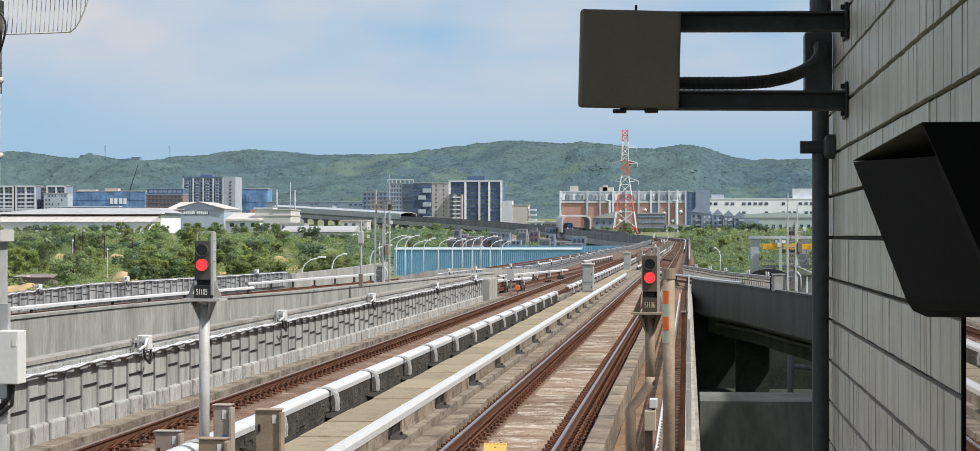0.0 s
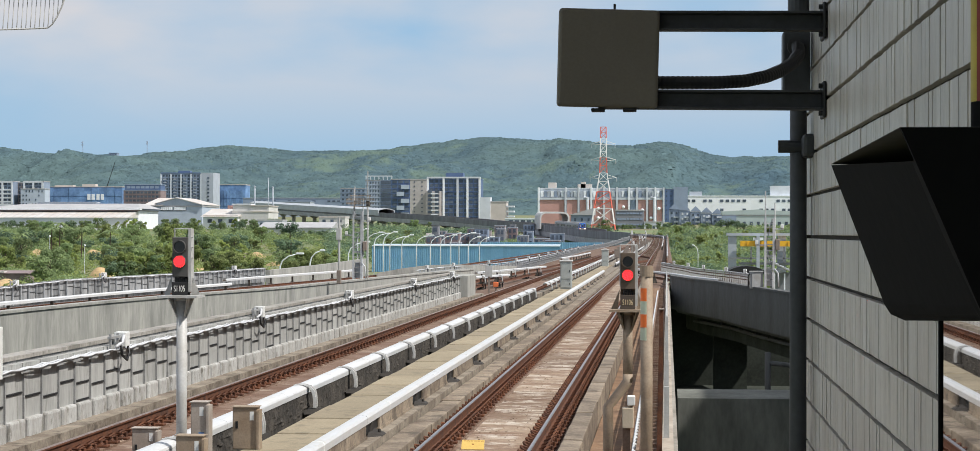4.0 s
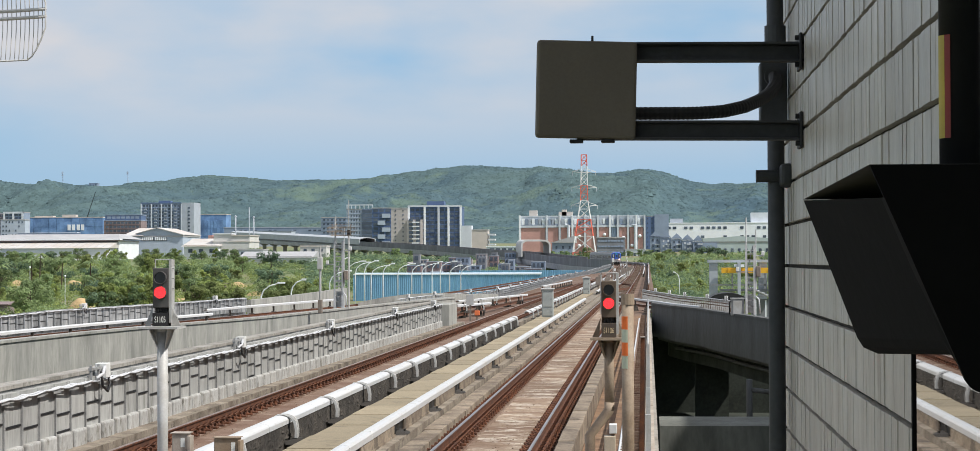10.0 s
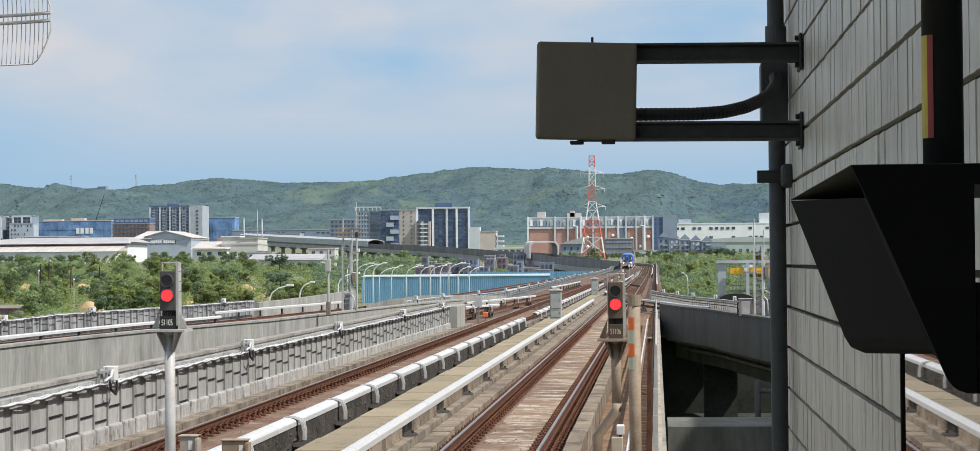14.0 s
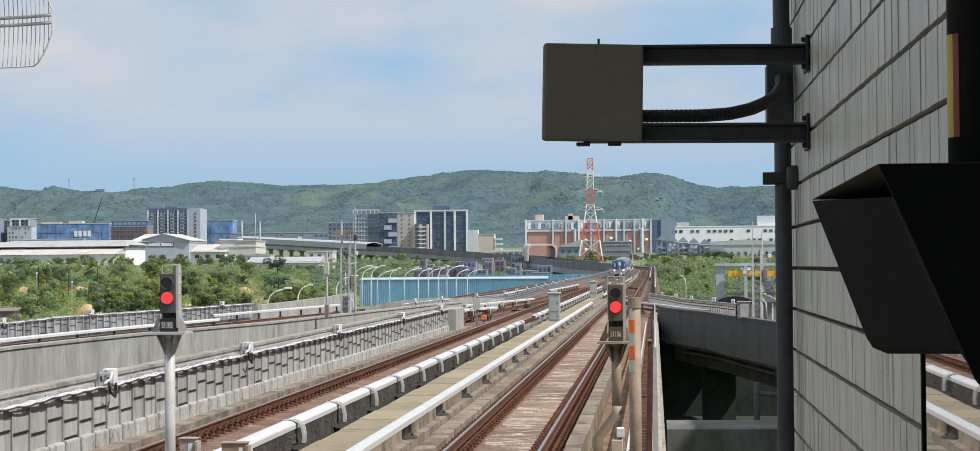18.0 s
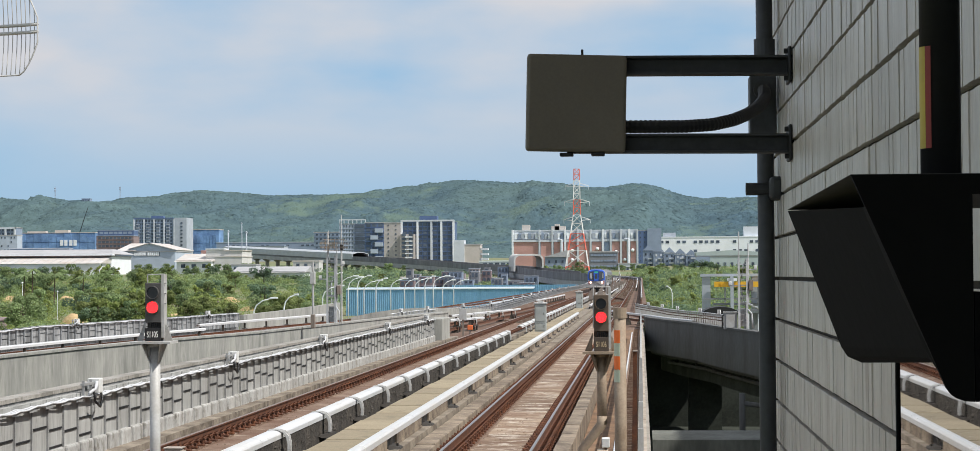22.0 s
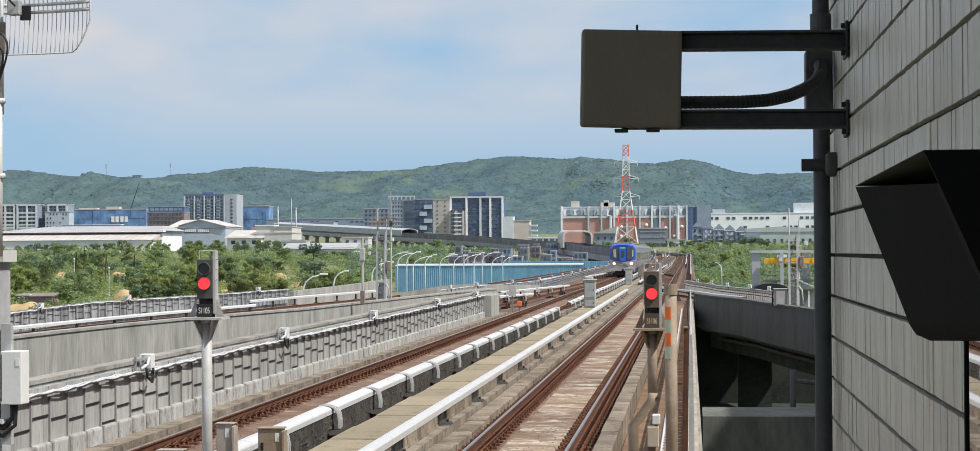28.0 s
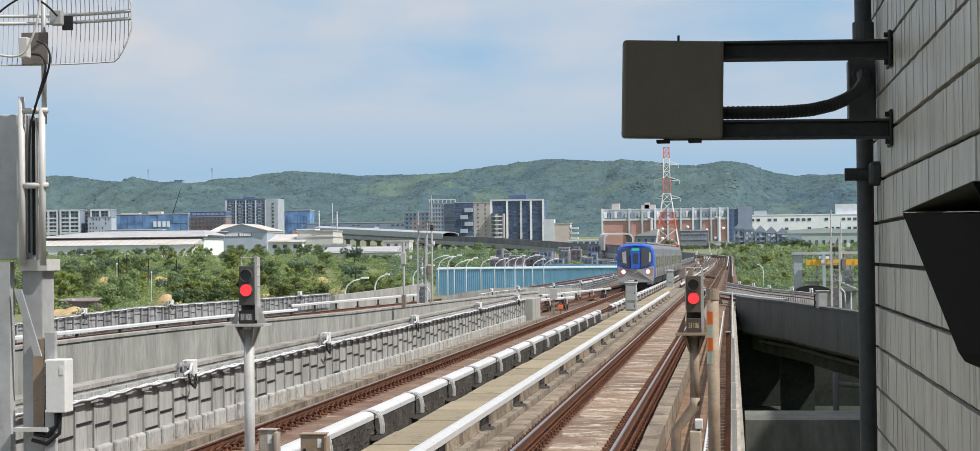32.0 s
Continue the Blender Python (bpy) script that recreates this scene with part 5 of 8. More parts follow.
            extrude(bm, [[(x + q * math.cos(2 * math.pi * i / n), yy, zc + q * math.sin(2 * math.pi * i / n)) for i in range(n)] for q, yy in ((a, y - 0.035), (a, ya), (b, ya), (b, y - 0.035))], cap=False)
        part("bezel", bm, head_mat, head)
        if lit:
            bm = bmesh.new()
            for ring, cnt in ((0, 1), (0.30, 6), (0.58, 11), (0.86, 17)):
                for i in range(cnt):
                    a = 2 * math.pi * i / cnt + ring
                    cx, cz = x + R * ring * math.cos(a), zc + R * ring * math.sin(a)
                    vs = [bm.verts.new((cx + R * 0.112 * math.cos(2 * math.pi * q / 8), y - 0.066, cz + R * 0.112 * math.sin(2 * math.pi * q / 8))) for q in range(8)]
                    bm.faces.new(vs)
            bmesh.ops.solidify(bm, geom=bm.faces[:], thickness=0.003)
            part("leds", bm, GLOWRED, lens, "glowing red light dots")
    part("back_plate", box(bmesh.new(), x - 0.095 * k, x + 0.093 * k, y + 0.075, y + 0.085, shelf + 0.009, shelf + (0.224 + lift) * k), head_mat, sg, "dull back plate")
    plate = part("number_plate", box(bmesh.new(), x - 0.093 * k, x + 0.093 * k, y - 0.065, y - 0.045, shelf + 0.012 * k, shelf + (0.165 + lift * 0.7) * k, 0.004), plate_mat, sg, "plate with the signal's letters")
    lettering("letters", text, 0.100 * k, (x, y - 0.067, shelf + (0.085 + lift * 0.3) * k), letter_mat, plate)
    bm = bmesh.new()
    for i in range(5):
        tube(bm, [(x - 0.06 * k + 0.03 * k * i, y + 0.02, shelf + 0.01), (x - 0.05 * k + 0.028 * k * i, y - 0.0, shelf + (0.17 + lift) * k), (x - 0.04 * k + 0.02 * k * i, y, shelf + (0.235 + lift) * k)], 0.008, 5)
    part("wires", bm, CABLEBLACK, sg)
    bm = bmesh.new()
    zt = shelf + (0.79 + lift) * k
    tube(bm, [(x - 0.1 * k, y + 0.1, shelf + 0.3 * k), (x - 0.1 * k, y + 0.1, zt), (x + 0.11 * k, y + 0.1, zt)], 0.008, 6)
    box(bm, x + 0.094 * k, x + 0.125 * k, y - 0.02, y + 0.12, shelf + 0.05, zt)
    part("back_frame", bm, GREYPAINT, sg, "pale steel back frame")
    bm = bmesh.new()
    for i in range(3):
        tube(bm, [(x + 0.12 * k, y, shelf + (0.45 + 0.12 * i) * k), (x + 0.15 * k, y, shelf + (0.45 + 0.12 * i) * k)], 0.009, 6)
    part("hinges", bm, GREYPAINT, sg)
    return sg


signal(-5.68, 21.6, 2.155, 1.0, 0.0, "S1105", GREYPAINT, HEADGREY, PLATEBLACK, LETTERW, "two-aspect signal on a grey post showing red", -0.2)
s6 = signal(-0.465, 22.7, 1.975, 0.95, 0.038, "S1106", TANPAINT, HEADTAN, PLATETAN, LETTERT, "dusty two-aspect signal on a cranked tan post showing red", 1.1)
part("cranked_pipe", tube(bmesh.new(), [(-0.465, 22.75, 1.2), (-0.47, 22.75, 1.10), (-0.70, 22.75, 0.80), (-0.70, 22.75, -0.36)], 0.062, 14), TANPAINT, s6, "cranked tan pipe", smooth=True)
# cabinets on the ground by the first signal
PINKGREY = mat("dusty_pinkish_grey_paint", (0.40, 0.355, 0.315), 0.7, scale=4, fine=40, var=0.2, bump=0.08, tint=(0.30, 0.25, 0.21))
BLUELABEL = mat("blue_label", (0.04, 0.16, 0.42), 0.5, own=True, var=0.1, bump=0.0)
for x0, x1, y0, z0, z1, m, lab in ((-5.41, -5.10, 23.1, 0.185, 0.71, TANPAINT, "tan steel cabinet beside the conductor rail"), (-5.765, -5.565, 22.4, -0.28, 0.83, PINKGREY, "slim dusty steel cabinet with a blue label"),
                               (-6.96, -6.64, 24.0, -0.26, 0.33, PINKGREY, "low dusty steel cabinet by the track"), (-5.63, -5.32, 21.2, -0.28, 0.55, TANPAINT, "low tan steel box at the signal's foot")):
    cb = thing("trackside_cabinet", lab, "cabinet", "trackside cabinets", at=((x0 + x1) / 2, y0 + 0.2, z0))
    part("body", box(bmesh.new(), x0, x1, y0, y0 + 0.18, z0, z1, 0.012), m, cb)
    part("lid", box(bmesh.new(), x0 - 0.015, x1 + 0.015, y0 - 0.015, y0 + 0.20, z1 + 0.001, z1 + 0.012), m, cb)
    part("side_plate", box(bmesh.new(), x1 + 0.001, x1 + 0.03, y0 - 0.03, y0 + 0.17, z0, z1 - 0.03), m, cb, "steel side plate")
    part("latch", box(bmesh.new(), x0 + 0.04, x0 + 0.07, y0 - 0.012, y0, (z0 + z1) / 2, (z0 + z1) / 2 + 0.09), DARKSTEEL, cb)
    part("sticker", box(bmesh.new(), x1 - 0.09, x1 - 0.04, y0 - 0.004, y0, z1 - 0.16, z1 - 0.05), WHITEBOX, cb, "small white sticker")
    if z1 > 0.8:
        part("sticker", box(bmesh.new(), x1 - 0.10, x1 - 0.03, y0 - 0.004, y0, z1 - 0.44, z1 - 0.36), BLUELABEL, cb, "small blue sticker")

# striped marker pole and the ironwork along the deck's edge
mp_ = thing("marker_pole", "tan pole with orange and pale reflective bands", "pole", at=(-0.22, 21.0, -0.36))
part("tube", tube(bmesh.new(), [(-0.22, 21.0, -0.36), (-0.22, 21.0, 2.46)], 0.068, 14), TANPAINT, mp_, smooth=True)
part("cap", tube(bmesh.new(), [(-0.22, 21.0, 2.42), (-0.22, 21.0, 2.54)], 0.076, 14), TANPAINT, mp_)
ORANGE = mat("orange_band", (0.95, 0.20, 0.035), 0.5, var=0.1, bump=0.0)
PALEBAND = mat("pale_green_band", (0.55, 0.62, 0.48), 0.4, var=0.1, bump=0.0)
for i, m in enumerate((ORANGE, PALEBAND, ORANGE, PALEBAND)):
    zt = 2.29 - 0.145 * i
    bm = bmesh.new()
    extrude(bm, [[(-0.22 + 0.0695 * math.cos(radians(150 + 12 * k)), 21.0 + 0.0695 * math.sin(radians(150 + 12 * k)), z) for k in range(11)] for z in (zt - (0.145 if i != 2 else 0.155), zt)], closed=False, cap=False)
    part("band", bm, m, mp_, "reflective band")

# brown steel upright by the marker pole, and the yellow notice between the rails
up_ = thing("steel_upright", "rust-brown steel channel upright at the deck edge", "post", at=(-0.08, 23.2, -0.36))
part("channel", extrude(bmesh.new(), [[(-0.13, y, -0.36), (-0.06, y, -0.36), (-0.035, y, 1.96), (-0.085, y, 1.96)] for y in (23.1, 23.3)]), RUST, up_)
part("cap", box(bmesh.new(), -0.09, -0.03, 23.08, 23.32, 1.961, 1.975), IRONGREY, up_)
NOTICE = mat("yellow_notice_paint", (0.72, 0.50, 0.14), 0.6, own=True, var=0.1, bump=0.0)
nt_ = thing("notice_plate", "small yellow notice plate lying between the rails", "notice", at=(-2.78, 27.250, -0.235))
part("plate", extrude(bmesh.new(), [[(-2.95, 26.950, -0.225), (-2.62, 26.950, -0.225), (-2.62, 27.050, -0.10), (-2.95, 27.050, -0.10)], [(-2.95, 26.960, -0.235), (-2.62, 26.960, -0.235), (-2.62, 27.060, -0.11), (-2.95, 27.060, -0.11)]]), NOTICE, nt_)
bm = bmesh.new()
for k in range(6):
    box(bm, -2.92 + 0.05 * k, -2.885 + 0.05 * k, 27.035, 27.040, -0.131, -0.111)
box(bm, -2.80, -2.77, 27.000, 27.005, -0.185, -0.150)
part("marks", bm, REDTAPE, nt_, "rows of small red marks")
IRON = mat("brown_ironwork", (0.17, 0.10, 0.07), 0.85, scale=3, fine=30, var=0.4, tint=(0.26, 0.19, 0.14))
lad = thing("cable_ladder", "rust-brown cable ladder along the deck edge", "cable ladder", at=(-0.25, 40, -0.36))
for x in (-0.36, -0.10):
    part("stringer", box(bmesh.new(), x - 0.02, x + 0.02, 16, 95, 0.10, 0.20), IRON, lad)
bm = bmesh.new()
box(bm, -0.34, -0.12, -0.02, 0.02, 0.13, 0.16)
RUNG = mesh_of("rung", bm, IRON)
for i in range(150):
    piece("rung", RUNG, lad, (0, 16.2 + 0.52 * i, 0))
for i in range(26):
    part("leg", box(bmesh.new(), -0.27, -0.22, 17 + 3 * i, 17.06 + 3 * i, -0.36, 0.13), IRON, lad)
for j in range(2):
    twist = [(-0.40 + 0.016 * math.sin(i * 0.9 + 3.1416 * j), 16 + 0.11 * i, 0.225 + 0.016 * math.cos(i * 0.9 + 3.1416 * j)) for i in range(640)]
    part("cable", tube(bmesh.new(), twist, 0.015, 5), CABLEWHITE, lad, "white twisted cable", smooth=True)
CREAMBOX = mat("cream_enclosure", (0.55, 0.47, 0.36), 0.6, scale=4, fine=40, var=0.15, bump=0.05)
fence = thing("edge_railing", "pale steel posts and rail along the deck edge", "railing", at=(0.0, 45, 0.3))
for i in range(15):
    y = 24 + 5.0 * i
    part("post", box(bmesh.new(), -0.035, 0.035, y - 0.03, y + 0.03, 0.3, 0.95), GREYPAINT, fence)
part("rail", tube(bmesh.new(), [(0, 44, 0.95), (0, 94, 0.95)], 0.025, 8), GREYPAINT, fence, smooth=True)
for y, z in ((24.2, 0.50),):
    jb = thing("equipment_box", "small pale equipment box by the cable ladder", "box", "edge boxes", at=(-0.55, y, z))
    part("body", box(bmesh.new(), -0.565, -0.42, y - 0.1, y + 0.1, z - 0.1, z + 0.16, 0.01), CREAMBOX, jb, "cream box body")
    part("cap", box(bmesh.new(), -0.50, -0.40, y - 0.08, y + 0.1, z + 0.19, z + 0.31, 0.01), WHITEBOX, jb, "white cap box")
    part("cap_stem", box(bmesh.new(), -0.47, -0.43, y, y + 0.04, z + 0.16, z + 0.19), IRON, jb)
    part("bracket", box(bmesh.new(), -0.56, -0.46, y - 0.03, y + 0.03, -0.36, z - 0.1), IRON, jb)

# ---- mast with the grid antenna ----
MASTGALV = mat("pale_galvanised_plate", (0.50, 0.51, 0.52), 0.5, metal=0.15, scale=1.6, fine=9, var=0.2, bump=0.03, tint=(0.38, 0.39, 0.40), grime=((0.28, 0.25, 0.21), 0.5, 2.2, 0.58))
MASTLIGHT = mat("light_grey_paint", (0.62, 0.62, 0.61), 0.5, scale=2, fine=12, var=0.12, bump=0.03, tint=(0.52, 0.51, 0.49))
PLATEBROWN = mat("grey_brown_plate", (0.20, 0.175, 0.155), 0.7, scale=4, fine=30, var=0.25, bump=0.05)
mast = thing("equipment_mast", "galvanised equipment mast with cabinet and grid dish", "mast", at=(-5.4, 14.2, -0.2))
part("column", box(bmesh.new(), -5.50, -5.33, 14.05, 14.3, -0.2, 2.95, 0.01), MASTGALV, mast, "galvanised steel column")
part("column_wing", box(bmesh.new(), -5.75, -5.56, 13.95, 14.05, -0.2, 2.93), MASTGALV, mast, "bolted steel wing plate")
bm = bmesh.new()
for z in (2.75, 2.3, 1.85, 1.4):
    tube(bm, [(-5.66, 13.95, z), (-5.66, 13.93, z)], 0.018, 6)
part("bolts", bm, DARKSTEEL, mast)
part("cabinet_box", box(bmesh.new(), -6.2, -5.45, 14.0, 14.4, 2.95, 4.08, 0.01), MASTGALV, mast, "weathered grey steel cabinet")
part("tray", box(bmesh.new(), -5.50, -5.28, 14.0, 14.3, 2.86, 2.95), MASTLIGHT, mast)
part("stay", extrude(bmesh.new(), [[(-5.52, 13.93, 2.72), (-5.46, 13.93, 2.72), (-5.46, 13.95, 2.72), (-5.52, 13.95, 2.72)], [(-5.36, 13.93, 2.2), (-5.30, 13.93, 2.2), (-5.30, 13.95, 2.2), (-5.36, 13.95, 2.2)]]), MASTGALV, mast, "diagonal steel stay")
for x, z1 in ((-5.455, 4.21), (-5.29, 4.12)):
    part("upright", tube(bmesh.new(), [(x, 13.95, 2.9), (x, 13.95, z1)], 0.026, 10), MASTLIGHT, mast, "grey steel tube", smooth=True)
for z in (4.10, 3.52):
    part("crossbar", tube(bmesh.new(), [(-5.45, 13.95, z), (-5.245, 13.95, z)], 0.024, 10), MASTLIGHT, mast, smooth=True)
part("inner_plate", box(bmesh.new(), -5.435, -5.315, 14.03, 14.05, 2.95, 4.05), MASTGALV, mast, "grey inner plate")
part("slit", box(bmesh.new(), -5.398, -5.376, 14.018, 14.029, 2.98, 4.03), DARKSTEEL, mast, "dark cable slit")
part("riser", tube(bmesh.new(), [(-5.352, 14.0, 2.95), (-5.352, 14.0, 4.05)], 0.012, 8), MASTLIGHT, mast, "slim grey riser", smooth=True)
part("brown_plate", box(bmesh.new(), -5.395, -5.31, 14.0, 14.05, 1.6, 2.33), TANPAINT, mast, "tan backing plate")
part("grey_plate", box(bmesh.new(), -5.30, -5.22, 14.0, 14.06, 1.45, 2.38), MASTGALV, mast)
part("ledge", box(bmesh.new(), -5.52, -5.25, 13.9, 14.05, 1.62, 1.65), MASTLIGHT, mast)
wb = part("switch_box", box(bmesh.new(), -5.268, -5.10, 13.9, 14.08, 1.765, 2.175, 0.008), WHITEBOX, mast, "white switch enclosure")
part("door_gap", box(bmesh.new(), -5.262, -5.255, 13.897, 13.9, 1.79, 2.15), DARKSTEEL, wb)
part("sticker", box(bmesh.new(), -5.145, -5.115, 13.896, 13.9, 2.06, 2.12), LETTERW, wb)
for r, pts in ((0.02, [(-5.2, 13.98, 1.77), (-5.2, 13.98, 1.66), (-5.27, 13.98, 1.58), (-5.38, 13.98, 1.6)]), (0.016, [(-5.17, 13.98, 1.77), (-5.18, 13.98, 1.6), (-5.28, 13.98, 1.52), (-5.4, 13.98, 1.55)])):
    part("cable", tube(bmesh.new(), pts, r, 7), CABLEBLACK, mast, "hanging black cable", smooth=True)
part("antenna_pole", tube(bmesh.new(), [(-5.29, 14.0, 4.0), (-5.29, 14.0, 5.2)], 0.02, 10), MASTGALV, mast, smooth=True)
# the grid dish: bowed wires between two edge wires
bm = bmesh.new()
DZ = 4.80


def dish_point(u, v):
    """u across, v up, both -1..1; the grid bows away at its edges."""
    return Vector((-5.27 + 0.725 * u, 14.05 - 0.16 * u * u - 0.05 * v * v, DZ + 0.34 * v))


def dish_limit(u):
    """How far up and down the grid reaches at u."""
    a = abs(u)
    return 1.0 if a < 0.80 else 1.0 - 0.72 * ((a - 0.80) / 0.20) ** 1.6


edge = [(-1 + 2 * k / 40, -1) for k in range(41)]
outline = [dish_point(u, -dish_limit(u)) for u, _ in edge] + [dish_point(u, dish_limit(u)) for u, _ in reversed(edge)]
tube(bm, outline + outline[:1], 0.006, 6)
for v in (-0.03, 0.14):
    tube(bm, [dish_point(-1 + 0.1 * i, v) for i in range(21)], 0.013, 6)
rim = part("dish_frame", bm, MASTLIGHT, mast, "rounded wire dish frame", smooth=True)
for i in range(37):
    u = -0.96 + 1.92 * i / 36
    lim = dish_limit(u)
    part("wire", tube(bmesh.new(), [dish_point(u, -lim + 2 * lim * k / 6) for k in range(7)], 0.0035, 5), MASTLIGHT, rim, smooth=True)
part("mount_plate", box(bmesh.new(), -5.441, -5.232, 13.92, 13.945, 4.458, 4.705, 0.004), PLATEBROWN, mast, "brown-grey mounting plate")
part("clamp_block", box(bmesh.new(), -5.20, -5.105, 13.88, 13.96, 4.755, 4.87, 0.008), MASTGALV, mast, "steel clamp block")
part("connector", box(bmesh.new(), -5.117, -5.04, 13.94, 13.97, 4.72, 4.83), DARKSTEEL, mast, "dark connector frame")
part("feed_bracket", box(bmesh.new(), -5.330, -5.262, 13.58, 13.66, 4.476, 4.629, 0.006), MASTLIGHT, mast, "pale feed bracket")


def bent(pts, r, m, label):
    """A smooth bent rod or cable through a few points."""
    pts = [Vector(p) for p in pts]
    for _ in range(3):
        pts = [pts[0]] + [q for u, v in zip(pts, pts[1:]) for q in (u.lerp(v, 0.25), u.lerp(v, 0.75))] + [pts[-1]]
    part("cable" if r > 0.0095 or m is CABLEBLACK else "feed_hoop", tube(bmesh.new(), pts, r, 6), m, mast, label, smooth=True)


bent([(-5.12, 13.5, 5.1), (-5.135, 13.5, 4.80), (-5.17, 13.5, 4.66), (-5.22, 13.5, 4.55), (-5.28, 13.5, 4.47), (-5.45, 13.5, 4.48), (-5.6, 13.5, 4.56)], 0.009, MASTLIGHT, "bent pale feed rod")
bent([(-5.29, 13.85, 4.63), (-5.21, 13.85, 4.60), (-5.175, 13.85, 4.50), (-5.23, 13.88, 4.33), (-5.33, 13.9, 4.12)], 0.009, CABLEBLACK, "hanging black cable")
bent([(-5.33, 13.85, 4.53), (-5.24, 13.85, 4.52), (-5.215, 13.86, 4.42), (-5.27, 13.88, 4.28), (-5.33, 13.9, 4.10), (-5.41, 13.98, 3.95), (-5.41, 13.98, 3.0)], 0.010, CABLEBLACK, "hanging black cable")
bent([(-5.60, 13.7, 4.78), (-5.45, 13.7, 4.90), (-5.30, 13.7, 4.97), (-5.20, 13.8, 4.91), (-5.13, 13.87, 4.82)], 0.008, CABLEBLACK, "looped black cable")

# relay cabinet between the tracks
CABGREY = mat("green_grey_paint", (0.40, 0.43, 0.42), 0.55, scale=3, fine=30, var=0.15, bump=0.05)
cab = thing("relay_cabinet", "grey steel relay cabinet standing between the tracks", "cabinet", "line cabinets", at=(-4.76, 89.3, 0.15))
part("body", box(bmesh.new(), -5.03, -4.49, 89.0, 89.5, 0.15, 1.5, 0.02), CABGREY, cab)
part("hood", box(bmesh.new(), -5.08, -4.44, 88.95, 89.55, 1.501, 1.58, 0.03), GREYPAINT, cab)
part("top_box", box(bmesh.new(), -4.9, -4.62, 89.1, 89.4, 1.581, 1.66, 0.02), GREYPAINT, cab)
for z0, z1 in ((0.28, 0.62), (0.70, 1.42)):
    dr = part("door", box(bmesh.new(), -4.99, -4.53, 88.978, 88.999, z0, z1, 0.008), CABGREY, cab, "recessed grey door")
    part("seam", box(bmesh.new(), -4.97, -4.55, 88.972, 88.977, z1 - 0.02, z1 - 0.008), DARKSTEEL, dr)
    part("handle", box(bmesh.new(), -4.60, -4.575, 88.965, 88.977, (z0 + z1) / 2 - 0.05, (z0 + z1) / 2 + 0.05), DARKSTEEL, dr)
for x in (-5.0, -4.58):
    part("foot", box(bmesh.new(), x, x + 0.06, 89.05, 89.45, 0.10, 0.15), DARKSTEEL, cab)
copy_thing(cab, pose(-4.9, 150, 0.1))

# ---- trees and scrub ----


def leaf_ball(rng, V, F, cx, cy, cz, r, h, n, size):
    for _ in range(n):
        u, a = rng.uniform(-0.75, 1), rng.uniform(0, 2 * math.pi)
        q = math.sqrt(max(0.0, 1 - u * u))
        d = Vector((q * math.cos(a), q * math.sin(a), u))
        p = Vector((cx, cy, cz)) + Vector((d.x * r, d.y * r, d.z * h)) * rng.uniform(0.72, 1.08)
        nrm = (d + Vector((rng.uniform(-.7, .7), rng.uniform(-.7, .7), rng.uniform(-.4, .8)))).normalized()
        t1 = nrm.orthogonal().normalized()
        t1.rotate(Matrix.Rotation(rng.uniform(0, 6.28), 3, nrm))
        t2 = nrm.cross(t1)
        s = size * rng.uniform(0.6, 1.25)
        k = len(V)
        V += [p - t1 * s, p - t2 * s * 0.55 + nrm * s * 0.15, p + t1 * s, p + t2 * s * 0.55 + nrm * s * 0.15]
        F.append((k, k + 1, k + 2, k + 3))


def crown_mesh(seed, wide, tall, material, balls=11, n=130, size=0.34):
    rng = random.Random(seed)
    V, F = [], []
    for i in range(balls):
        a, q = rng.uniform(0, 6.28), rng.uniform(0.1, 0.72)
        r = wide * rng.uniform(0.2, 0.42)
        leaf_ball(rng, V, F, q * wide * math.cos(a), q * wide * math.sin(a), tall * rng.uniform(0.28, 0.80), r, r * rng.uniform(0.6, 0.95), n, size * rng.uniform(0.8, 1.2))
    me = bpy.data.meshes.new("crown")
    me.from_pydata([tuple(v) for v in V], [], F)
    me.materials.append(material)
    return me


def trunk_mesh(seed, tall):
    rng = random.Random(seed)
    bm = bmesh.new()
    tube(bm, [(0, 0, -1.0), (0.1, 0, tall * 0.3), (rng.uniform(-.3, .3), 0.1, tall * 0.62)], 0.28, 7, 0.13)
    for i in range(4):
        a = 1.6 * i + rng.uniform(0, 0.8)
        tube(bm, [(0.05, 0, tall * (0.28 + 0.07 * i)), (tall * 0.13 * math.cos(a), tall * 0.13 * math.sin(a), tall * 0.52), (tall * 0.22 * math.cos(a), tall * 0.22 * math.sin(a), tall * 0.7)], 0.11, 5, 0.04)
    return mesh_of("trunk", bm, TRUNK)


KINDS = []
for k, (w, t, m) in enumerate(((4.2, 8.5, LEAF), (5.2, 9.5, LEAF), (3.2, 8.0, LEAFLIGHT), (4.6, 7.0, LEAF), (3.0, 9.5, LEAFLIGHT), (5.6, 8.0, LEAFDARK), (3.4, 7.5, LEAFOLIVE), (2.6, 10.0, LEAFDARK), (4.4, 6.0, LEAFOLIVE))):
    KINDS.append((crown_mesh(40 + k, w, t, m), trunk_mesh(60 + k, t)))


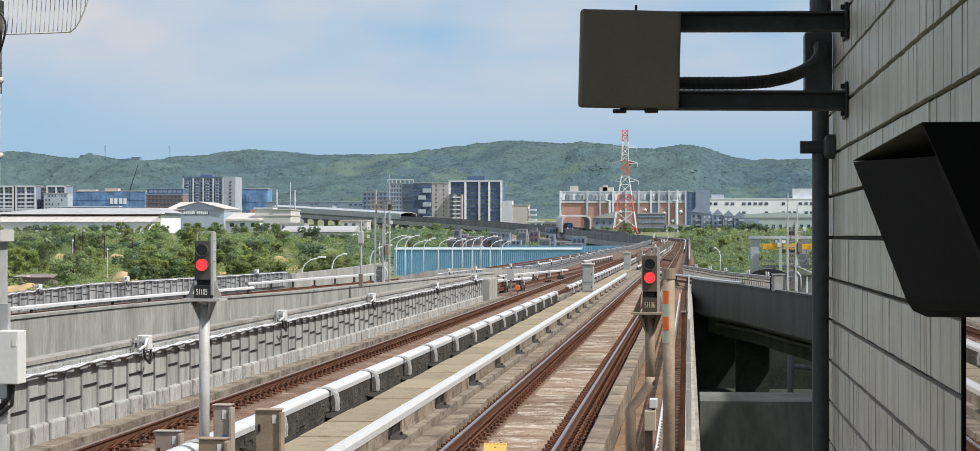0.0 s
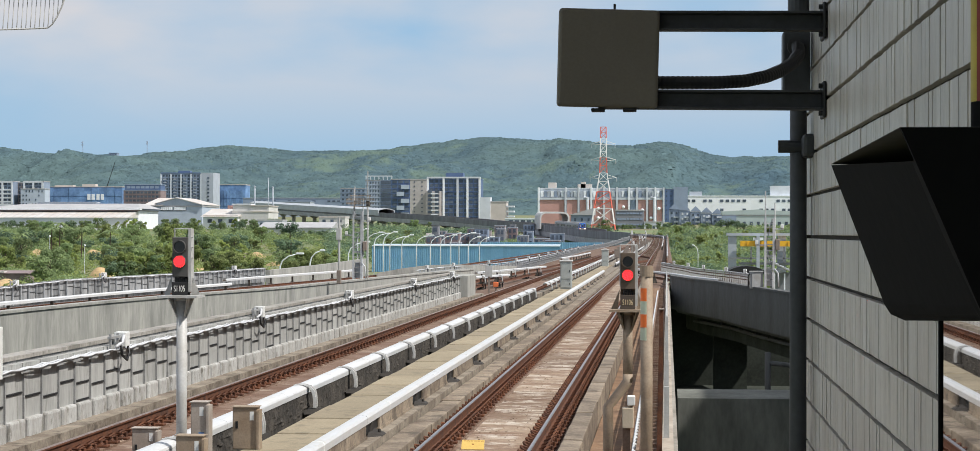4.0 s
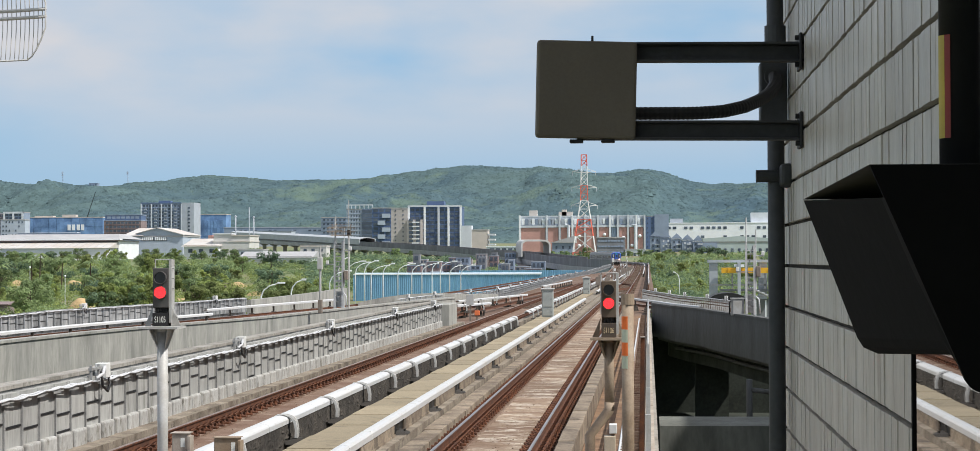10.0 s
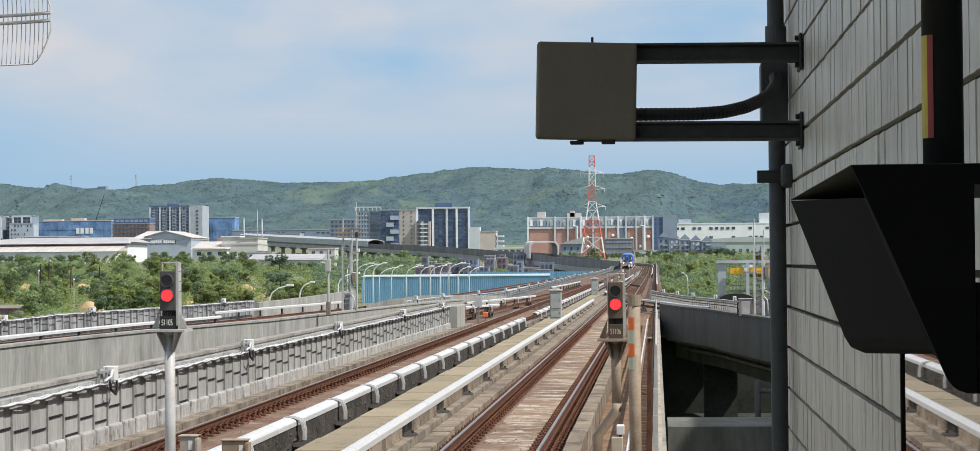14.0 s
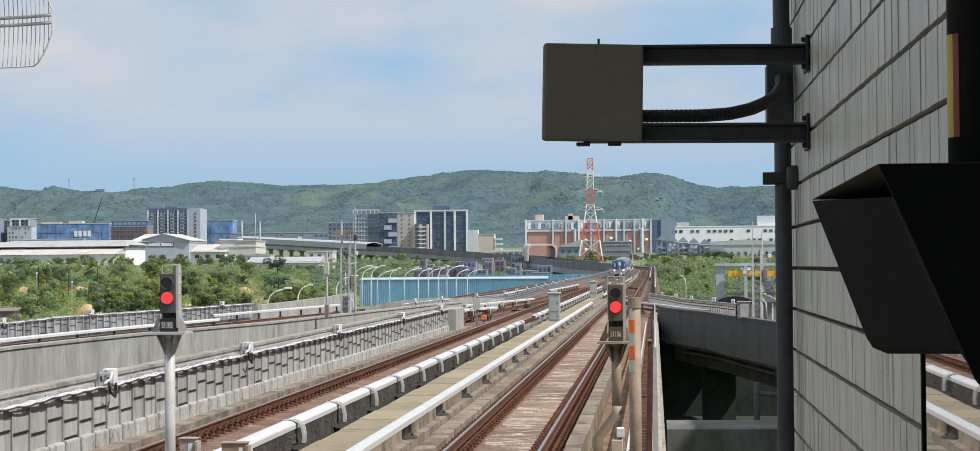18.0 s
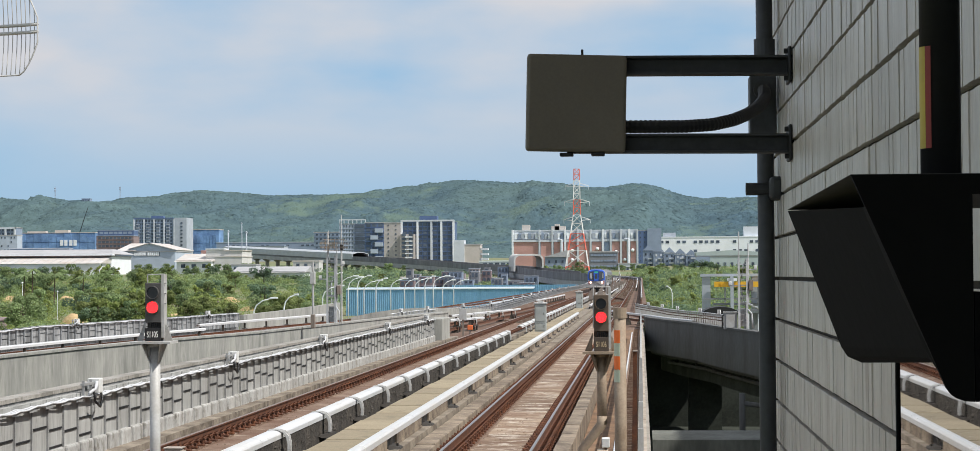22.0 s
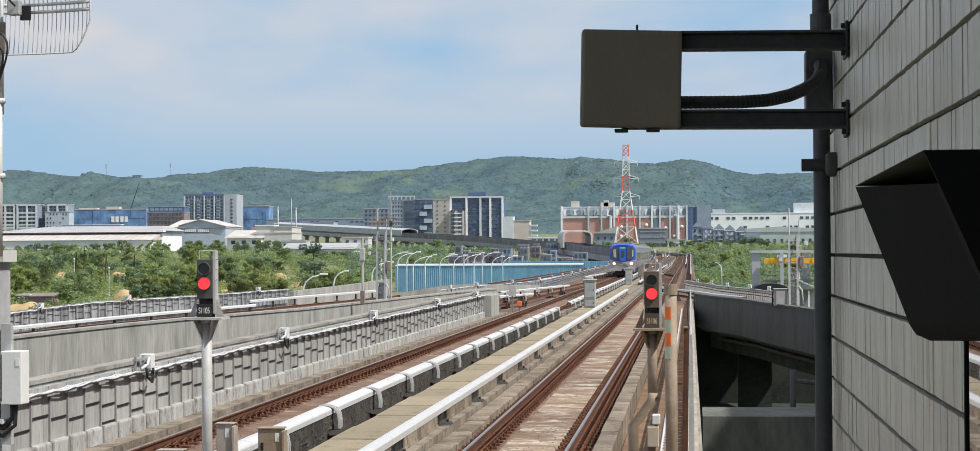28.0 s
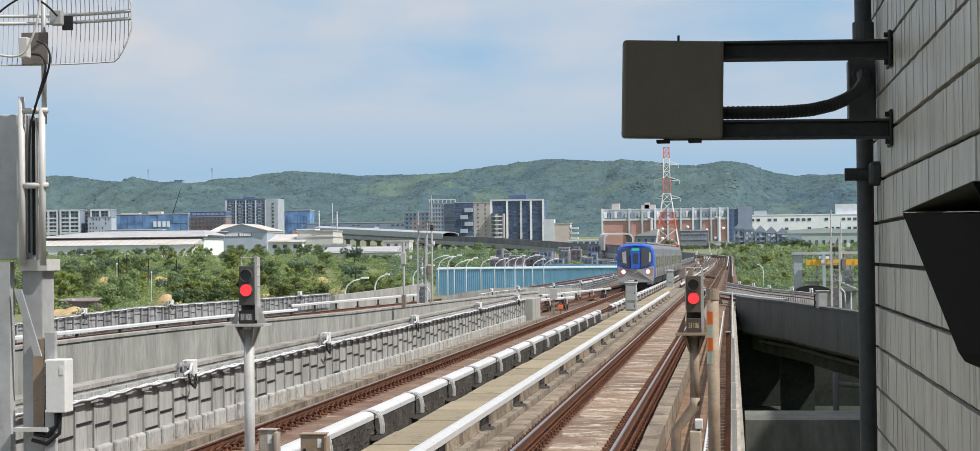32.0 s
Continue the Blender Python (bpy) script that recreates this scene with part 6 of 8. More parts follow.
def tree(kind, x, y, scale, turn, label):
    z = land(x, y)
    tr = thing("tree", label, "tree", "trees on the scrub land", at=(x, y, z))
    tr.rotation_euler, tr.scale = (0, 0, turn), (scale, scale, scale)
    for name, me in (("crown", KINDS[kind][0]), ("trunk", KINDS[kind][1])):
        ob = new(name, me)
        ob.parent = tr
    return tr


HEAPS = ((-153.0, 418, 6.0, 5, 2.6, 1), (-151.5, 492, 4.2, 4, 4.6, 2), (-236.6, 690, 4.0, 4, 2.6, 3), (-217.5, 698, 3.4, 4, 2.6, 4), (-139.5, 556, 3.8, 4, 1.9, 5), (-151.0, 681, 4.2, 5, 2.2, 6), (-127.0, 600, 3.4, 4, 2.0, 8))
FAR_V, FAR_F, FAR_M = [], [], []


def far_tree(kind, x, y, scale, turn):
    """Adds a distant tree to the joined far tree belt."""
    for me in KINDS[kind]:
        n = len(me.vertices)
        co = np.empty(n * 3)
        me.vertices.foreach_get("co", co)
        co = co.reshape(n, 3) * scale
        ca, sa = math.cos(turn), math.sin(turn)
        base = sum(len(v) for v in FAR_V)
        FAR_V.append(np.c_[co[:, 0] * ca - co[:, 1] * sa + x, co[:, 0] * sa + co[:, 1] * ca + y, co[:, 2] + land(x, y)])
        for f in me.polygons:
            FAR_F.append([base + v for v in f.vertices])
        FAR_M.extend([FAR_MATS.index(me.materials[0])] * len(me.polygons))


YARD = (-0.130, -0.058)
FAR_MATS = [LEAF, LEAFLIGHT, LEAFDARK, LEAFOLIVE, TRUNK]
CLEAR = tuple((x / y, y, 1.05 * w / y) for x, y, w, d, h, k in HEAPS)
rng = random.Random(11)
TREE_LABELS = ("broad dark green tree in the scrub", "wide dark green tree with dense leaves", "slim light green tree in the scrub", "low spreading dark green tree", "tall light green bushy tree", "large rounded dark green tree", "olive green tree with loose leaves", "tall slim dark green tree", "low wide olive green tree")
made = 0
while made < 215:
    y = 430 + 470 * rng.random() ** 1.5
    left = rng.random() < 0.74
    r = rng.uniform(-0.40, -0.168) if left else rng.uniform(-0.004, 0.075)
    if left and y > 640 and r > -0.2:
        continue
    if any(abs(r - hx_) < hw and y < hy_ + 6 for hx_, hy_, hw in CLEAR):
        continue
    if left and -0.345 < r < -0.30 and y < 520 and rng.random() < 0.7:
        continue
    if not left and y < 520:
        continue
    # mostly pale kinds to the right, where haze goes into the leaf colour
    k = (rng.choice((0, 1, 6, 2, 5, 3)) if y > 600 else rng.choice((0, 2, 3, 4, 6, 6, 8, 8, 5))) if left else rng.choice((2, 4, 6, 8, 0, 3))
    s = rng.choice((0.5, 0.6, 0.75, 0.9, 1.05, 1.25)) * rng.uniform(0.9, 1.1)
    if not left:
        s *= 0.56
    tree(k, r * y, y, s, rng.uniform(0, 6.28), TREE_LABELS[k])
    made += 1

# a denser stand of broad trees nearer the sheds
while made < 275:
    y, r = rng.uniform(500, 700), rng.uniform(-0.345, -0.185)
    if any(abs(r - hx_) < hw and y < hy_ + 6 for hx_, hy_, hw in CLEAR) or (y > 600 and r > -0.215):
        continue
    k = rng.choice((0, 2, 3, 4, 6, 8, 1))
    tree(k, r * y, y, rng.uniform(0.5, 0.95), rng.uniform(0, 6.28), TREE_LABELS[k])
    made += 1

# the large single trees by the side viaduct
for k, x, y, sc in ((0, -145.5, 428, 1.0), (1, -152.0, 452, 1.05), (4, -129.5, 440, 1.0), (2, -126.0, 445, 1.1), (2, -132.0, 452, 0.95), (4, -118.5, 438, 0.9), (8, -165.0, 440, 0.8), (6, -110.0, 450, 1.05), (3, -127.5, 440, 0.75), (6, -104.0, 470, 0.9), (8, -97.0, 480, 0.9)):
    tree(k, x, y, sc, 1.7 * k + x, TREE_LABELS[k])
rng = random.Random(47)
for k in range(58):
    x = -385 + 3.9 * k + rng.uniform(-1.5, 1.5)
    y = rng.uniform(955, 988) if x < -199 else rng.uniform(868, 892)
    q = rng.choice((0, 1, 3, 0, 2, 5))
    far_tree(q, x, y, rng.uniform(0.95, 1.35) * (0.42 if x > -199 else 0.66), rng.uniform(0, 6.28))
for k in range(34):
    s_ = 930 + 13 * k
    p = on_line(s_, -5 - rng.uniform(0, 9))
    if p.x > -262 and p.x < -135:
        q = rng.choice((0, 1, 5, 5, 7, 3))
        far_tree(q, p.x, p.y, rng.uniform(0.32, 0.55), rng.uniform(0, 6.28))
for k in range(30):
    x = -28 + 4.6 * k + rng.uniform(-1.5, 1.5)
    q = rng.choice((0, 1, 3, 5, 5))
    far_tree(q, x, rng.uniform(985, 1060), rng.uniform(0.38, 0.6), rng.uniform(0, 6.28))
# dark trees added to darken the gaps behind the viaduct's piers, and before the works
for k in range(62):
    p = on_line(700 + 9.5 * k, -26 - rng.uniform(0, 16))
    q = on_line(700 + 9.5 * k, 24 + rng.uniform(0, 14))
    p = p if p.y > q.y else q
    far_tree(rng.choice((5, 7, 1, 5)), p.x, p.y, rng.uniform(0.32, 0.5), rng.uniform(0, 6.28))
for k in range(26):
    far_tree(rng.choice((0, 1, 5, 3)), -62 + 3.0 * k + rng.uniform(-1, 1), rng.uniform(1010, 1075), rng.uniform(0.28, 0.5), rng.uniform(0, 6.28))
for x, sc in ((28, 0.75), (32.5, 0.95), (36.5, 0.8), (40.5, 0.6)):
    far_tree(5, x, 1000, sc, x)
me = bpy.data.meshes.new("tree_belt")
me.from_pydata(np.concatenate(FAR_V).tolist(), [], FAR_F)
for m_ in FAR_MATS:
    me.materials.append(m_)
me.polygons.foreach_set("material_index", FAR_M)
tagged(new("tree_belt", me), "belt of dark green trees before the sheds and works", "trees", kind="stuff")
rng = random.Random(31)
for k in range(75):
    y = rng.uniform(600, 980)
    # only pale kinds from k = 50 on, in place of haze
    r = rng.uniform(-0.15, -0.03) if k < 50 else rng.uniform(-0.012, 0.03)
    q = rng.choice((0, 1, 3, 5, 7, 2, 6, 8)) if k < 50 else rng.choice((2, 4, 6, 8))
    if YARD[0] < r < YARD[1]:
        continue
    if abs(on_line(y).x - r * y) < 9 or abs(on_line(y, 5).x - r * y) < 9:
        continue
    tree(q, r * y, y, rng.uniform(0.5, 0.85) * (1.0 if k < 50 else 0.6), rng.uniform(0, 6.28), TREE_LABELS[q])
rng = random.Random(21)
V, F = [], []
n = 0
while n < 3000:
    y = 400 + 640 * rng.random()
    q = rng.random()
    r = rng.uniform(-0.41, -0.13) if q < 0.60 else (rng.uniform(-0.006, 0.08) if q < 0.78 else rng.uniform(-0.14, -0.035))
    if q >= 0.78 and (y < 570 or y > 820 or (YARD[0] < r < YARD[1] and not -0.086 < r < -0.068)):
        continue
    x = r * y
    if noise.noise((x * 0.018, y * 0.018, 4.0)) < -0.12 or any(abs(r - hx_) < hw and y < hy_ + 4 for hx_, hy_, hw in CLEAR):
        continue
    w = rng.uniform(0.9, 3.2)
    if -0.165 < r < -0.09 and y < 566:
        continue
    leaf_ball(rng, V, F, x, y, land(x, y) + w * 0.25, w, w * rng.uniform(0.6, 1.0), 70, 0.20 + 0.0003 * y)
    n += 1
me = bpy.data.meshes.new("scrub")
me.from_pydata([tuple(v) for v in V], [], F)
me.materials.append(LEAF)
tagged(new("scrub", me), "dense green scrub and bushes over the flat land", "scrub", kind="stuff")
rng = random.Random(22)
V, F = [], []
for n in range(2100):
    y = 410 + 500 * rng.random()
    r = rng.uniform(-0.41, -0.168) if rng.random() < 0.78 else rng.uniform(0.0, 0.08)
    w = rng.uniform(1.2, 3.0) * (1.0 if r < -0.1 else rng.choice((0.5, 0.7, 1.0)))
    leaf_ball(rng, V, F, r * y, y, land(r * y, y) + w * 0.2, w, w * 0.7, 60, 0.32)
me = bpy.data.meshes.new("undergrowth")
V2, F2 = [], []
for n in range(1300):
    y = rng.uniform(640, 1010)
    x = rng.uniform(-0.185, -0.03) * y
    if abs(on_line(y).x - x) < 8 or abs(on_line(y, 5).x - x) < 8 or (YARD[0] < x / y < YARD[1] and n % 2):
        continue
    w = rng.uniform(1.6, 3.6) * (0.55 if YARD[0] < x / y < YARD[1] else 1.0)
    leaf_ball(rng, V2, F2, x, y, land(x, y) + w * 0.3, w, w * 0.8, 60, 0.45)
for n in range(330):
    y = rng.uniform(470, 930)
    x, w = rng.uniform(-0.004, 0.07) * y, rng.uniform(1.2, 3.2)
    leaf_ball(rng, V2, F2, x, y, land(x, y) + w * 0.35, w, w * 0.8, 70, 0.4)
me.from_pydata([tuple(v) for v in V2], [], F2)
me.materials.append(LEAFDARK)
tagged(new("undergrowth", me), "dark shrubs below the viaduct and among the scrub", "shrubs", kind="stuff")
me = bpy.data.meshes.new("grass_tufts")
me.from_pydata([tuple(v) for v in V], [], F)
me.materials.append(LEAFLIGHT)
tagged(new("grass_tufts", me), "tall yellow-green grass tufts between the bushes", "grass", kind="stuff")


def mound(x, y, w, d, h, seed):
    bm = bmesh.new()
    N, M = 22, 12
    rows = []
    for j in range(M + 1):
        row = []
        for i in range(N + 1):
            u, v = -1 + 2 * i / N, -1 + 2 * j / M
            px, py = x + u * w, y + v * d
            e = max(0.0, 1 - u * u - v * v)
            row.append(bm.verts.new((px, py, land(px, py) - 0.35 + h * e ** 0.8 * (0.75 + 0.55 * noise.noise((px * 0.25 + seed, py * 0.25, 0.0))))))
        rows.append(row)
    for A, B in zip(rows, rows[1:]):
        for i in range(N):
            bm.faces.new((A[i], A[i + 1], B[i + 1], B[i]))
    return solid("sand_mound", bm, SAND, "heap of bare yellow sandy soil among bushes", "soil heap", "bare soil heaps", smooth=True)


for a in HEAPS:
    mound(*a)

# palms
rng = random.Random(9)
for x, y, h in ((-212, 640, 13), (-206, 646, 11.5), (-219, 652, 11), (-226, 640, 9.5), (-200, 660, 10)):
    pl = thing("palm_tree", "tall palm with drooping green fronds", "palm", "palms in the scrub", at=(x, y, land(x, y)))
    z = land(x, y)
    part("trunk", tube(bmesh.new(), [(x, y, z - 0.5), (x + 0.2, y, z + h * 0.6), (x + 0.3, y, z + h)], 0.25, 7, 0.16), TRUNK, pl)
    for i in range(13):
        a = 2 * math.pi * i / 13 + rng.uniform(-.2, .2)
        L = rng.uniform(3.4, 4.8)
        up = rng.uniform(0.1, 1.3)
        bm = bmesh.new()
        mid = [Vector((x + 0.3 + L * u * math.cos(a), y + L * u * math.sin(a), z + h + up * math.sin(u * 2.4) - 1.6 * u * u)) for u in (0, 0.25, 0.5, 0.75, 1.0)]
        side = Vector((-math.sin(a), math.cos(a), 0))
        ws = (0.08, 0.42, 0.5, 0.36, 0.04)
        vs = [(bm.verts.new(m - side * w - Vector((0, 0, w * 0.5))), bm.verts.new(m), bm.verts.new(m + side * w - Vector((0, 0, w * 0.5)))) for m, w in zip(mid, ws)]
        for A, B in zip(vs, vs[1:]):
            bm.faces.new((A[0], A[1], B[1], B[0]))
            bm.faces.new((A[1], A[2], B[2], B[1]))
        part("frond", bm, LEAF, pl)

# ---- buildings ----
# distance haze is mixed into these paints: bluer and paler than the walls
W_GREY = mat("hazed_grey_plaster", (0.41, 0.455, 0.52), 0.9, scale=0.15, fine=2, var=0.15, bump=0.0)
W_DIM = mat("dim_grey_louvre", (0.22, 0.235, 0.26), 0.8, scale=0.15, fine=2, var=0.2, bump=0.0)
W_PALE = mat("hazed_pale_plaster", (0.60, 0.645, 0.70), 0.9, scale=0.15, fine=2, var=0.12, bump=0.0)
W_WHITE = mat("white_cladding", (0.82, 0.86, 0.90), 0.7, scale=0.12, fine=2, var=0.1, bump=0.0)
W_BEIGE = mat("beige_tile", (0.55, 0.51, 0.475), 0.9, scale=0.15, fine=2, var=0.15, bump=0.0)
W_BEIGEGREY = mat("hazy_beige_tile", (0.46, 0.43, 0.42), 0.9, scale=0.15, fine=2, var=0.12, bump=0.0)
W_NAVY = mat("hazed_navy_cladding", (0.105, 0.165, 0.31), 0.5, scale=0.15, fine=2, var=0.2, bump=0.0)
W_BRICK = mat("hazed_brick_panel", (0.53, 0.31, 0.275), 0.9, scale=0.12, fine=2, var=0.18, bump=0.0, rnd=0.06)
W_BROWNGREY = mat("raw_brown_concrete", (0.33, 0.30, 0.30), 0.9, scale=0.15, fine=2, var=0.25, bump=0.0)
W_BLUEGREY = mat("hazed_blue_plaster", (0.43, 0.50, 0.60), 0.9, scale=0.15, fine=2, var=0.15, bump=0.0)
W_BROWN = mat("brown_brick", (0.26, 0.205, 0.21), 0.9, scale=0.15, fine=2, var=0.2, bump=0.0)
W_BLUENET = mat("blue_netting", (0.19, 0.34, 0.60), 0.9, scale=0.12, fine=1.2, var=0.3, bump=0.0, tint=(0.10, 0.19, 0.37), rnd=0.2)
W_SLATE = mat("hazed_slate_plaster", (0.26, 0.325, 0.43), 0.8, scale=0.15, fine=2, var=0.15, bump=0.0)
W_GREEN = mat("grey_green_sheeting", (0.42, 0.50, 0.50), 0.6, scale=0.1, fine=2, var=0.12, bump=0.0)
W_CREAM = mat("cream_cladding", (0.60, 0.60, 0.585), 0.8, scale=0.12, fine=2, var=0.15, bump=0.0)
ROOFW = mat("white_metal_roof", (0.58, 0.565, 0.55), 0.5, scale=0.1, fine=1.5, var=0.2, bump=0.0, tint=(0.52, 0.46, 0.41), grime=((0.34, 0.25, 0.2), 0.5, 0.2, 0.57))
ROOFG = mat("grey_metal_roof", (0.43, 0.435, 0.45), 0.6, scale=0.1, fine=1.5, var=0.2, bump=0.0)
BLUEFENCE = mat("blue_sheet_metal", (0.17, 0.37, 0.56), 0.5, scale=0.3, fine=3, var=0.12, bump=0.0, rnd=0.08, tint=(0.22, 0.43, 0.60))


def pane_mesh(w, h, material=None, deep=0.25):
    bm = bmesh.new()
    box(bm, -w / 2, w / 2, -deep, deep, -h / 2, h / 2)
    return mesh_of("window", bm, material or GLASSDARK)


def building(name, label, x0, x1, y, deep, z0, z1, wall_mat, floors=0, cols=0, fill=(0.5, 0.55), glass=None, roof=ROOFG, skip=0.0, group="distant buildings", seed=1, ledge=True, margin=0.04):
    """A building seen from its front, with one pane for each window."""
    rb = random.Random(seed)
    zb = min(land(x0, y), land(x1, y), z0) - 2.0
    b = thing(name, label, "building", group, at=((x0 + x1) / 2, y + deep / 2, zb))
    part("wall", box(bmesh.new(), x0, x1, y, y + deep, zb, z1), wall_mat, b)
    over = min(0.3, (x1 - x0) * 0.02)
    part("roof", box(bmesh.new(), x0 - over, x1 + over, y - over, y + deep + over, z1, z1 + (0.7 if x1 - x0 > 7 else 0.3)), roof, b)
    if floors:
        fh = (z1 - z0) / floors
        w = (x1 - x0) * (1 - 2 * margin) / cols
        me = pane_mesh(w * fill[0], fh * fill[1], glass)
        for f in range(floors):
            if ledge:
                part("floor_band", box(bmesh.new(), x0 - 0.15, x1 + 0.15, y - 0.35, y + 0.1, z0 + fh * f - 0.25, z0 + fh * f + 0.1), W_PALE if wall_mat in (W_GREY, W_BEIGE, W_PALE) else wall_mat, b)
            for c in range(cols):
                if rb.random() < skip:
                    continue
                piece("window", me, b, (x0 + (x1 - x0) * margin + w * (c + 0.5), y, z0 + fh * (f + 0.52)))
    return b


def add(b, name, x0, x1, y0, y1, z0, z1, m, label=""):
    return part(name, box(bmesh.new(), x0, x1, y0, y1, z0, z1), m, b, label)


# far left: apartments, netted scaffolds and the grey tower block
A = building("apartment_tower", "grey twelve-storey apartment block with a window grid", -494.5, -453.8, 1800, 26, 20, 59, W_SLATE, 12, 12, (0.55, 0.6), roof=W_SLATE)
# sunlit right side of the tower, given as a paler block
add(A, "lit_side_block", -453.7, -441.5, 1799, 1826, 5, 60.3, W_GREY, "paler block standing for the tower's sunlit side")
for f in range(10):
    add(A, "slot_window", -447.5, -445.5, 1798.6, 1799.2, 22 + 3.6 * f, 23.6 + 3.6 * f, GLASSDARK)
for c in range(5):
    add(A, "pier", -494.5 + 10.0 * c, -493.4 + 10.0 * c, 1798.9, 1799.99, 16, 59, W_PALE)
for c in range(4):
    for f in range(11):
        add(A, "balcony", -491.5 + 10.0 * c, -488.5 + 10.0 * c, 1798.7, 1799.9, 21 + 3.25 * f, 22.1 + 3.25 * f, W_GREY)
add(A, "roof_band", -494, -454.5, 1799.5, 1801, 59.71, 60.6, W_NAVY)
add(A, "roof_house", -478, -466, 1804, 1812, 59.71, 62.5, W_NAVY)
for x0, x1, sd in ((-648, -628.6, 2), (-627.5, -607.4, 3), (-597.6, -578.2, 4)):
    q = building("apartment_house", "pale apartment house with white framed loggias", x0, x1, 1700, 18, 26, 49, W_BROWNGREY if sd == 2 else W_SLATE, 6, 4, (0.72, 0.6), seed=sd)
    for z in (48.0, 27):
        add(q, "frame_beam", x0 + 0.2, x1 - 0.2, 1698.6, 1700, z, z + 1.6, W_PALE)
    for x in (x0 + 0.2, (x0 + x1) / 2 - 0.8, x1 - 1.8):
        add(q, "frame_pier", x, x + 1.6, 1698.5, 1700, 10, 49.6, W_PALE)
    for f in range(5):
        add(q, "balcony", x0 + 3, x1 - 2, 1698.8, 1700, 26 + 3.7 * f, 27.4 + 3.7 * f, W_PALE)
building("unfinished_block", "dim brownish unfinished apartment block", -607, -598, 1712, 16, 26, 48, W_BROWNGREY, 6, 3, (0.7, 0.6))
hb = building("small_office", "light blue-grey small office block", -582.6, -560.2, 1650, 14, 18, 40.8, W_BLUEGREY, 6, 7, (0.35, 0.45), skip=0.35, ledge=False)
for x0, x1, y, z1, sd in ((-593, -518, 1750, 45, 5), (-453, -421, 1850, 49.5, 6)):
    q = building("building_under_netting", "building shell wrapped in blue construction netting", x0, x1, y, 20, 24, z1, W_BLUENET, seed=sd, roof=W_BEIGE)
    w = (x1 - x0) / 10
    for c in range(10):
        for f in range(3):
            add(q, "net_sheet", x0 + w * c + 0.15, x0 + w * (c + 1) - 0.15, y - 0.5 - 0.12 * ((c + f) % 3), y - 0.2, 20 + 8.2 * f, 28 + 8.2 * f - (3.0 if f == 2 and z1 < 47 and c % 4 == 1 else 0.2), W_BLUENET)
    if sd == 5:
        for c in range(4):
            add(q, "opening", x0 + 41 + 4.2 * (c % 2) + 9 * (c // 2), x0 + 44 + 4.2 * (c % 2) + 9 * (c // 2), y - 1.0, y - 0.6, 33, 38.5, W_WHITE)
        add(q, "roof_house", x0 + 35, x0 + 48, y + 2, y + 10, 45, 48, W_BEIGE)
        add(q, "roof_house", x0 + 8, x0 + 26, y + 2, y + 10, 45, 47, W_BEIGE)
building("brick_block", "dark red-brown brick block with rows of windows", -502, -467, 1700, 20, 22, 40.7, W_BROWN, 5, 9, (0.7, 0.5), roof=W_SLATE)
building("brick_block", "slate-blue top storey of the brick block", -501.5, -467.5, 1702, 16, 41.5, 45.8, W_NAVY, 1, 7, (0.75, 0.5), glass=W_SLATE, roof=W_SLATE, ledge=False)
wh = building("long_warehouse", "long low white warehouse with a grey metal roof", -377, -287, 1000, 40, 6.5, 13.9, W_WHITE, 0, 0, roof=ROOFG)
part("pitched_roof", extrude(bmesh.new(), [[(x, 996, 15.3), (x, 1042, 15.3), (x + u, 1028, 18.2), (x + u, 1014, 18.2)] for x, u in ((-379, 26), (-285, -6))]), ROOFG, wh, "grey metal roof")
add(wh, "fascia", -379, -285, 995.2, 1000.4, 14.62, 15.28, W_WHITE, "white eaves board")
add(wh, "gutter", -378, -286, 996.4, 999.6, 14.1, 14.6, W_BROWN, "rust-brown gutter")
part("lower_roof", extrude(bmesh.new(), [[(x, 980, 10.2), (x, 999.9, 10.2), (x, 999.9, 14.0)] for x in (-377, -287)]), ROOFW, wh, "white sheeted lower roof")
for k in range(22):
    x = -375 + 4.0 * k
    part("roof_seam", extrude(bmesh.new(), [[(u, 980, 10.22), (u, 999.8, 14.02), (u, 999.8, 14.14), (u, 980, 10.34)] for u in (x, x + 0.12)]), ROOFG, wh)
add(wh, "lower_wall", -376, -288, 981, 999.8, 2, 10.19, W_WHITE)
add(wh, "ridge_vent", -349, -315.5, 1016, 1022, 18.21, 18.9, W_SLATE, "low ridge vent")
add(wh, "ridge_cap", -349.4, -315.1, 1015.6, 1022.4, 18.91, 19.2, W_PALE)
for k in range(9):
    add(wh, "downpipe", -371 + 10.4 * k, -370.6 + 10.4 * k, 999.4, 999.95, 3, 13.8, W_GREY)
gb = building("gabled_factory", "grey factory hall with a pale gabled roof", -298.5, -264.2, 1050, 40, 6, 17, W_BLUEGREY, 0, 0, roof=ROOFG)
part("gable", extrude(bmesh.new(), [[(-291, y, 17.71), (-264.2, y, 17.71), (-264.2, y, 18.0), (-279, y, 21.9), (-291, y, 18.6)] for y in (1049.8, 1091)]), W_BLUEGREY, gb)
part("pitched_roof", extrude(bmesh.new(), [[(-291.5, y, 18.62), (-279, y, 21.95), (-263.6, y, 18.0), (-263.6, y, 18.3), (-279, y, 22.3), (-291.5, y, 18.95)] for y in (1048.6, 1092)]), ROOFW, gb, "pale metal roof")
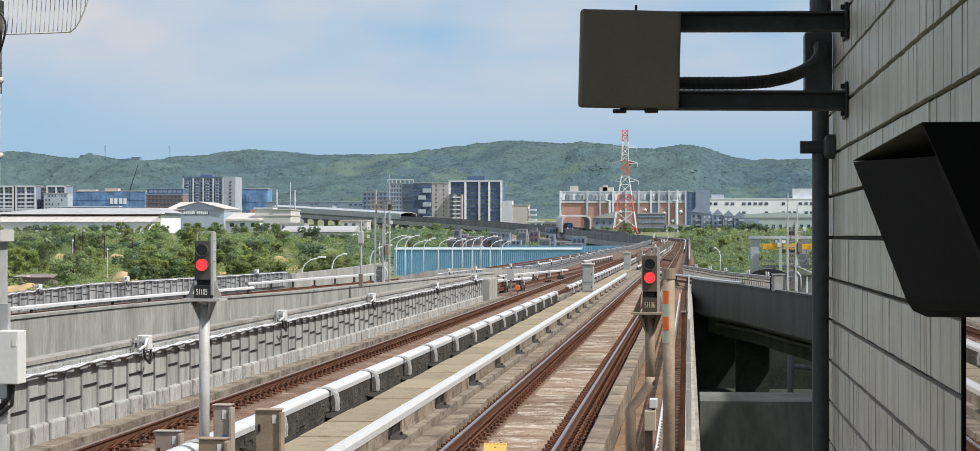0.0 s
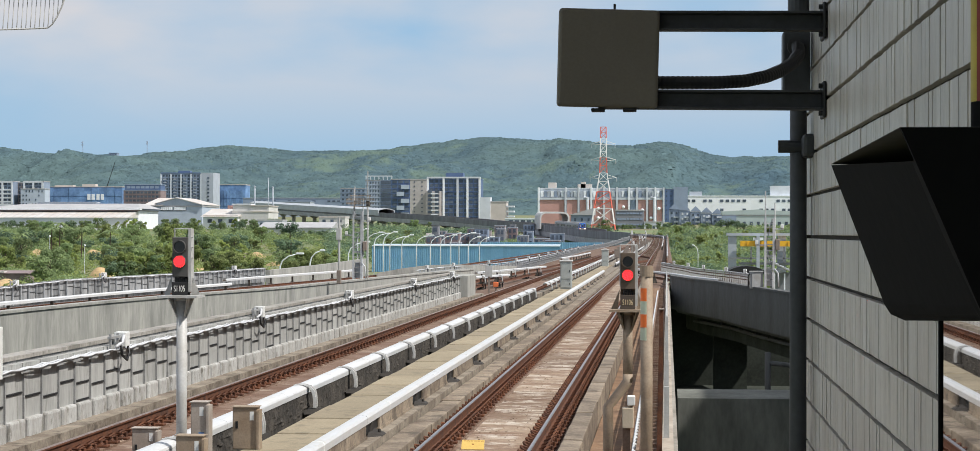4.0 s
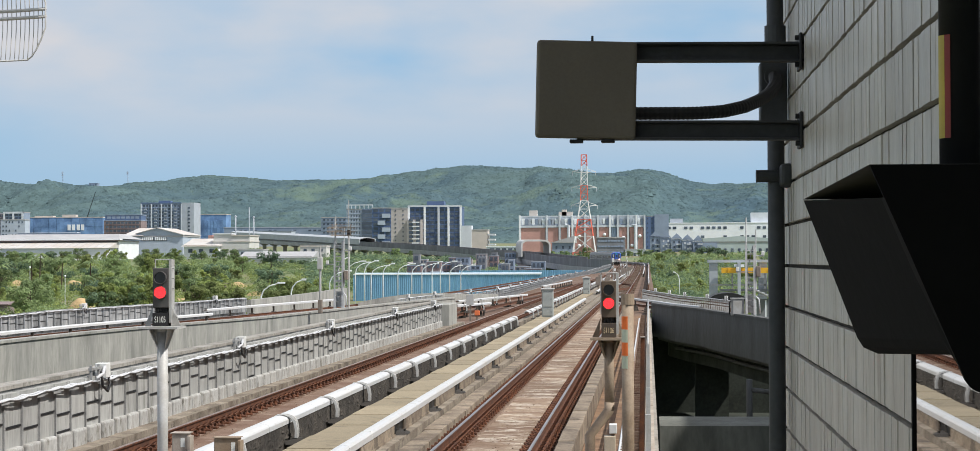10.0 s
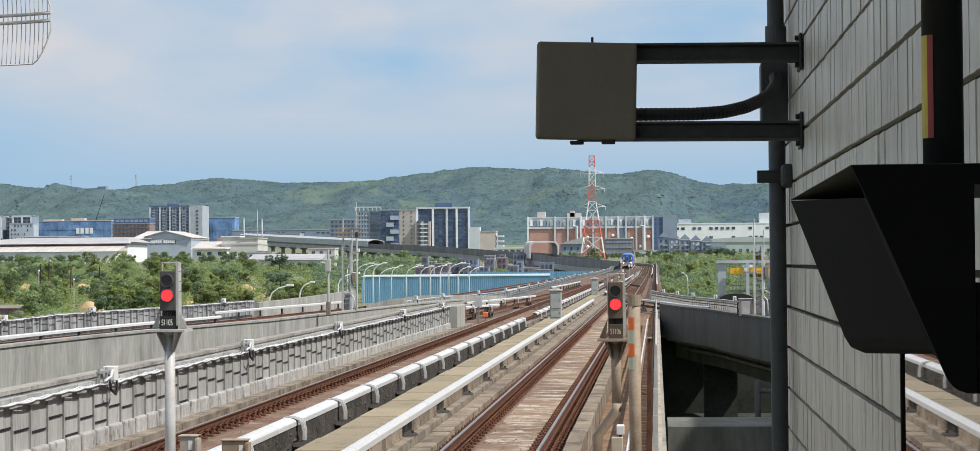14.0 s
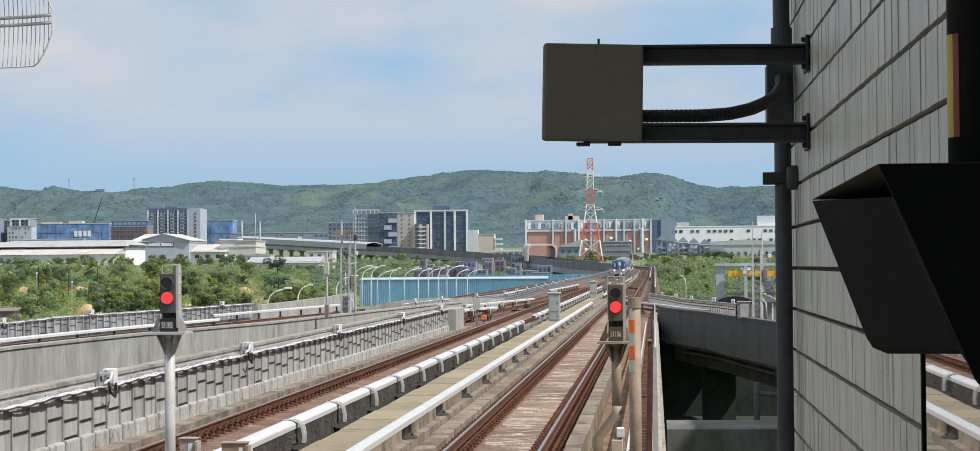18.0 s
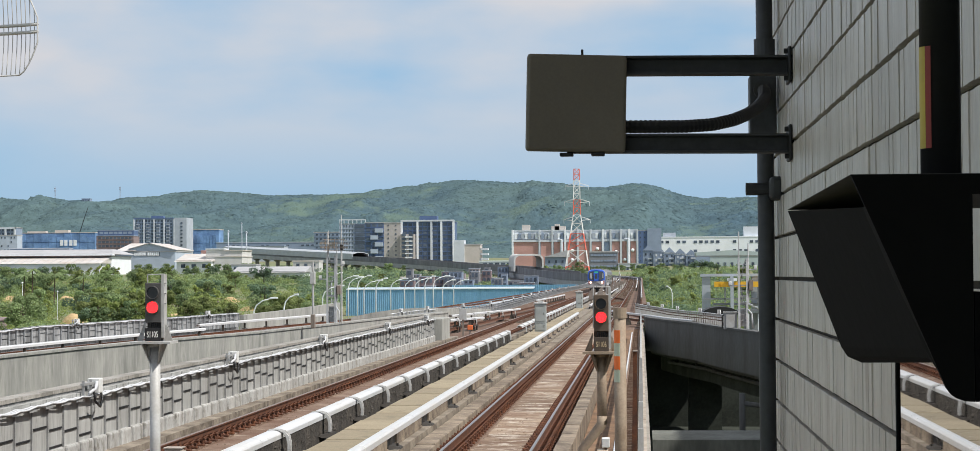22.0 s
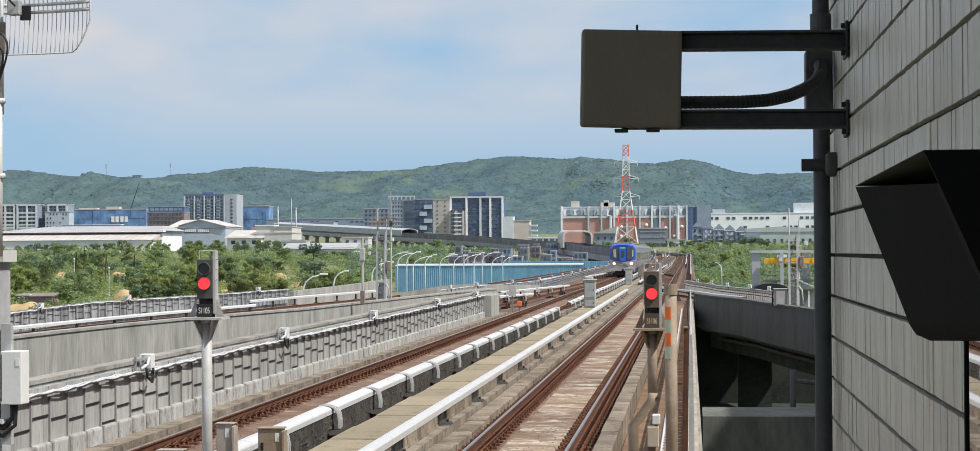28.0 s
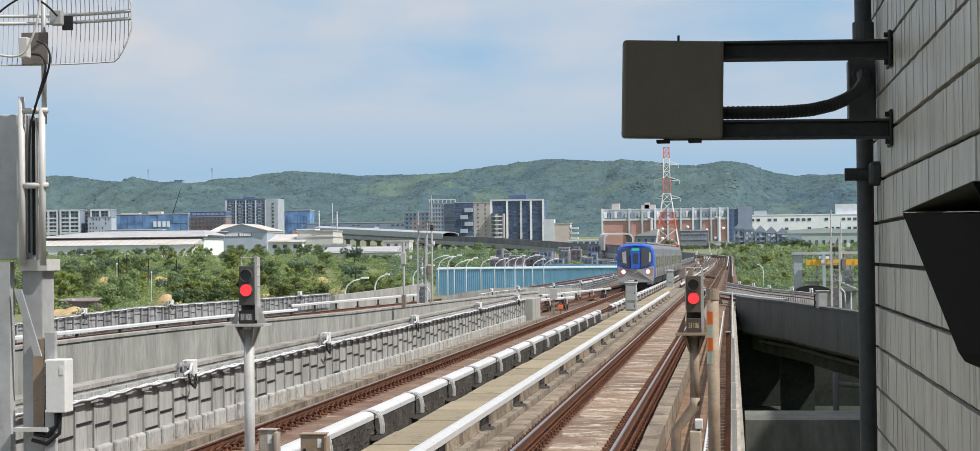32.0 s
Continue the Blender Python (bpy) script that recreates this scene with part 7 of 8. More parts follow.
part("front_roof", extrude(bmesh.new(), [[(x + 3, 1048.5, 17.72), (x + 3, 1062, 17.72), (x + 9, 1062, 22.2)] for x in (-302, -290)]), ROOFW, gb, "pale sloping roof of the side bay")
for x0 in (-288.0, -280.3):
    for k in range(6):
        add(gb, "window", x0 + 1.15 * k, x0 + 0.9 + 1.15 * k, 1049.7, 1050.2, 15.0, 16.8, W_WHITE)
    add(gb, "window_band", x0 - 0.3, x0 + 7.0, 1049.8, 1050.3, 14.7, 17.1, GLASSDARK)
sw = building("white_shed", "white metal shed with a lean-to roof", -251, -232, 1000, 24, 6, 11, W_WHITE, 1, 3, (0.4, 0.4), roof=ROOFW, ledge=False)
part("lean_roof", extrude(bmesh.new(), [[(x, 998, 11), (x, 1024, 11), (x, 1024, 15.5)] for x in (-252, -231)]), ROOFW, sw)
wf_ = building("white_factory", "plain cream factory block", -236, -216, 1005, 26, 6, 13.4, W_CREAM, 0, 0, roof=ROOFW)
add(wf_, "stair_box", -236, -226.2, 1006, 1016, 14.11, 17.6, W_CREAM)
add(wf_, "stair_box_roof", -236.4, -225.8, 1005.4, 1016.4, 17.6, 18.1, W_WHITE)
add(wf_, "upper_block", -226.1, -216, 1005.5, 1030, 14.11, 16.7, W_CREAM)
add(wf_, "upper_roof", -226.2, -215.6, 1005, 1030.4, 16.7, 17.2, W_BEIGE)
for x, z, r in ((-230, 28.6, 0.5), (-219.7, 28.1, 0.5), (-222.3, 33, 0.28)):
    ch = thing("chimney", "slim pale steel chimney behind the cream factory", "chimney", "factory chimneys", at=(x, 1034, 5))
    part("flue", tube(bmesh.new(), [(x, 1034, 5), (x, 1034, z)], r * 0.75, 10), W_GREY, ch, smooth=True)
    part("collar", tube(bmesh.new(), [(x, 1034, z - 0.8), (x, 1034, z - 0.4)], r * 1.25, 10), W_GREY, ch)
for k in range(3):
    ct = thing("container", "rust-red stacked container box", "container", "red containers", at=(-247 + 2.4 * k, 1040, 10))
    add(ct, "body", -247 + 2.4 * k, -244.8 + 2.4 * k, 1040, 1046, 3, 17.6 - 0.5 * k, W_BRICK)
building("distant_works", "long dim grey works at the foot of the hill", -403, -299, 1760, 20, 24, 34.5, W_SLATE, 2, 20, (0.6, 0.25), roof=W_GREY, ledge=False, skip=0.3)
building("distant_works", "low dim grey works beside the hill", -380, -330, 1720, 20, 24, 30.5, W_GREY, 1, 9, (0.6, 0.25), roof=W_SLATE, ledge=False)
gs = building("grey_shed", "low white shed under a wide grey metal roof", -198, -162.7, 900, 26, 1, 4.5, W_WHITE, 1, 7, (0.28, 0.28), roof=ROOFG, ledge=False, skip=0.6, seed=4)
part("pitched_roof", extrude(bmesh.new(), [[(x, 898, 4.6), (x, 928, 4.6), (x, 914, 7.6)] for x in (-198.6, -162)]), ROOFG, gs)
building("small_house", "small pale house with a flat white roof", -179.6, -166, 960, 12, 3, 10.2, W_CREAM, 2, 3, (0.4, 0.4), roof=ROOFW)
building("small_house", "low pale house among trees", -212, -199, 960, 12, 2, 8.5, W_PALE, 2, 4, (0.4, 0.4), roof=ROOFG)

# the works yard below the curving viaduct
ry = random.Random(88)
yd = sheet(lambda x, y: land(x, y) + (0.35 if -0.135 * y < x < -0.05 * y else -1.5), [-150 + 5 * i for i in range(25)], [640 + 11 * i for i in range(25)])
yd.materials.append(W_BROWNGREY)
tagged(new("yard_ground", yd), "bare grey-brown works yard below the viaduct", "ground", kind="structure")
for i in range(30):
    r = YARD[0] + (YARD[1] - YARD[0]) * (i + ry.uniform(0.1, 0.9)) / 30
    y = ry.uniform(700, 880)
    x, w = r * y, ry.uniform(2.5, 6.0)
    if abs(on_line(y).x - x) < 10 or abs(on_line(y, 5).x - x) < 10:
        continue
    z = land(x, y)
    building("yard_shed", "low grey weathered shed in the works yard", x, x + w, y, 5, z + 0.3, z + ry.uniform(3.0, 6.5), ry.choice((W_DIM, W_BROWNGREY, W_DIM, W_SLATE, W_BROWN)), 2, max(1, int(w / 1.5)), (0.6, 0.6), roof=ry.choice((W_SLATE, W_DIM, W_DIM, W_GREY)), group="yard sheds", ledge=False, seed=i)

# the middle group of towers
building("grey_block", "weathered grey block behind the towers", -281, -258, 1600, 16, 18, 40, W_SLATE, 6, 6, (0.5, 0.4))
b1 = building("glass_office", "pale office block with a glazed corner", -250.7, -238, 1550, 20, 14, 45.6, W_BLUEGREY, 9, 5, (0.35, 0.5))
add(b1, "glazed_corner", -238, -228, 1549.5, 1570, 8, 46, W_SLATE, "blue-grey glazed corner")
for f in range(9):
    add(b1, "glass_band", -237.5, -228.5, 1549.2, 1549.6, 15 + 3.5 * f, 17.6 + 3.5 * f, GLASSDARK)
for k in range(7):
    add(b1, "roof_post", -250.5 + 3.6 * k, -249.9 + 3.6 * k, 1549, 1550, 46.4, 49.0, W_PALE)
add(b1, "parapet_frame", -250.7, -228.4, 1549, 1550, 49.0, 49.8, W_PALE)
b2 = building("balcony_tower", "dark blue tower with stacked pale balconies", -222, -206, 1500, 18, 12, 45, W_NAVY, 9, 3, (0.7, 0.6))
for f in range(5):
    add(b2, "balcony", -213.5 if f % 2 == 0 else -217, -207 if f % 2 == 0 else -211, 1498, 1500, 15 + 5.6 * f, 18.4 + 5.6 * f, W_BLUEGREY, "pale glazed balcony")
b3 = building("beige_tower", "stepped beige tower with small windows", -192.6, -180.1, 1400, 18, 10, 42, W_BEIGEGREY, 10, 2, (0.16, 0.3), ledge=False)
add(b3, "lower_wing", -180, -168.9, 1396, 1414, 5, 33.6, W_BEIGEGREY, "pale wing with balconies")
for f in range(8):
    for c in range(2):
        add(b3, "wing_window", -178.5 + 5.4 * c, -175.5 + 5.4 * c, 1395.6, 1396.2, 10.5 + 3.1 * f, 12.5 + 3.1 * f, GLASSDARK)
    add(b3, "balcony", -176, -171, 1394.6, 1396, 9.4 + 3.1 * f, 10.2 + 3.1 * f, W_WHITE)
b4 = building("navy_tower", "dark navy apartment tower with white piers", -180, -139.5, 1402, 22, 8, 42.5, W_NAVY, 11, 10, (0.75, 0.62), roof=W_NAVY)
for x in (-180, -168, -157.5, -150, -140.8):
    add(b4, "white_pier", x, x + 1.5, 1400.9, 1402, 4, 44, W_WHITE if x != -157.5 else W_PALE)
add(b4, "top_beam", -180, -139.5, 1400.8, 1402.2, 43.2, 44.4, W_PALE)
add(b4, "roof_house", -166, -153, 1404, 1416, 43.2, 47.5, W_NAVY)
b5 = building("beige_block", "low beige block with a blank side wall", -134.5, -115.4, 1350, 16, 8, 24.5, W_BEIGE, 0, 0)
add(b5, "stair_tower", -134.5, -127, 1349, 1360, 8, 28, W_PALE)
for f in range(4):
    add(b5, "balcony", -116, -110, 1350, 1360, 10 + 3.6 * f, 11.2 + 3.6 * f, W_PALE)
building("low_platform_house", "long low pale building beyond the viaduct", -112, -66, 1300, 12, 8.5, 12, W_PALE, 1, 10, (0.7, 0.5), roof=W_WHITE, ledge=False)

# the brick-red works with pale piers
rw = building("brick_red_works", "large brick-red industrial building with pale concrete piers", -81.7, -2.0, 1200, 40, 3, 30.5, W_PALE, 0, 0, roof=W_PALE)
xs = [-81.7, -64.5, -56.2, -48, -40, -31.8, -24, -19, -12.5, -7.2, -2.0]
for i, (a, b) in enumerate(zip(xs, xs[1:])):
    add(rw, "brick_panel", a + 0.9, b - 0.9, 1198.9, 1200.2, 1, 23.6, W_SLATE if i == 6 else W_BRICK, "dull brick-red wall panel")
    n = max(2, int((b - a) / 2.2))
    for k in range(n):
        w = (b - a - 2.0) / n
        add(rw, "louvre", a + 1 + w * k + 0.2, a + 1 + w * (k + 1) - 0.2, 1198.9, 1200.2, 25.6, 29.2, W_SLATE if (k + i) % 3 == 1 else (W_GREY if (k + i) % 3 else W_WHITE))
for i, x in enumerate(xs):
    add(rw, "pier", x - 0.55, x + 0.55, 1197.6, 1200.2, 1, 31.5, W_PALE if i % 3 else W_WHITE)
add(rw, "frieze", -81.7, -2, 1198.2, 1200.2, 23.7, 25.0, W_PALE)
for x, z in ((-60, 8), (-59, 13), (-43.6, 18), (-43.6, 12), (-27.5, 19), (-15.5, 17), (-10, 12), (-5, 18)):
    bm = bmesh.new()
    bmesh.ops.create_uvsphere(bm, u_segments=10, v_segments=6, radius=1.1)
    bmesh.ops.translate(bm, verts=bm.verts, vec=(x, 1198.2, z))
    part("vent_cowl", bm, W_WHITE, rw, "white round vent cowl", smooth=True)
for x in (-50.5, -7.9):
    part("duct", tube(bmesh.new(), [(x - 2, 1199, 25), (x, 1197.5, 25), (x, 1197.5, 4)], 0.9, 8), W_PALE, rw, "grey vertical duct")
for x, w, h in ((-76, 5, 3.6), (-57, 9, 2.6), (-55, 3, 4)):
    add(rw, "roof_unit", x, x + w, 1204, 1210, 31.2, 31.2 + h, W_BEIGE)
building("grey_annex", "grey louvred annex in front of the works", -30, -13.4, 1100, 18, 2.5, 15.5, W_DIM, 4, 8, (0.85, 0.3), glass=W_SLATE, ledge=False)
building("grey_annex", "pale low annex beside the works", -13, -2, 1090, 18, 2.5, 8.5, W_PALE, 1, 3, (0.4, 0.4))
sv_ = building("grey_gabled_shed", "small slate-grey gabled shed before the works", -57, -44, 1120, 16, 2, 13, W_SLATE, 2, 3, (0.3, 0.3), ledge=False)
part("gable", extrude(bmesh.new(), [[(-58, y, 13.2), (-43, y, 13.2), (-43, y, 17.5)] for y in (1119, 1137)]), ROOFG, sv_)

# right: white works, slate row houses and a green shed
r1 = building("blue_tower", "slate-blue tower with a plain upper block", -2.0, 5, 1400, 20, 4, 35, W_NAVY, 9, 2, (0.2, 0.3), ledge=False)
add(r1, "pale_block", 5, 15.5, 1399, 1418, 4, 36.5, W_SLATE, "slate-blue upper block")
r2 = building("white_works", "long white works building with a ribbon of windows", 6, 112, 1500, 30, 10, 31.5, W_WHITE, 3, 22, (0.6, 0.28), roof=W_WHITE, ledge=False, skip=0.45)
add(r2, "roof_plant", 18, 28, 1504, 1512, 32.2, 35.5, W_GREY)
add(r2, "roof_plant", 82, 102, 1504, 1514, 32.2, 40, W_PALE)
for k in range(5):
    x0 = 1.5 + 7.0 * k
    rh = building("row_house", "slate-grey gabled row house with balconies", x0, x0 + 6.8, 1250 - 4 * k, 14, 3, 17.6 - 0.8 * k, W_SLATE, 4, 2, (0.35, 0.45), glass=W_PALE if k % 2 else None, roof=W_SLATE, group="row houses", ledge=False)
    part("gable", extrude(bmesh.new(), [[(x0 - 0.2, y, 18.31 - 0.8 * k), (x0 + 7, y, 18.31 - 0.8 * k), (x0 + 3.4, y, 21.8 - 0.8 * k)] for y in (1249.5 - 4 * k, 1264 - 4 * k)]), W_SLATE, rh)
    for f in range(4):
        add(rh, "balcony", x0 + 3.2, x0 + 6.2, 1248.6 - 4 * k, 1250 - 4 * k, 3.4 + 3.0 * f, 4.4 + 3.0 * f, W_PALE)
r4 = building("green_shed", "grey-green sheeted industrial shed", 36, 84, 1200, 30, 3, 13.5, W_GREEN, 1, 10, (0.4, 0.25), roof=ROOFG, ledge=False)
part("gable", extrude(bmesh.new(), [[(35, y, 14.2), (85, y, 14.2), (85, y, 15.6), (58, y, 17.6), (35, y, 16.2)] for y in (1199.5, 1231)]), W_GREEN, r4)
add(r4, "dark_end", 35, 44, 1198.8, 1200, 2, 13.4, W_SLATE)

# aerial masts and a small house on the ridge
for x, zt in ((-827.5, 131.5), (-733.4, 130.8)):
    z = hill(x, 2600)
    rm = thing("ridge_mast", "thin pale lattice aerial mast on the hill crest", "mast", "ridge masts", at=(x, 2600, z - 2))
    bm = bmesh.new()
    for sx in (-1, 1):
        tube(bm, [(x + sx * 0.9, 2600, z - 3), (x + sx * 0.35, 2600, zt)], 0.22, 4)
    for k in range(7):
        za, zb = z + (zt - z) * k / 7, z + (zt - z) * (k + 1) / 7
        tube(bm, [(x - 0.7 + 0.05 * k, 2600, za), (x + 0.7 - 0.05 * k, 2600, zb)], 0.14, 4)
    part("lattice", bm, W_BLUEGREY, rm)
    for zz in (0.72, 0.86):
        part("drum", box(bmesh.new(), x - 1.3, x + 1.3, 2598.5, 2599.3, z + (zt - z) * zz, z + (zt - z) * zz + 1.8), W_BLUEGREY, rm, "pale drum aerial")
building("ridge_house", "small hazy blue house on the hill crest", -788, -776, 2596, 10, 104, 113.6, W_SLATE, 2, 3, (0.4, 0.4), roof=W_SLATE, ledge=False)

# ---- pylon ----
PYRED = mat("red_pylon_paint", (0.74, 0.16, 0.11), 0.6, var=0.15, scale=0.5, fine=5, bump=0.0)
PYWHITE = mat("white_pylon_paint", (0.78, 0.78, 0.78), 0.6, var=0.1, scale=0.5, fine=5, bump=0.0)
py = thing("power_pylon", "tall red and white lattice power pylon", "pylon", at=(-33.7, 1000, 0))
PX, PY_ = -33.7, 1000.0


def half_width(z):
    return 6.9 - (z - 1.0) * 0.148 if z < 35 else 1.87 - (z - 35) * 0.018


levels = [1, 7, 15.5, 20, 24.5, 30, 34.5, 38.5, 42.5, 46, 49.5, 53, 56, 59]
reds = {0, 2, 3, 6, 7, 11, 12}
for i, (za, zb) in enumerate(zip(levels, levels[1:])):
    m = PYRED if i in reds else PYWHITE
    ha, hb = half_width(za), half_width(zb)
    bm = bmesh.new()
    ca = [Vector((PX + sx * ha, PY_ + sy * ha, za)) for sx, sy in ((-1, -1), (1, -1), (1, 1), (-1, 1))]
    cb = [Vector((PX + sx * hb, PY_ + sy * hb, zb)) for sx, sy in ((-1, -1), (1, -1), (1, 1), (-1, 1))]
    r = 0.30 if i < 5 else 0.22
    for k in range(4):
        part("leg", tube(bmesh.new(), [ca[k], cb[k]], r, 5), m, py, "red painted leg" if i in reds else "white painted leg")
    for k in range(4):
        n_ = (k + 1) % 4
        for p_, q_ in ((ca[k], cb[n_]), (ca[n_], cb[k]), (cb[k], cb[n_])):
            part("brace", tube(bmesh.new(), [p_, q_], r * 0.55, 4), m, py, "red painted brace" if i in reds else "white painted brace")
for z, w in ((49.5, 6.2), (41.0, 6.6), (31.5, 7.0)):
    for s in (-1, 1):
        bm = bmesh.new()
        h = half_width(z)
        for yy in (-h, h):
            tube(bm, [(PX + s * h, PY_ + yy, z), (PX + s * w, PY_, z + 0.5)], 0.14, 4)
            tube(bm, [(PX + s * h, PY_ + yy, z + 1.9), (PX + s * w, PY_, z + 0.5)], 0.14, 4)
        arm = part("cross_arm", bm, PYWHITE, py, "white lattice cross arm")
        part("insulator", tube(bmesh.new(), [(PX + s * w, PY_, z + 0.4), (PX + s * w, PY_, z - 1.6)], 0.16, 6), W_PALE, arm)

# ---- sound hoods over the viaduct ----
HOOD = mat("grey_hood_panel", (0.55, 0.56, 0.55), 0.6, scale=0.3, fine=3, var=0.15, bump=0.0)
# haze is part of this grey-blue
HOODBLUE = mat("hazed_blue_panel", (0.42, 0.46, 0.50), 0.6, scale=0.3, fine=3, var=0.15, bump=0.0)


def arch_profile(w, h, r, t, cx):
    """A round-cornered portal, w its half width, t its thickness."""
    def line(w, h, r):
        pts = [(-w, -0.5)] + [(-w + r - r * math.cos(radians(15 * k)), h - r + r * math.sin(radians(15 * k))) for k in range(7)]
        return pts + [(-x, z) for x, z in reversed(pts)]
    return [(cx + x, z) for x, z in line(w, h, r)] + [(cx + x, z) for x, z in reversed(line(w - t, h - t, r - t * 0.5))]


def hood_profile(r0, r1, cx, wall):
    out = [(cx - r1, -0.5)] + [(cx - r1 * math.cos(math.pi * k / 12) if abs(math.cos(math.pi * k / 12)) < 0.75 else cx - math.copysign(r1, math.cos(math.pi * k / 12)), wall + (r1 * 0.36) * math.sin(math.pi * k / 12)) for k in range(13)] + [(cx + r1, -0.5)]
    inn = [(cx + r0, -0.5)] + [(cx - r0 * math.cos(math.pi * k / 12) if abs(math.cos(math.pi * k / 12)) < 0.75 else cx - math.copysign(r0, math.cos(math.pi * k / 12)), wall + (r0 * 0.36) * math.sin(math.pi * k / 12) - 0.3) for k in range(12, -1, -1)] + [(cx - r0, -0.5)]
    return out + inn


ah = thing("portal_hood", "pale grey arched portal hood over the tracks", "portal", at=tuple(on_line(874, 2.5, -0.4)))
part("arch", along(bmesh.new(), arch_profile(6.9, 7.4, 2.6, 0.7, 2.5), 866, 888, 11), HOOD, ah)
sb = thing("sound_barrier", "long pale blue-grey curved sound barrier on the viaduct", "sound barrier", at=tuple(on_line(1200, 2.5, -0.4)))
part("shell", along(bmesh.new(), hood_profile(5.4, 5.8, 2.5, 1.9), 1182, 1385, 10), HOODBLUE, sb)

# ---- blue sheet fence and street lamps ----
PALEBLUE = mat("pale_blue_roof_sheet", (0.46, 0.58, 0.68), 0.5, scale=0.3, fine=3, var=0.12, bump=0.0)
bf = thing("blue_site_fence", "long light blue corrugated sheet-metal fence", "fence", at=(-60, 560, -10))
bm = bmesh.new()
prof = []
for x, d in ((-0.6, 0.0), (-0.38, 0.0), (-0.32, 0.14), (-0.10, 0.14), (-0.04, 0.0), (0.20, 0.0), (0.26, 0.14), (0.48, 0.14), (0.54, 0.0), (0.6, 0.0)):
    prof.append((x, d))
extrude(bm, [[(x, y, z) for x, y in prof] + [(x, y + 0.06, z) for x, y in reversed(prof)] for z in (0, 8.6)])
SHEET = mesh_of("sheet", bm, BLUEFENCE)
for i in range(47):
    piece("sheet", SHEET, bf, (-88 + 1.205 * i, 560, -10.0))
add(bf, "top_rail", -88.6, -31.9, 559.8, 560.3, -1.38, -1.1, W_WHITE, "white top rail")
part("roof_sheet", extrude(bmesh.new(), [[(x, 560.4, -1.36), (x, 566, -0.95), (x, 566, -0.75), (x, 560.4, -1.15)] for x in (-88.6, -31.9)]), PALEBLUE, bf, "pale blue sloping roof sheets")
bf2 = thing("blue_site_fence", "pale blue sheet fence further back", "fence", at=(-40, 640, -8))
SHEET2 = SHEET.copy()
for i in range(36):
    piece("sheet", SHEET2, bf2, (-64 + 1.205 * i, 640, -9.2))
for x0, x1, z in ((-41, -31, -3.6),):
    tb = thing("blue_site_cabin", "pale blue site cabin roof", "cabin", at=(x0 + 5, 520, -10))
    add(tb, "body", x0, x1, 520, 526, -10, -5.2, BLUEFENCE)
    part("roof", extrude(bmesh.new(), [[(x0 - 0.5, 519, -5.2), (x0 - 0.5, 527, -5.2), (x0 - 0.5, 523, -4.4)], [(x1 + 0.5, 519, -4.3), (x1 + 0.5, 527, -4.3), (x1 + 0.5, 523, -3.4)]]), HOODBLUE, tb)


def street_lamp(px, py, top, reach):
    z = land(px, py)
    sl = thing("street_lamp", "pale grey street lamp with a long curved arm", "street lamp", "street lamps", at=(px, py, z))
    part("pole", tube(bmesh.new(), [(px, py, z), (px, py, top - 2.2), (px + reach * 0.12, py, top - 1.2), (px + reach * 0.42, py, top - 0.45), (px + reach * 0.8, py, top - 0.1)], 0.13, 7, 0.09), W_WHITE, sl, smooth=True)
    bm = bmesh.new()
    x0, x1 = sorted((px + reach * 0.78, px + reach * 1.15))
    box(bm, x0, x1, py - 0.2, py + 0.2, top - 0.16, top + 0.14, 0.06)
    part("lamp_head", bm, W_WHITE, sl, "white lamp head")


for u, y, dz in ((-0.2085, 300, -1.0), (-0.192, 310, -0.2), (-0.171, 340, 1.1), (-0.166, 420, 3.1), (-0.161, 440, 3.0), (-0.157, 400, 2.6), (-0.152, 380, 2.4), (-0.1485, 420, 2.3), (-0.142, 400, 2.7), (-0.134, 440, 2.6), (-0.1265, 420, 2.4), (-0.121, 450, 2.6), (-0.1155, 430, 2.5), (-0.111, 460, 2.4), (-0.106, 440, 2.2), (-0.100, 450, 2.2), (0.0165, 560, -1.2)):
    street_lamp(u * y, y, dz + 0.5 * math.sin(u * 900), (3.0 + 0.8 * math.sin(u * 500)) if u < 0 else -1.6)

for x, y, zt in ((-168.3, 500, 1.6), (-164.8, 520, -1.0)):
    z = land(x, y)
    pk = thing("park_lamp", "slim white park lamp post with a round head", "lamp post", "park lamps", at=(x, y, z))
    part("pole", tube(bmesh.new(), [(x, y, z), (x, y, zt - 0.3)], 0.07, 7), W_WHITE, pk)
    bm = bmesh.new()
    bmesh.ops.create_uvsphere(bm, u_segments=10, v_segments=6, radius=0.27)
    bmesh.ops.translate(bm, verts=bm.verts, vec=(x, y, zt - 0.1))
    part("globe", bm, W_WHITE, pk, "white round lamp head", smooth=True)
ht = thing("brown_hut", "low weathered brown hut with a pale roof patch", "hut", at=(-155.3, 433, -10))
add(ht, "wall", -159.7, -150.9, 432, 437, -10.2, -7.2, W_BROWN)
part("roof", extrude(bmesh.new(), [[(x, 431.5, -7.2), (x, 437.5, -7.2), (x, 437.5, -6.5), (x, 431.5, -7.0)] for x in (-160.1, -150.5)]), W_BROWN, ht, "rusty sheet roof")
add(ht, "roof_sheet", -159.6, -156.3, 431.4, 433.5, -6.95, -6.6, ROOFW, "pale roof sheet")
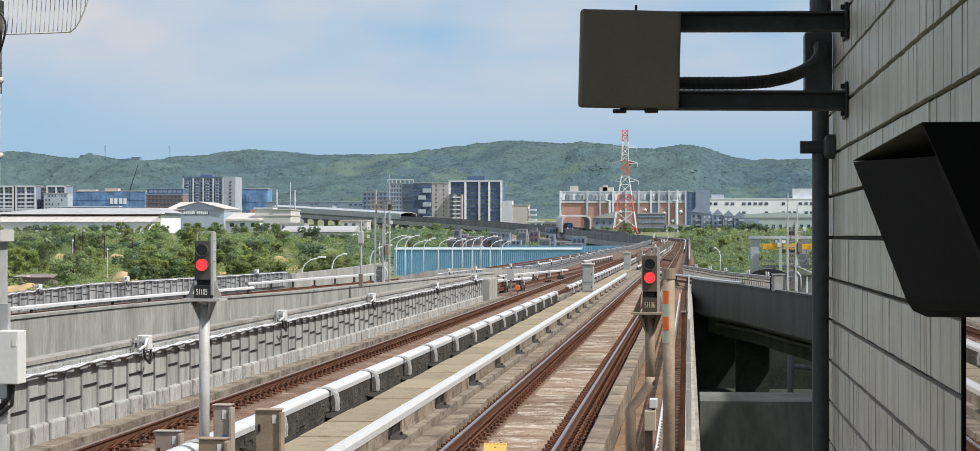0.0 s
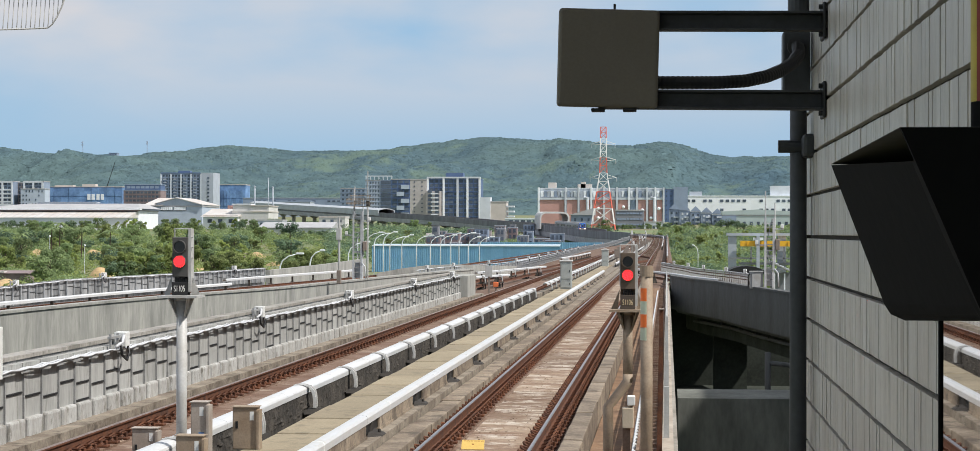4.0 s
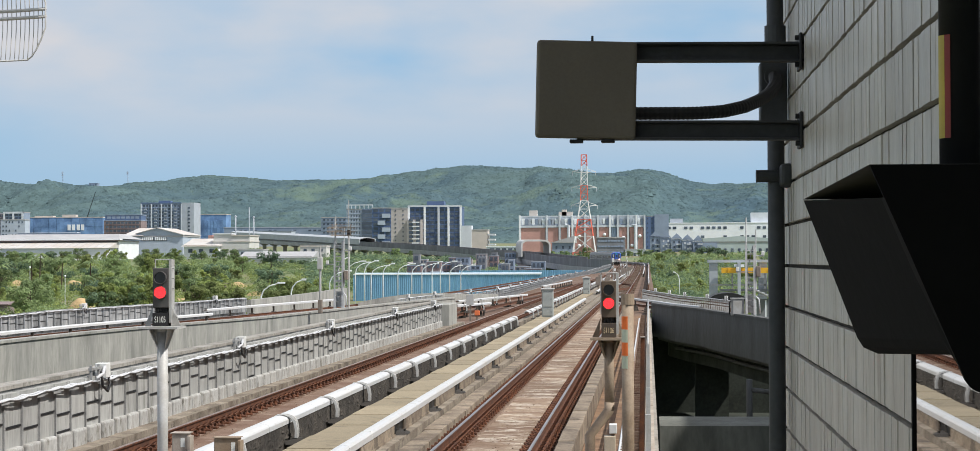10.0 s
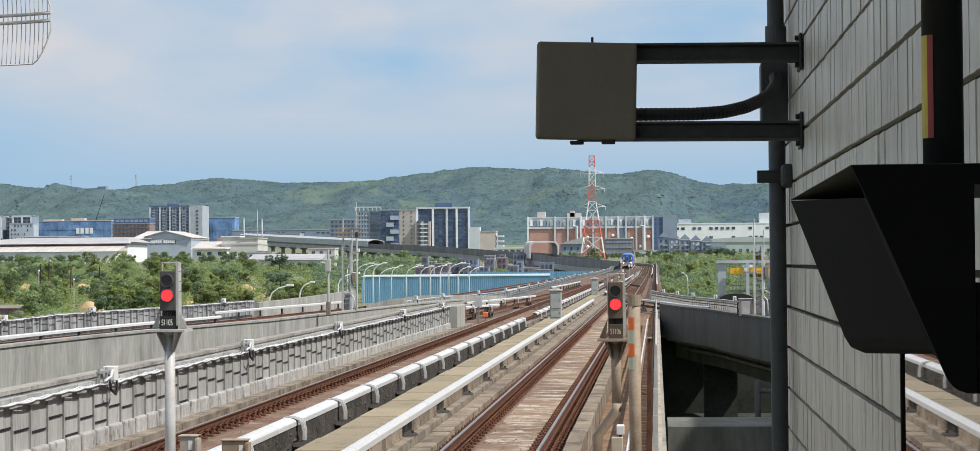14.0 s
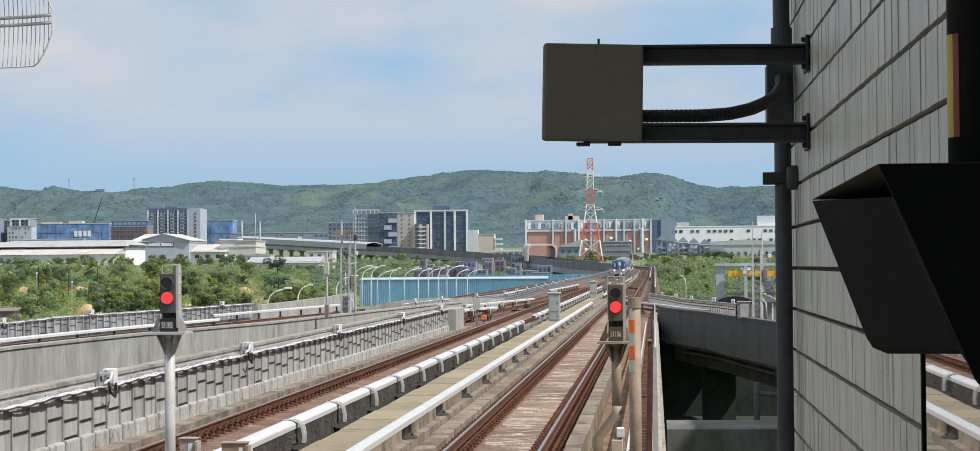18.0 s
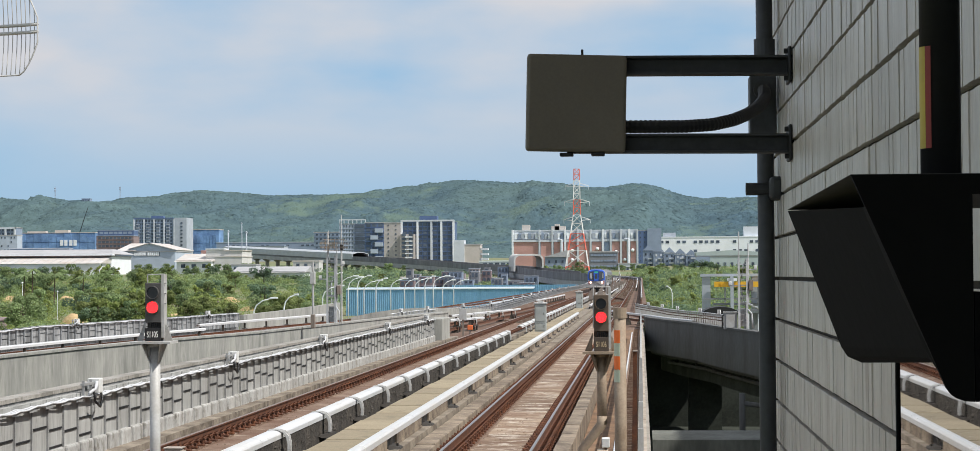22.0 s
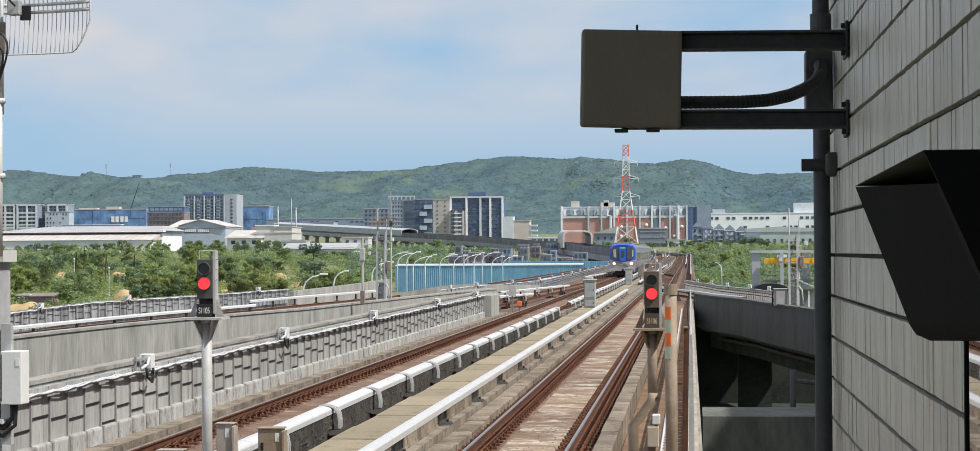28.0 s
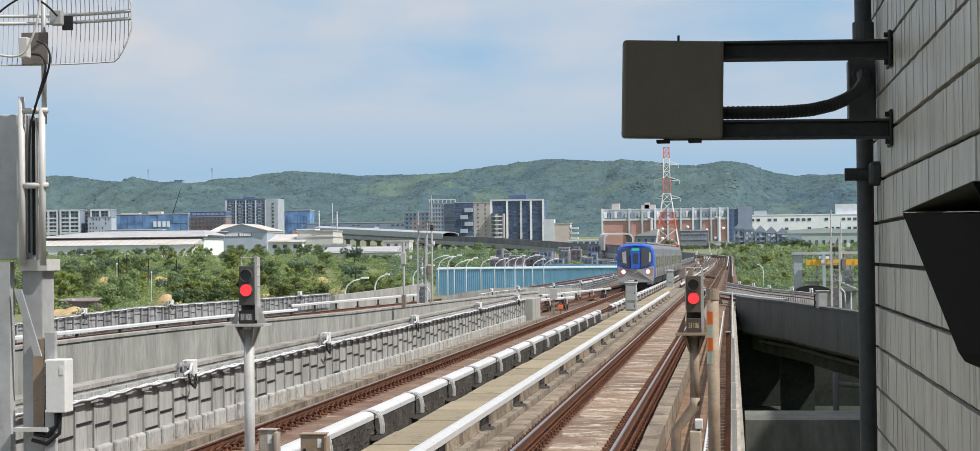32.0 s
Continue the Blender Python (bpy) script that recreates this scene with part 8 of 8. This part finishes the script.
rh_ = thing("ruined_shed", "roofless dark brick shed among the bushes", "shed", at=(-130, 545, -10))
add(rh_, "wall", -131.5, -124.5, 545, 549, -10, -3.6, W_BROWN)
add(rh_, "doorway", -129.6, -127.8, 544.8, 545.1, -7.5, -5.2, GLASSDARK)

# ---- lattice masts on the side viaducts ----


MASTPALE = mat("pale_mast_paint", (0.60, 0.61, 0.62), 0.5, scale=3, fine=30, var=0.2, bump=0.0)


def ladder_mast(x, y, z0, z1, w, label, material, box_top):
    """Two channel rails with rungs between, a brace plate at the foot and slim aerials."""
    lm = thing("ladder_mast", label, "mast", "masts on the viaducts", at=(x, y, z0))
    for sx in (-1, 1):
        xr = x + sx * (w / 2 - 0.045)
        bm = bmesh.new()
        box(bm, xr - 0.045, xr + 0.045, y - 0.16, y - 0.145, z0, z1)
        box(bm, min(xr + sx * 0.03, xr + sx * 0.045), max(xr + sx * 0.03, xr + sx * 0.045), y - 0.145, y + 0.16, z0, z1)
        part("rail", bm, material, lm, "steel channel rail")
        bm = bmesh.new()
        hexa(bm, [(xr - 0.05, y - 0.2, z0), (xr + 0.05, y - 0.2, z0), (xr + 0.05, y + 0.3, z0), (xr - 0.05, y + 0.3, z0), (xr - 0.05, y - 0.17, z0 + 0.75), (xr + 0.05, y - 0.17, z0 + 0.75), (xr + 0.05, y + 0.17, z0 + 0.75), (xr - 0.05, y + 0.17, z0 + 0.75)])
        part("foot_plate", bm, material, lm)
    bm = bmesh.new()
    box(bm, -w / 2 + 0.09, w / 2 - 0.09, -0.13, -0.08, -0.025, 0.025)
    box(bm, -w / 2 + 0.07, w / 2 - 0.07, 0.10, 0.15, -0.025, 0.025)
    step = mesh_of("rung", bm, GALV)
    for i in range(int((z1 - z0 - 0.4) / 0.27)):
        piece("rung", step, lm, (x, y, z0 + 0.4 + 0.27 * i))
    bm = bmesh.new()
    n = int((z1 - z0 - 1.0) / 0.8)
    for i in range(n):
        za, zb = z0 + 0.95 + (z1 - z0 - 1.0) * i / n, z0 + 0.95 + (z1 - z0 - 1.0) * (i + 1) / n
        sx = 1 if i % 2 else -1
        tube(bm, [(x - sx * (w / 2 - 0.09), y + 0.05, za), (x + sx * (w / 2 - 0.09), y + 0.05, zb)], 0.022, 5)
    part("brace", bm, GALV, lm, "zigzag bracing between the rails")
    for zz, sx in ((z1 - 0.55, 1), (z1 - 1.3, -1)):
        ar = part("side_arm", box(bmesh.new(), min(x + sx * w / 2, x + sx * (w / 2 + 0.42)), max(x + sx * w / 2, x + sx * (w / 2 + 0.42)), y - 0.04, y + 0.04, zz, zz + 0.06), material, lm)
        part("clamp", box(bmesh.new(), x + sx * (w / 2 + 0.36) - 0.07, x + sx * (w / 2 + 0.36) + 0.07, y - 0.09, y + 0.09, zz + 0.061, zz + 0.24, 0.015), WHITEBOX, ar, "small white fitting")
    part("back_plate", box(bmesh.new(), x - w / 2 + 0.1, x + w / 2 - 0.1, y + 0.1, y + 0.12, z0 + 0.1, z0 + 0.9), material, lm)
    for dx, h in ((-w / 2 + 0.05, z1 + 1.25), (w / 2 + 0.03, z1 + 0.7)):
        wp = part("whip", tube(bmesh.new(), [(x + dx, y, z0 + 1.2), (x + dx, y, h)], 0.03, 6), material, lm, "slim aerial")
        for zz in (z0 + 1.5, z1 - 0.3):
            part("clip", box(bmesh.new(), min(x + dx, x) + 0.0, max(x + dx, x), y - 0.03, y + 0.03, zz, zz + 0.05), material, wp)
    part("mast_box", box(bmesh.new(), x + w / 2 + 0.04, x + w / 2 + 0.24, y - 0.2, y + 0.1, box_top - 0.5, box_top, 0.02), IRONGREY, lm, "dull equipment box")
    tubes = [(x + w / 2, y - 0.15, z0 + 0.9), (x + w / 2 + 0.16, y - 0.18, z0 + 0.7), (x + w / 2 + 0.2, y - 0.2, z0 + 0.05)]
    part("conduit", tube(bmesh.new(), tubes, 0.035, 7), CABLEWHITE, lm, "pale bent conduit", smooth=True)
    return lm


MASTGREY = mat("weathered_mast_steel", (0.48, 0.50, 0.52), 0.55, scale=3, fine=30, var=0.25, bump=0.0)
ladder_mast(-16.59, 100, 0.33, 4.0, 0.52, "weathered grey steel ladder mast with slim aerials", MASTGREY, 2.4)
wa = thing("whip_aerial", "tall slim whip aerial on a pole beside the mast", "aerial", at=(-16.1, 100.3, 0.33))
part("pole", tube(bmesh.new(), [(-16.1, 100.3, 0.33), (-16.1, 100.3, 4.4)], 0.05, 7), GREYPAINT, wa)
part("whip", tube(bmesh.new(), [(-16.1, 100.3, 4.4), (-16.1, 100.3, 6.2)], 0.028, 6), GREYPAINT, wa)
part("collar", tube(bmesh.new(), [(-16.1, 100.3, 4.3), (-16.1, 100.3, 4.6)], 0.085, 8), DARKSTEEL, wa)
ladder_mast(4.75, 88, 0.33, 3.6, 0.46, "pale steel ladder mast with slim aerials", MASTPALE, 2.6)
ga = thing("grid_antenna", "small pale wire grid antenna on the mast's pole", "antenna", at=(-16.76, 100, 4.0))
part("stem", tube(bmesh.new(), [(-16.76, 100.02, 4.0), (-16.76, 100.02, 5.35)], 0.03, 6), GREYPAINT, ga)
for k in range(9):
    z = 4.28 + 0.072 * k
    half = 0.8 * math.sqrt(max(0.05, 1 - ((z - 4.57) / 0.42) ** 2))
    part("wire", tube(bmesh.new(), [(-16.38 + half * u, 99.75 - 0.2 * u * u, z) for u in (-1, -0.5, 0, 0.5, 1)], 0.014, 4), TANPAINT, ga)
for u in (-0.6, 0.0, 0.6):
    part("rib", tube(bmesh.new(), [(-16.38 + 0.8 * u, 99.76 - 0.2 * u * u, 4.27), (-16.38 + 0.8 * u, 99.76 - 0.2 * u * u, 4.87)], 0.016, 4), TANPAINT, ga)
part("mount_arm", box(bmesh.new(), -16.78, -16.40, 99.78, 100.0, 4.53, 4.6), GREYPAINT, ga)
pl_ = thing("equipment_pole", "slim grey pole with an equipment box", "pole", at=(-16.2, 92, 0.33))
part("pole", tube(bmesh.new(), [(-16.2, 92, 0.33), (-16.2, 92, 3.6)], 0.06, 8), GREYPAINT, pl_)
part("top_box", box(bmesh.new(), -16.32, -16.08, 91.8, 92.1, 2.5, 3.1, 0.02), GREYPAINT, pl_)
part("base_box", box(bmesh.new(), -16.3, -16.1, 91.85, 92.15, 0.33, 1.0, 0.02), IRONGREY, pl_)

# ---- yellow beam on piers, to the right ----
CRANE = mat("yellow_beam_paint", (0.80, 0.44, 0.03), 0.5, scale=0.4, fine=4, var=0.15, bump=0.0)
yb = thing("girder_frame", "yellow steel beam carried on grey concrete piers", "gantry", at=(22, 420, -10))
for x in (13.6, 24.5, 32):
    add(yb, "pier", x, x + 1.8, 419, 422, -10.5, 2.2, W_GREY, "grey concrete pier")
add(yb, "cap_beam", 13.2, 36, 418.5, 422.5, 2.2, 2.8, W_GREY)
add(yb, "beam", 16.2, 36, 417.5, 418.4, -0.15, 1.05, CRANE, "yellow steel beam")
for k in range(6):
    add(yb, "stiffener", 17.6 + 3 * k, 17.8 + 3 * k, 417.3, 417.5, -0.12, 1.02, CRANE)
add(yb, "lower_beam", 16, 36, 418, 419, -4.2, -3.7, W_DIM)
for z in (-2.9, -5.4):
    add(yb, "tie_rail", 14, 36, 417.6, 417.9, z, z + 0.28, W_DIM)
for k in range(5):
    add(yb, "hanger", 18.4 + 3.6 * k, 18.7 + 3.6 * k, 417.6, 417.9, -3.7, -0.2, W_DIM)
add(yb, "slim_post", 19.68, 20.38, 416.4, 416.9, -10.5, 2.2, W_GREY, "grey upright before the beam")
add(yb, "hoist", 19.0, 21.2, 417.0, 418.3, 1.2, 1.8, W_WHITE)
DOME_X, DOME_Z = 10.49, -2.52
cn = thing("domed_shelter", "dark arched roof shelter beside the viaduct", "shelter", at=(10.5, 250, -10))
part("roof", extrude(bmesh.new(), [[(DOME_X + 2.5 * math.cos(math.pi * k / 10), y, DOME_Z + 1.0 * math.sin(math.pi * k / 10)) for k in range(11)] for y in (249, 256)]), DARKSTEEL, cn, "dark arched roof")
add(cn, "body", DOME_X - 2.2, DOME_X + 2.2, 249.5, 255.5, -10, DOME_Z - 0.01, CONCRETE)
ls = thing("lean_to_shed", "grey lean-to shed with a sloping sheet roof", "shed", at=(12.6, 203, -10))
part("roof", extrude(bmesh.new(), [[(11.12, y, -0.32), (13.44, y, -1.39), (13.44, y, -1.27), (11.12, y, -0.20)] for y in (199, 207)]), ROOFG, ls, "grey sheet roof")
for k in range(5):
    x = 11.12 + 0.55 * k
    part("roof_rib", extrude(bmesh.new(), [[(x, y, -0.19 - 0.462 * (x - 11.12)), (x + 0.06, y, -0.19 - 0.462 * (x + 0.06 - 11.12)), (x + 0.03, y, -0.12 - 0.462 * (x - 11.12))] for y in (199, 207)]), W_WHITE, ls)
add(ls, "wall", 11.22, 13.34, 206, 206.9, -10, -1.44, W_DIM)
for x in (11.22, 12.28):
    add(ls, "post", x, x + 0.14, 199.2, 199.35, -10, -1.41, W_WHITE, "white post")
cr_ = thing("site_crane", "thin lattice crane jib rising over the site", "crane", at=(-548, 1760, 20))
part("jib", tube(bmesh.new(), [(-548, 1790, 10), (-546, 1790, 44), (-537, 1790, 71)], 0.55, 4, 0.3), DARKSTEEL, cr_)

# ---- concrete below the right-hand viaduct ----
ug = thing("substructure", "shaded concrete beams and piers under the side viaduct", "substructure", at=(5, 50, -10), kind="structure")
BEAMC = mat("weathered_beam_concrete", (0.18, 0.19, 0.175), 0.95, scale=0.8, fine=8, var=0.35, tint=(0.09, 0.098, 0.088), stretch=(1, 1, 0.3))
add(ug, "cross_beam", 0.25, 9.5, 42, 44.5, -2.6, -0.78, BEAMC, "broad concrete cross beam")
# walls, floor and piers take the colour darkened for shade
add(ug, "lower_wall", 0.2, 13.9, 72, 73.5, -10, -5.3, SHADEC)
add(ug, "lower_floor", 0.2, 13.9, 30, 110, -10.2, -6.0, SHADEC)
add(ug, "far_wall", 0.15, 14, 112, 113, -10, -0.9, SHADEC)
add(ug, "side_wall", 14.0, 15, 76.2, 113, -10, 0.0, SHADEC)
# tall wall out of view, added to block the sun from the gap
add(ug, "shade_wall", 14.0, 15, 8.3, 76, -10, 17.2, CONCRETE, "unseen concrete wall that keeps the sun off the gap")
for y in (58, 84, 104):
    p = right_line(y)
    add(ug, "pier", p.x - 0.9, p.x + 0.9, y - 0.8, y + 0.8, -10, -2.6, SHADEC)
part("soffit_pipe", tube(bmesh.new(), [right_wall(50 + 4 * k, 0.75, -2.05) for k in range(15)], 0.09, 8), SHADEWALL, ug, "grey pipe hung under the viaduct", smooth=True)
for k in range(14):
    p = right_wall(52 + 4 * k, 0.75)
    add(ug, "pipe_hanger", p.x - 0.05, p.x + 0.05, p.y - 0.05, p.y + 0.05, -2.0, -1.5, SHADEWALL)
part("drain_pipe", tube(bmesh.new(), [(2.45, 46, 0.0), (2.45, 46, -2.3)], 0.075, 10), SHADEWALL, ug, smooth=True)
part("drain_pipe", tube(bmesh.new(), [(2.45, 46, -0.25), (4.2, 46, -0.45)], 0.06, 10), SHADEWALL, ug, smooth=True)

# ---- the train ----
STEEL = mat("brushed_steel", (0.27, 0.265, 0.275), 0.42, metal=0.65, own=True, scale=0.8, fine=14, var=0.15, bump=0.03)
BLUE = mat("blue_paint", (0.045, 0.14, 0.62), 0.3, own=True, scale=1, fine=20, var=0.08, bump=0.0)
TRAINGLASS = mat("train_glass", (0.06, 0.07, 0.085), 0.05, own=True, var=0.1, bump=0.0)
UNDER = mat("underframe_black", (0.02, 0.02, 0.022), 0.7, own=True, var=0.3)
SILVER = mat("silver_bumper", (0.42, 0.41, 0.41), 0.4, own=True, metal=0.2, scale=1, fine=20, var=0.1, bump=0.0)
# the headlights' pink glow is put into the cluster's tint
LAMPROSE = mat("rose_glow_lamp_glass", (0.46, 0.27, 0.25), 0.2, own=True, var=0.15, bump=0.0)
# colour of the painted sky reflection on the windscreens
SCREENPALE = mat("pale_sky_reflection", (0.42, 0.45, 0.48), 0.3, own=True, var=0.2, bump=0.0)
HEADLIGHT = emitter("headlight", (1.0, 0.66, 0.52), 5.0)
SIDEGLASS = mat("tinted_side_window", (0.15, 0.145, 0.15), 0.15, own=True, var=0.15, bump=0.0)
LEDGREEN = emitter("green_display", (0.04, 0.42, 0.20), 0.5)
ROOFGREY = mat("roof_grey", (0.30, 0.30, 0.31), 0.6, own=True, metal=0.2, var=0.2)

CAR_LEN, HALF, TOPZ = 20.2, 1.515, 3.72


def section(w, z0, z1, y, lean=0.0):
    """Cross-section of the car body at y."""
    pts = [(-w * 0.97, z0), (w * 0.97, z0), (w, z0 + 0.5), (w, z1 - 1.0), (w * 0.95, z1 - 0.45), (w * 0.80, z1 - 0.16), (w * 0.45, z1 - 0.02), (0, z1),
           (-w * 0.45, z1 - 0.02), (-w * 0.80, z1 - 0.16), (-w * 0.95, z1 - 0.45), (-w, z1 - 1.0), (-w, z0 + 0.5)]
    return [(x, y + lean * (z - z0), z) for x, z in pts]


def wheelset(parent, y):
    for x in (-0.75, 0.75):
        wh = new("wheel", WHEEL)
        wh.parent = parent
        wh.location = (x, y, 0.43)


bm = bmesh.new()
tube(bm, [(-0.065, 0, 0), (0.065, 0, 0)], 0.43, 20)
tube(bm, [(-0.12, 0, 0), (-0.065, 0, 0)], 0.1, 10)
WHEEL = mesh_of("wheel", bm, DARKSTEEL)


def train_car(cab):
    """A car with its front end at y = 0, running back along +y."""
    car = thing("train_car", "blue-nosed steel metro car with lit headlights" if cab else "plain stainless steel metro car with grey tinted windows", "train car", "cars of the arriving train")
    y0 = 0.85 if cab else 0.2
    bm = bmesh.new()
    rings = [section(HALF, 0.95, TOPZ, y) for y in (y0, CAR_LEN - 0.2)]
    extrude(bm, rings)
    body = part("body", bm, STEEL, car, "brushed stainless steel body")
    part("skirt", box(bmesh.new(), -1.38, 1.38, y0 + 0.4, CAR_LEN - 0.6, 0.48, 0.949), UNDER, car, "dark underframe equipment")
    part("roof_panel", box(bmesh.new(), -0.9, 0.9, 1.8, CAR_LEN - 1.2, TOPZ - 0.03, TOPZ + 0.10, 0.03), ROOFGREY, car)
    for yc in (3.4, 16.6):
        bg_ = part("bogie", box(bmesh.new(), -1.05, 1.05, yc - 1.5, yc + 1.5, 0.35, 0.60, 0.04), UNDER, car)
        for d in (-1.1, 1.1):
            wheelset(bg_, yc + d)
    for sx in (-1, 1):
        x = sx * (HALF + 0.004)
        for k in range(4):
            yc = 3.3 + 4.6 * k
            part("door", box(bmesh.new(), min(x, x + sx * 0.012), max(x, x + sx * 0.012), yc - 0.68, yc + 0.68, 1.02, 2.85), SILVER, body, "sliding steel door")
            part("door_window", box(bmesh.new(), min(x + sx * 0.013, x + sx * 0.018), max(x + sx * 0.013, x + sx * 0.018), yc - 0.5, yc + 0.5, 1.75, 2.65), SIDEGLASS, body, "grey tinted door window")
        for k in range(3):
            yc = 5.6 + 4.6 * k
            part("window", box(bmesh.new(), min(x, x + sx * 0.008), max(x, x + sx * 0.008), yc - 1.3, yc + 1.3, 1.75, 2.62), SIDEGLASS, body, "grey tinted side window")
    if cab:
        # the sloping nose
        bm = bmesh.new()
        n0 = section(HALF, 0.95, TOPZ, 0.85)
        n1 = [(x * 0.985, 0.42 - 0.05 * abs(x), z) for x, y, z in section(HALF, 0.95, TOPZ - 0.05, 0)]
        n2 = [(x * 0.93, 0.02 + 0.10 * abs(x) + 0.10 * max(0, z - 1.9), z) for x, y, z in section(HALF, 0.98, TOPZ - 0.16, 0)]
        extrude(bm, [n0, n1, n2])
        nose = part("nose", bm, BLUE, car, "glossy blue cab front", smooth=False)
        bm = bmesh.new()
        pr = [(-1.40, 0.62), (1.40, 0.62), (1.47, 1.2), (1.45, 1.92), (0.85, 1.72), (0.45, 1.66), (0.0, 1.64), (-0.45, 1.66), (-0.85, 1.72), (-1.45, 1.92), (-1.47, 1.2)]
        extrude(bm, [[(x * 0.99, 0.06 + 0.085 * abs(x), z) for x, z in pr], [(x * 0.99, -0.06 + 0.10 * abs(x), z) for x, z in pr]])
        part("bumper", bm, SILVER, car, "silver-grey lower front")
        part("windscreen_door", extrude(bmesh.new(), [[(x, yy, z) for x, z in ((-0.36, 1.72), (0.36, 1.72), (0.36, 3.08), (-0.36, 3.08))] for yy in (0.10, -0.03)]), BLUE, nose, "blue end door")
        part("door_glass", extrude(bmesh.new(), [[(x, yy, z) for x, z in ((-0.2, 2.12), (0.2, 2.12), (0.2, 2.92), (-0.2, 2.92))] for yy in (0.06, -0.045)]), TRAINGLASS, nose, "dark end door window")
        for sx in (-1, 1):
            w = [(0.46, 1.80), (1.16, 2.02), (1.30, 2.25), (1.26, 3.05), (1.1, 3.30), (0.46, 3.34)]
            bm = bmesh.new()
            extrude(bm, [[(sx * x, 0.12 + 0.10 * x + 0.10 * max(0, z - 1.9), z) for x, z in w], [(sx * x, -0.02 + 0.10 * x + 0.10 * max(0, z - 1.9), z) for x, z in w]])
            screen = part("windscreen", bm, TRAINGLASS, nose, "black windscreen")
            # pale patch in place of reflected sky, larger on one side
            bl = [(0.72, 2.12), (1.02, 2.18), (1.06, 3.02), (0.76, 3.1)] if sx < 0 else [(1.05, 2.2), (1.2, 2.28), (1.2, 2.95), (1.08, 3.0)]
            part("sky_reflection", extrude(bmesh.new(), [[(sx * x, q + 0.10 * x + 0.10 * max(0, z - 1.9), z) for x, z in bl] for q in (-0.015, -0.028)]), SCREENPALE, screen, "pale patch standing for sky reflected in the glass")
            bm = bmesh.new()
            lp = [(0.97 + 0.15 * math.cos(2 * math.pi * k / 14), 1.47 + 0.15 * math.sin(2 * math.pi * k / 14)) for k in range(14)]
            extrude(bm, [[(sx * x, 0.06 + 0.09 * x, z) for x, z in lp], [(sx * x, -0.085 + 0.10 * x, z) for x, z in lp]])
            hs_ = bmesh.new()
            hp = [(0.68, 1.62), (0.80, 1.30), (1.22, 1.08), (1.38, 1.20), (1.40, 1.78), (1.05, 1.72)]
            extrude(hs_, [[(sx * x, 0.07 + 0.09 * x, z) for x, z in hp], [(sx * x, -0.066 + 0.10 * x, z) for x, z in hp]])
            part("lamp_surround", hs_, LAMPROSE, nose, "lamp cluster tinted with the headlight's rose glow")
            part("headlight", bm, HEADLIGHT, nose, "bright warm headlight")
            part("skirt_plate", box(bmesh.new(), min(sx * 0.9, sx * 1.35), max(sx * 0.9, sx * 1.35), 0.2, 0.9, 0.45, 0.8), SILVER, car)
        part("display", box(bmesh.new(), -0.30, 0.30, 0.06, 0.10, 3.14, 3.32), LEDGREEN, nose, "green destination display")
        bm = bmesh.new()
        for k in range(3):
            box(bm, -0.24 + 0.14 * k, -0.13 + 0.14 * k, -0.068, -0.06, 1.30 + 0.06 * k, 1.36 + 0.06 * k)
        part("emblem", bm, COVER, nose, "pale emblem strokes")
        part("roof_rim", box(bmesh.new(), -0.6, 0.6, 0.6, 1.0, TOPZ - 0.08, TOPZ + 0.01, 0.02), STEEL, car)
        part("coupler", tube(bmesh.new(), [(0, -0.3, 0.72), (0, 0.8, 0.72)], 0.13, 10), UNDER, car, "black coupler")
        part("plough", box(bmesh.new(), -1.15, 1.15, 0.35, 0.6, 0.12, 0.6, 0.03), UNDER, car)
    return car


lead = train_car(True)
trailer = train_car(False)
cars = [lead, trailer, copy_thing(trailer, pose(0, 0, 0)), copy_thing(trailer, pose(0, 0, 0))]


def front_at(t):
    """Metres along the line of the train's nose."""
    q = 32.0 - t
    return 149.0 + 14.7 * q + 0.245 * q * q


def motions():
    for k, car in enumerate(cars):
        rows = []
        for i in range(33):
            s = front_at(float(i)) + k * CAR_LEN
            a, b = on_line(s + 3.4), on_line(s + 16.6)
            d = (b - a).normalized()
            p = a - d * 3.4
            rows.append((float(i), Matrix.Translation(p) @ Matrix.Rotation(math.atan2(-d.x, d.y), 4, "Z") @ Matrix.Rotation(math.asin(d.z), 4, "X")))
        walk(car, rows)


motions()
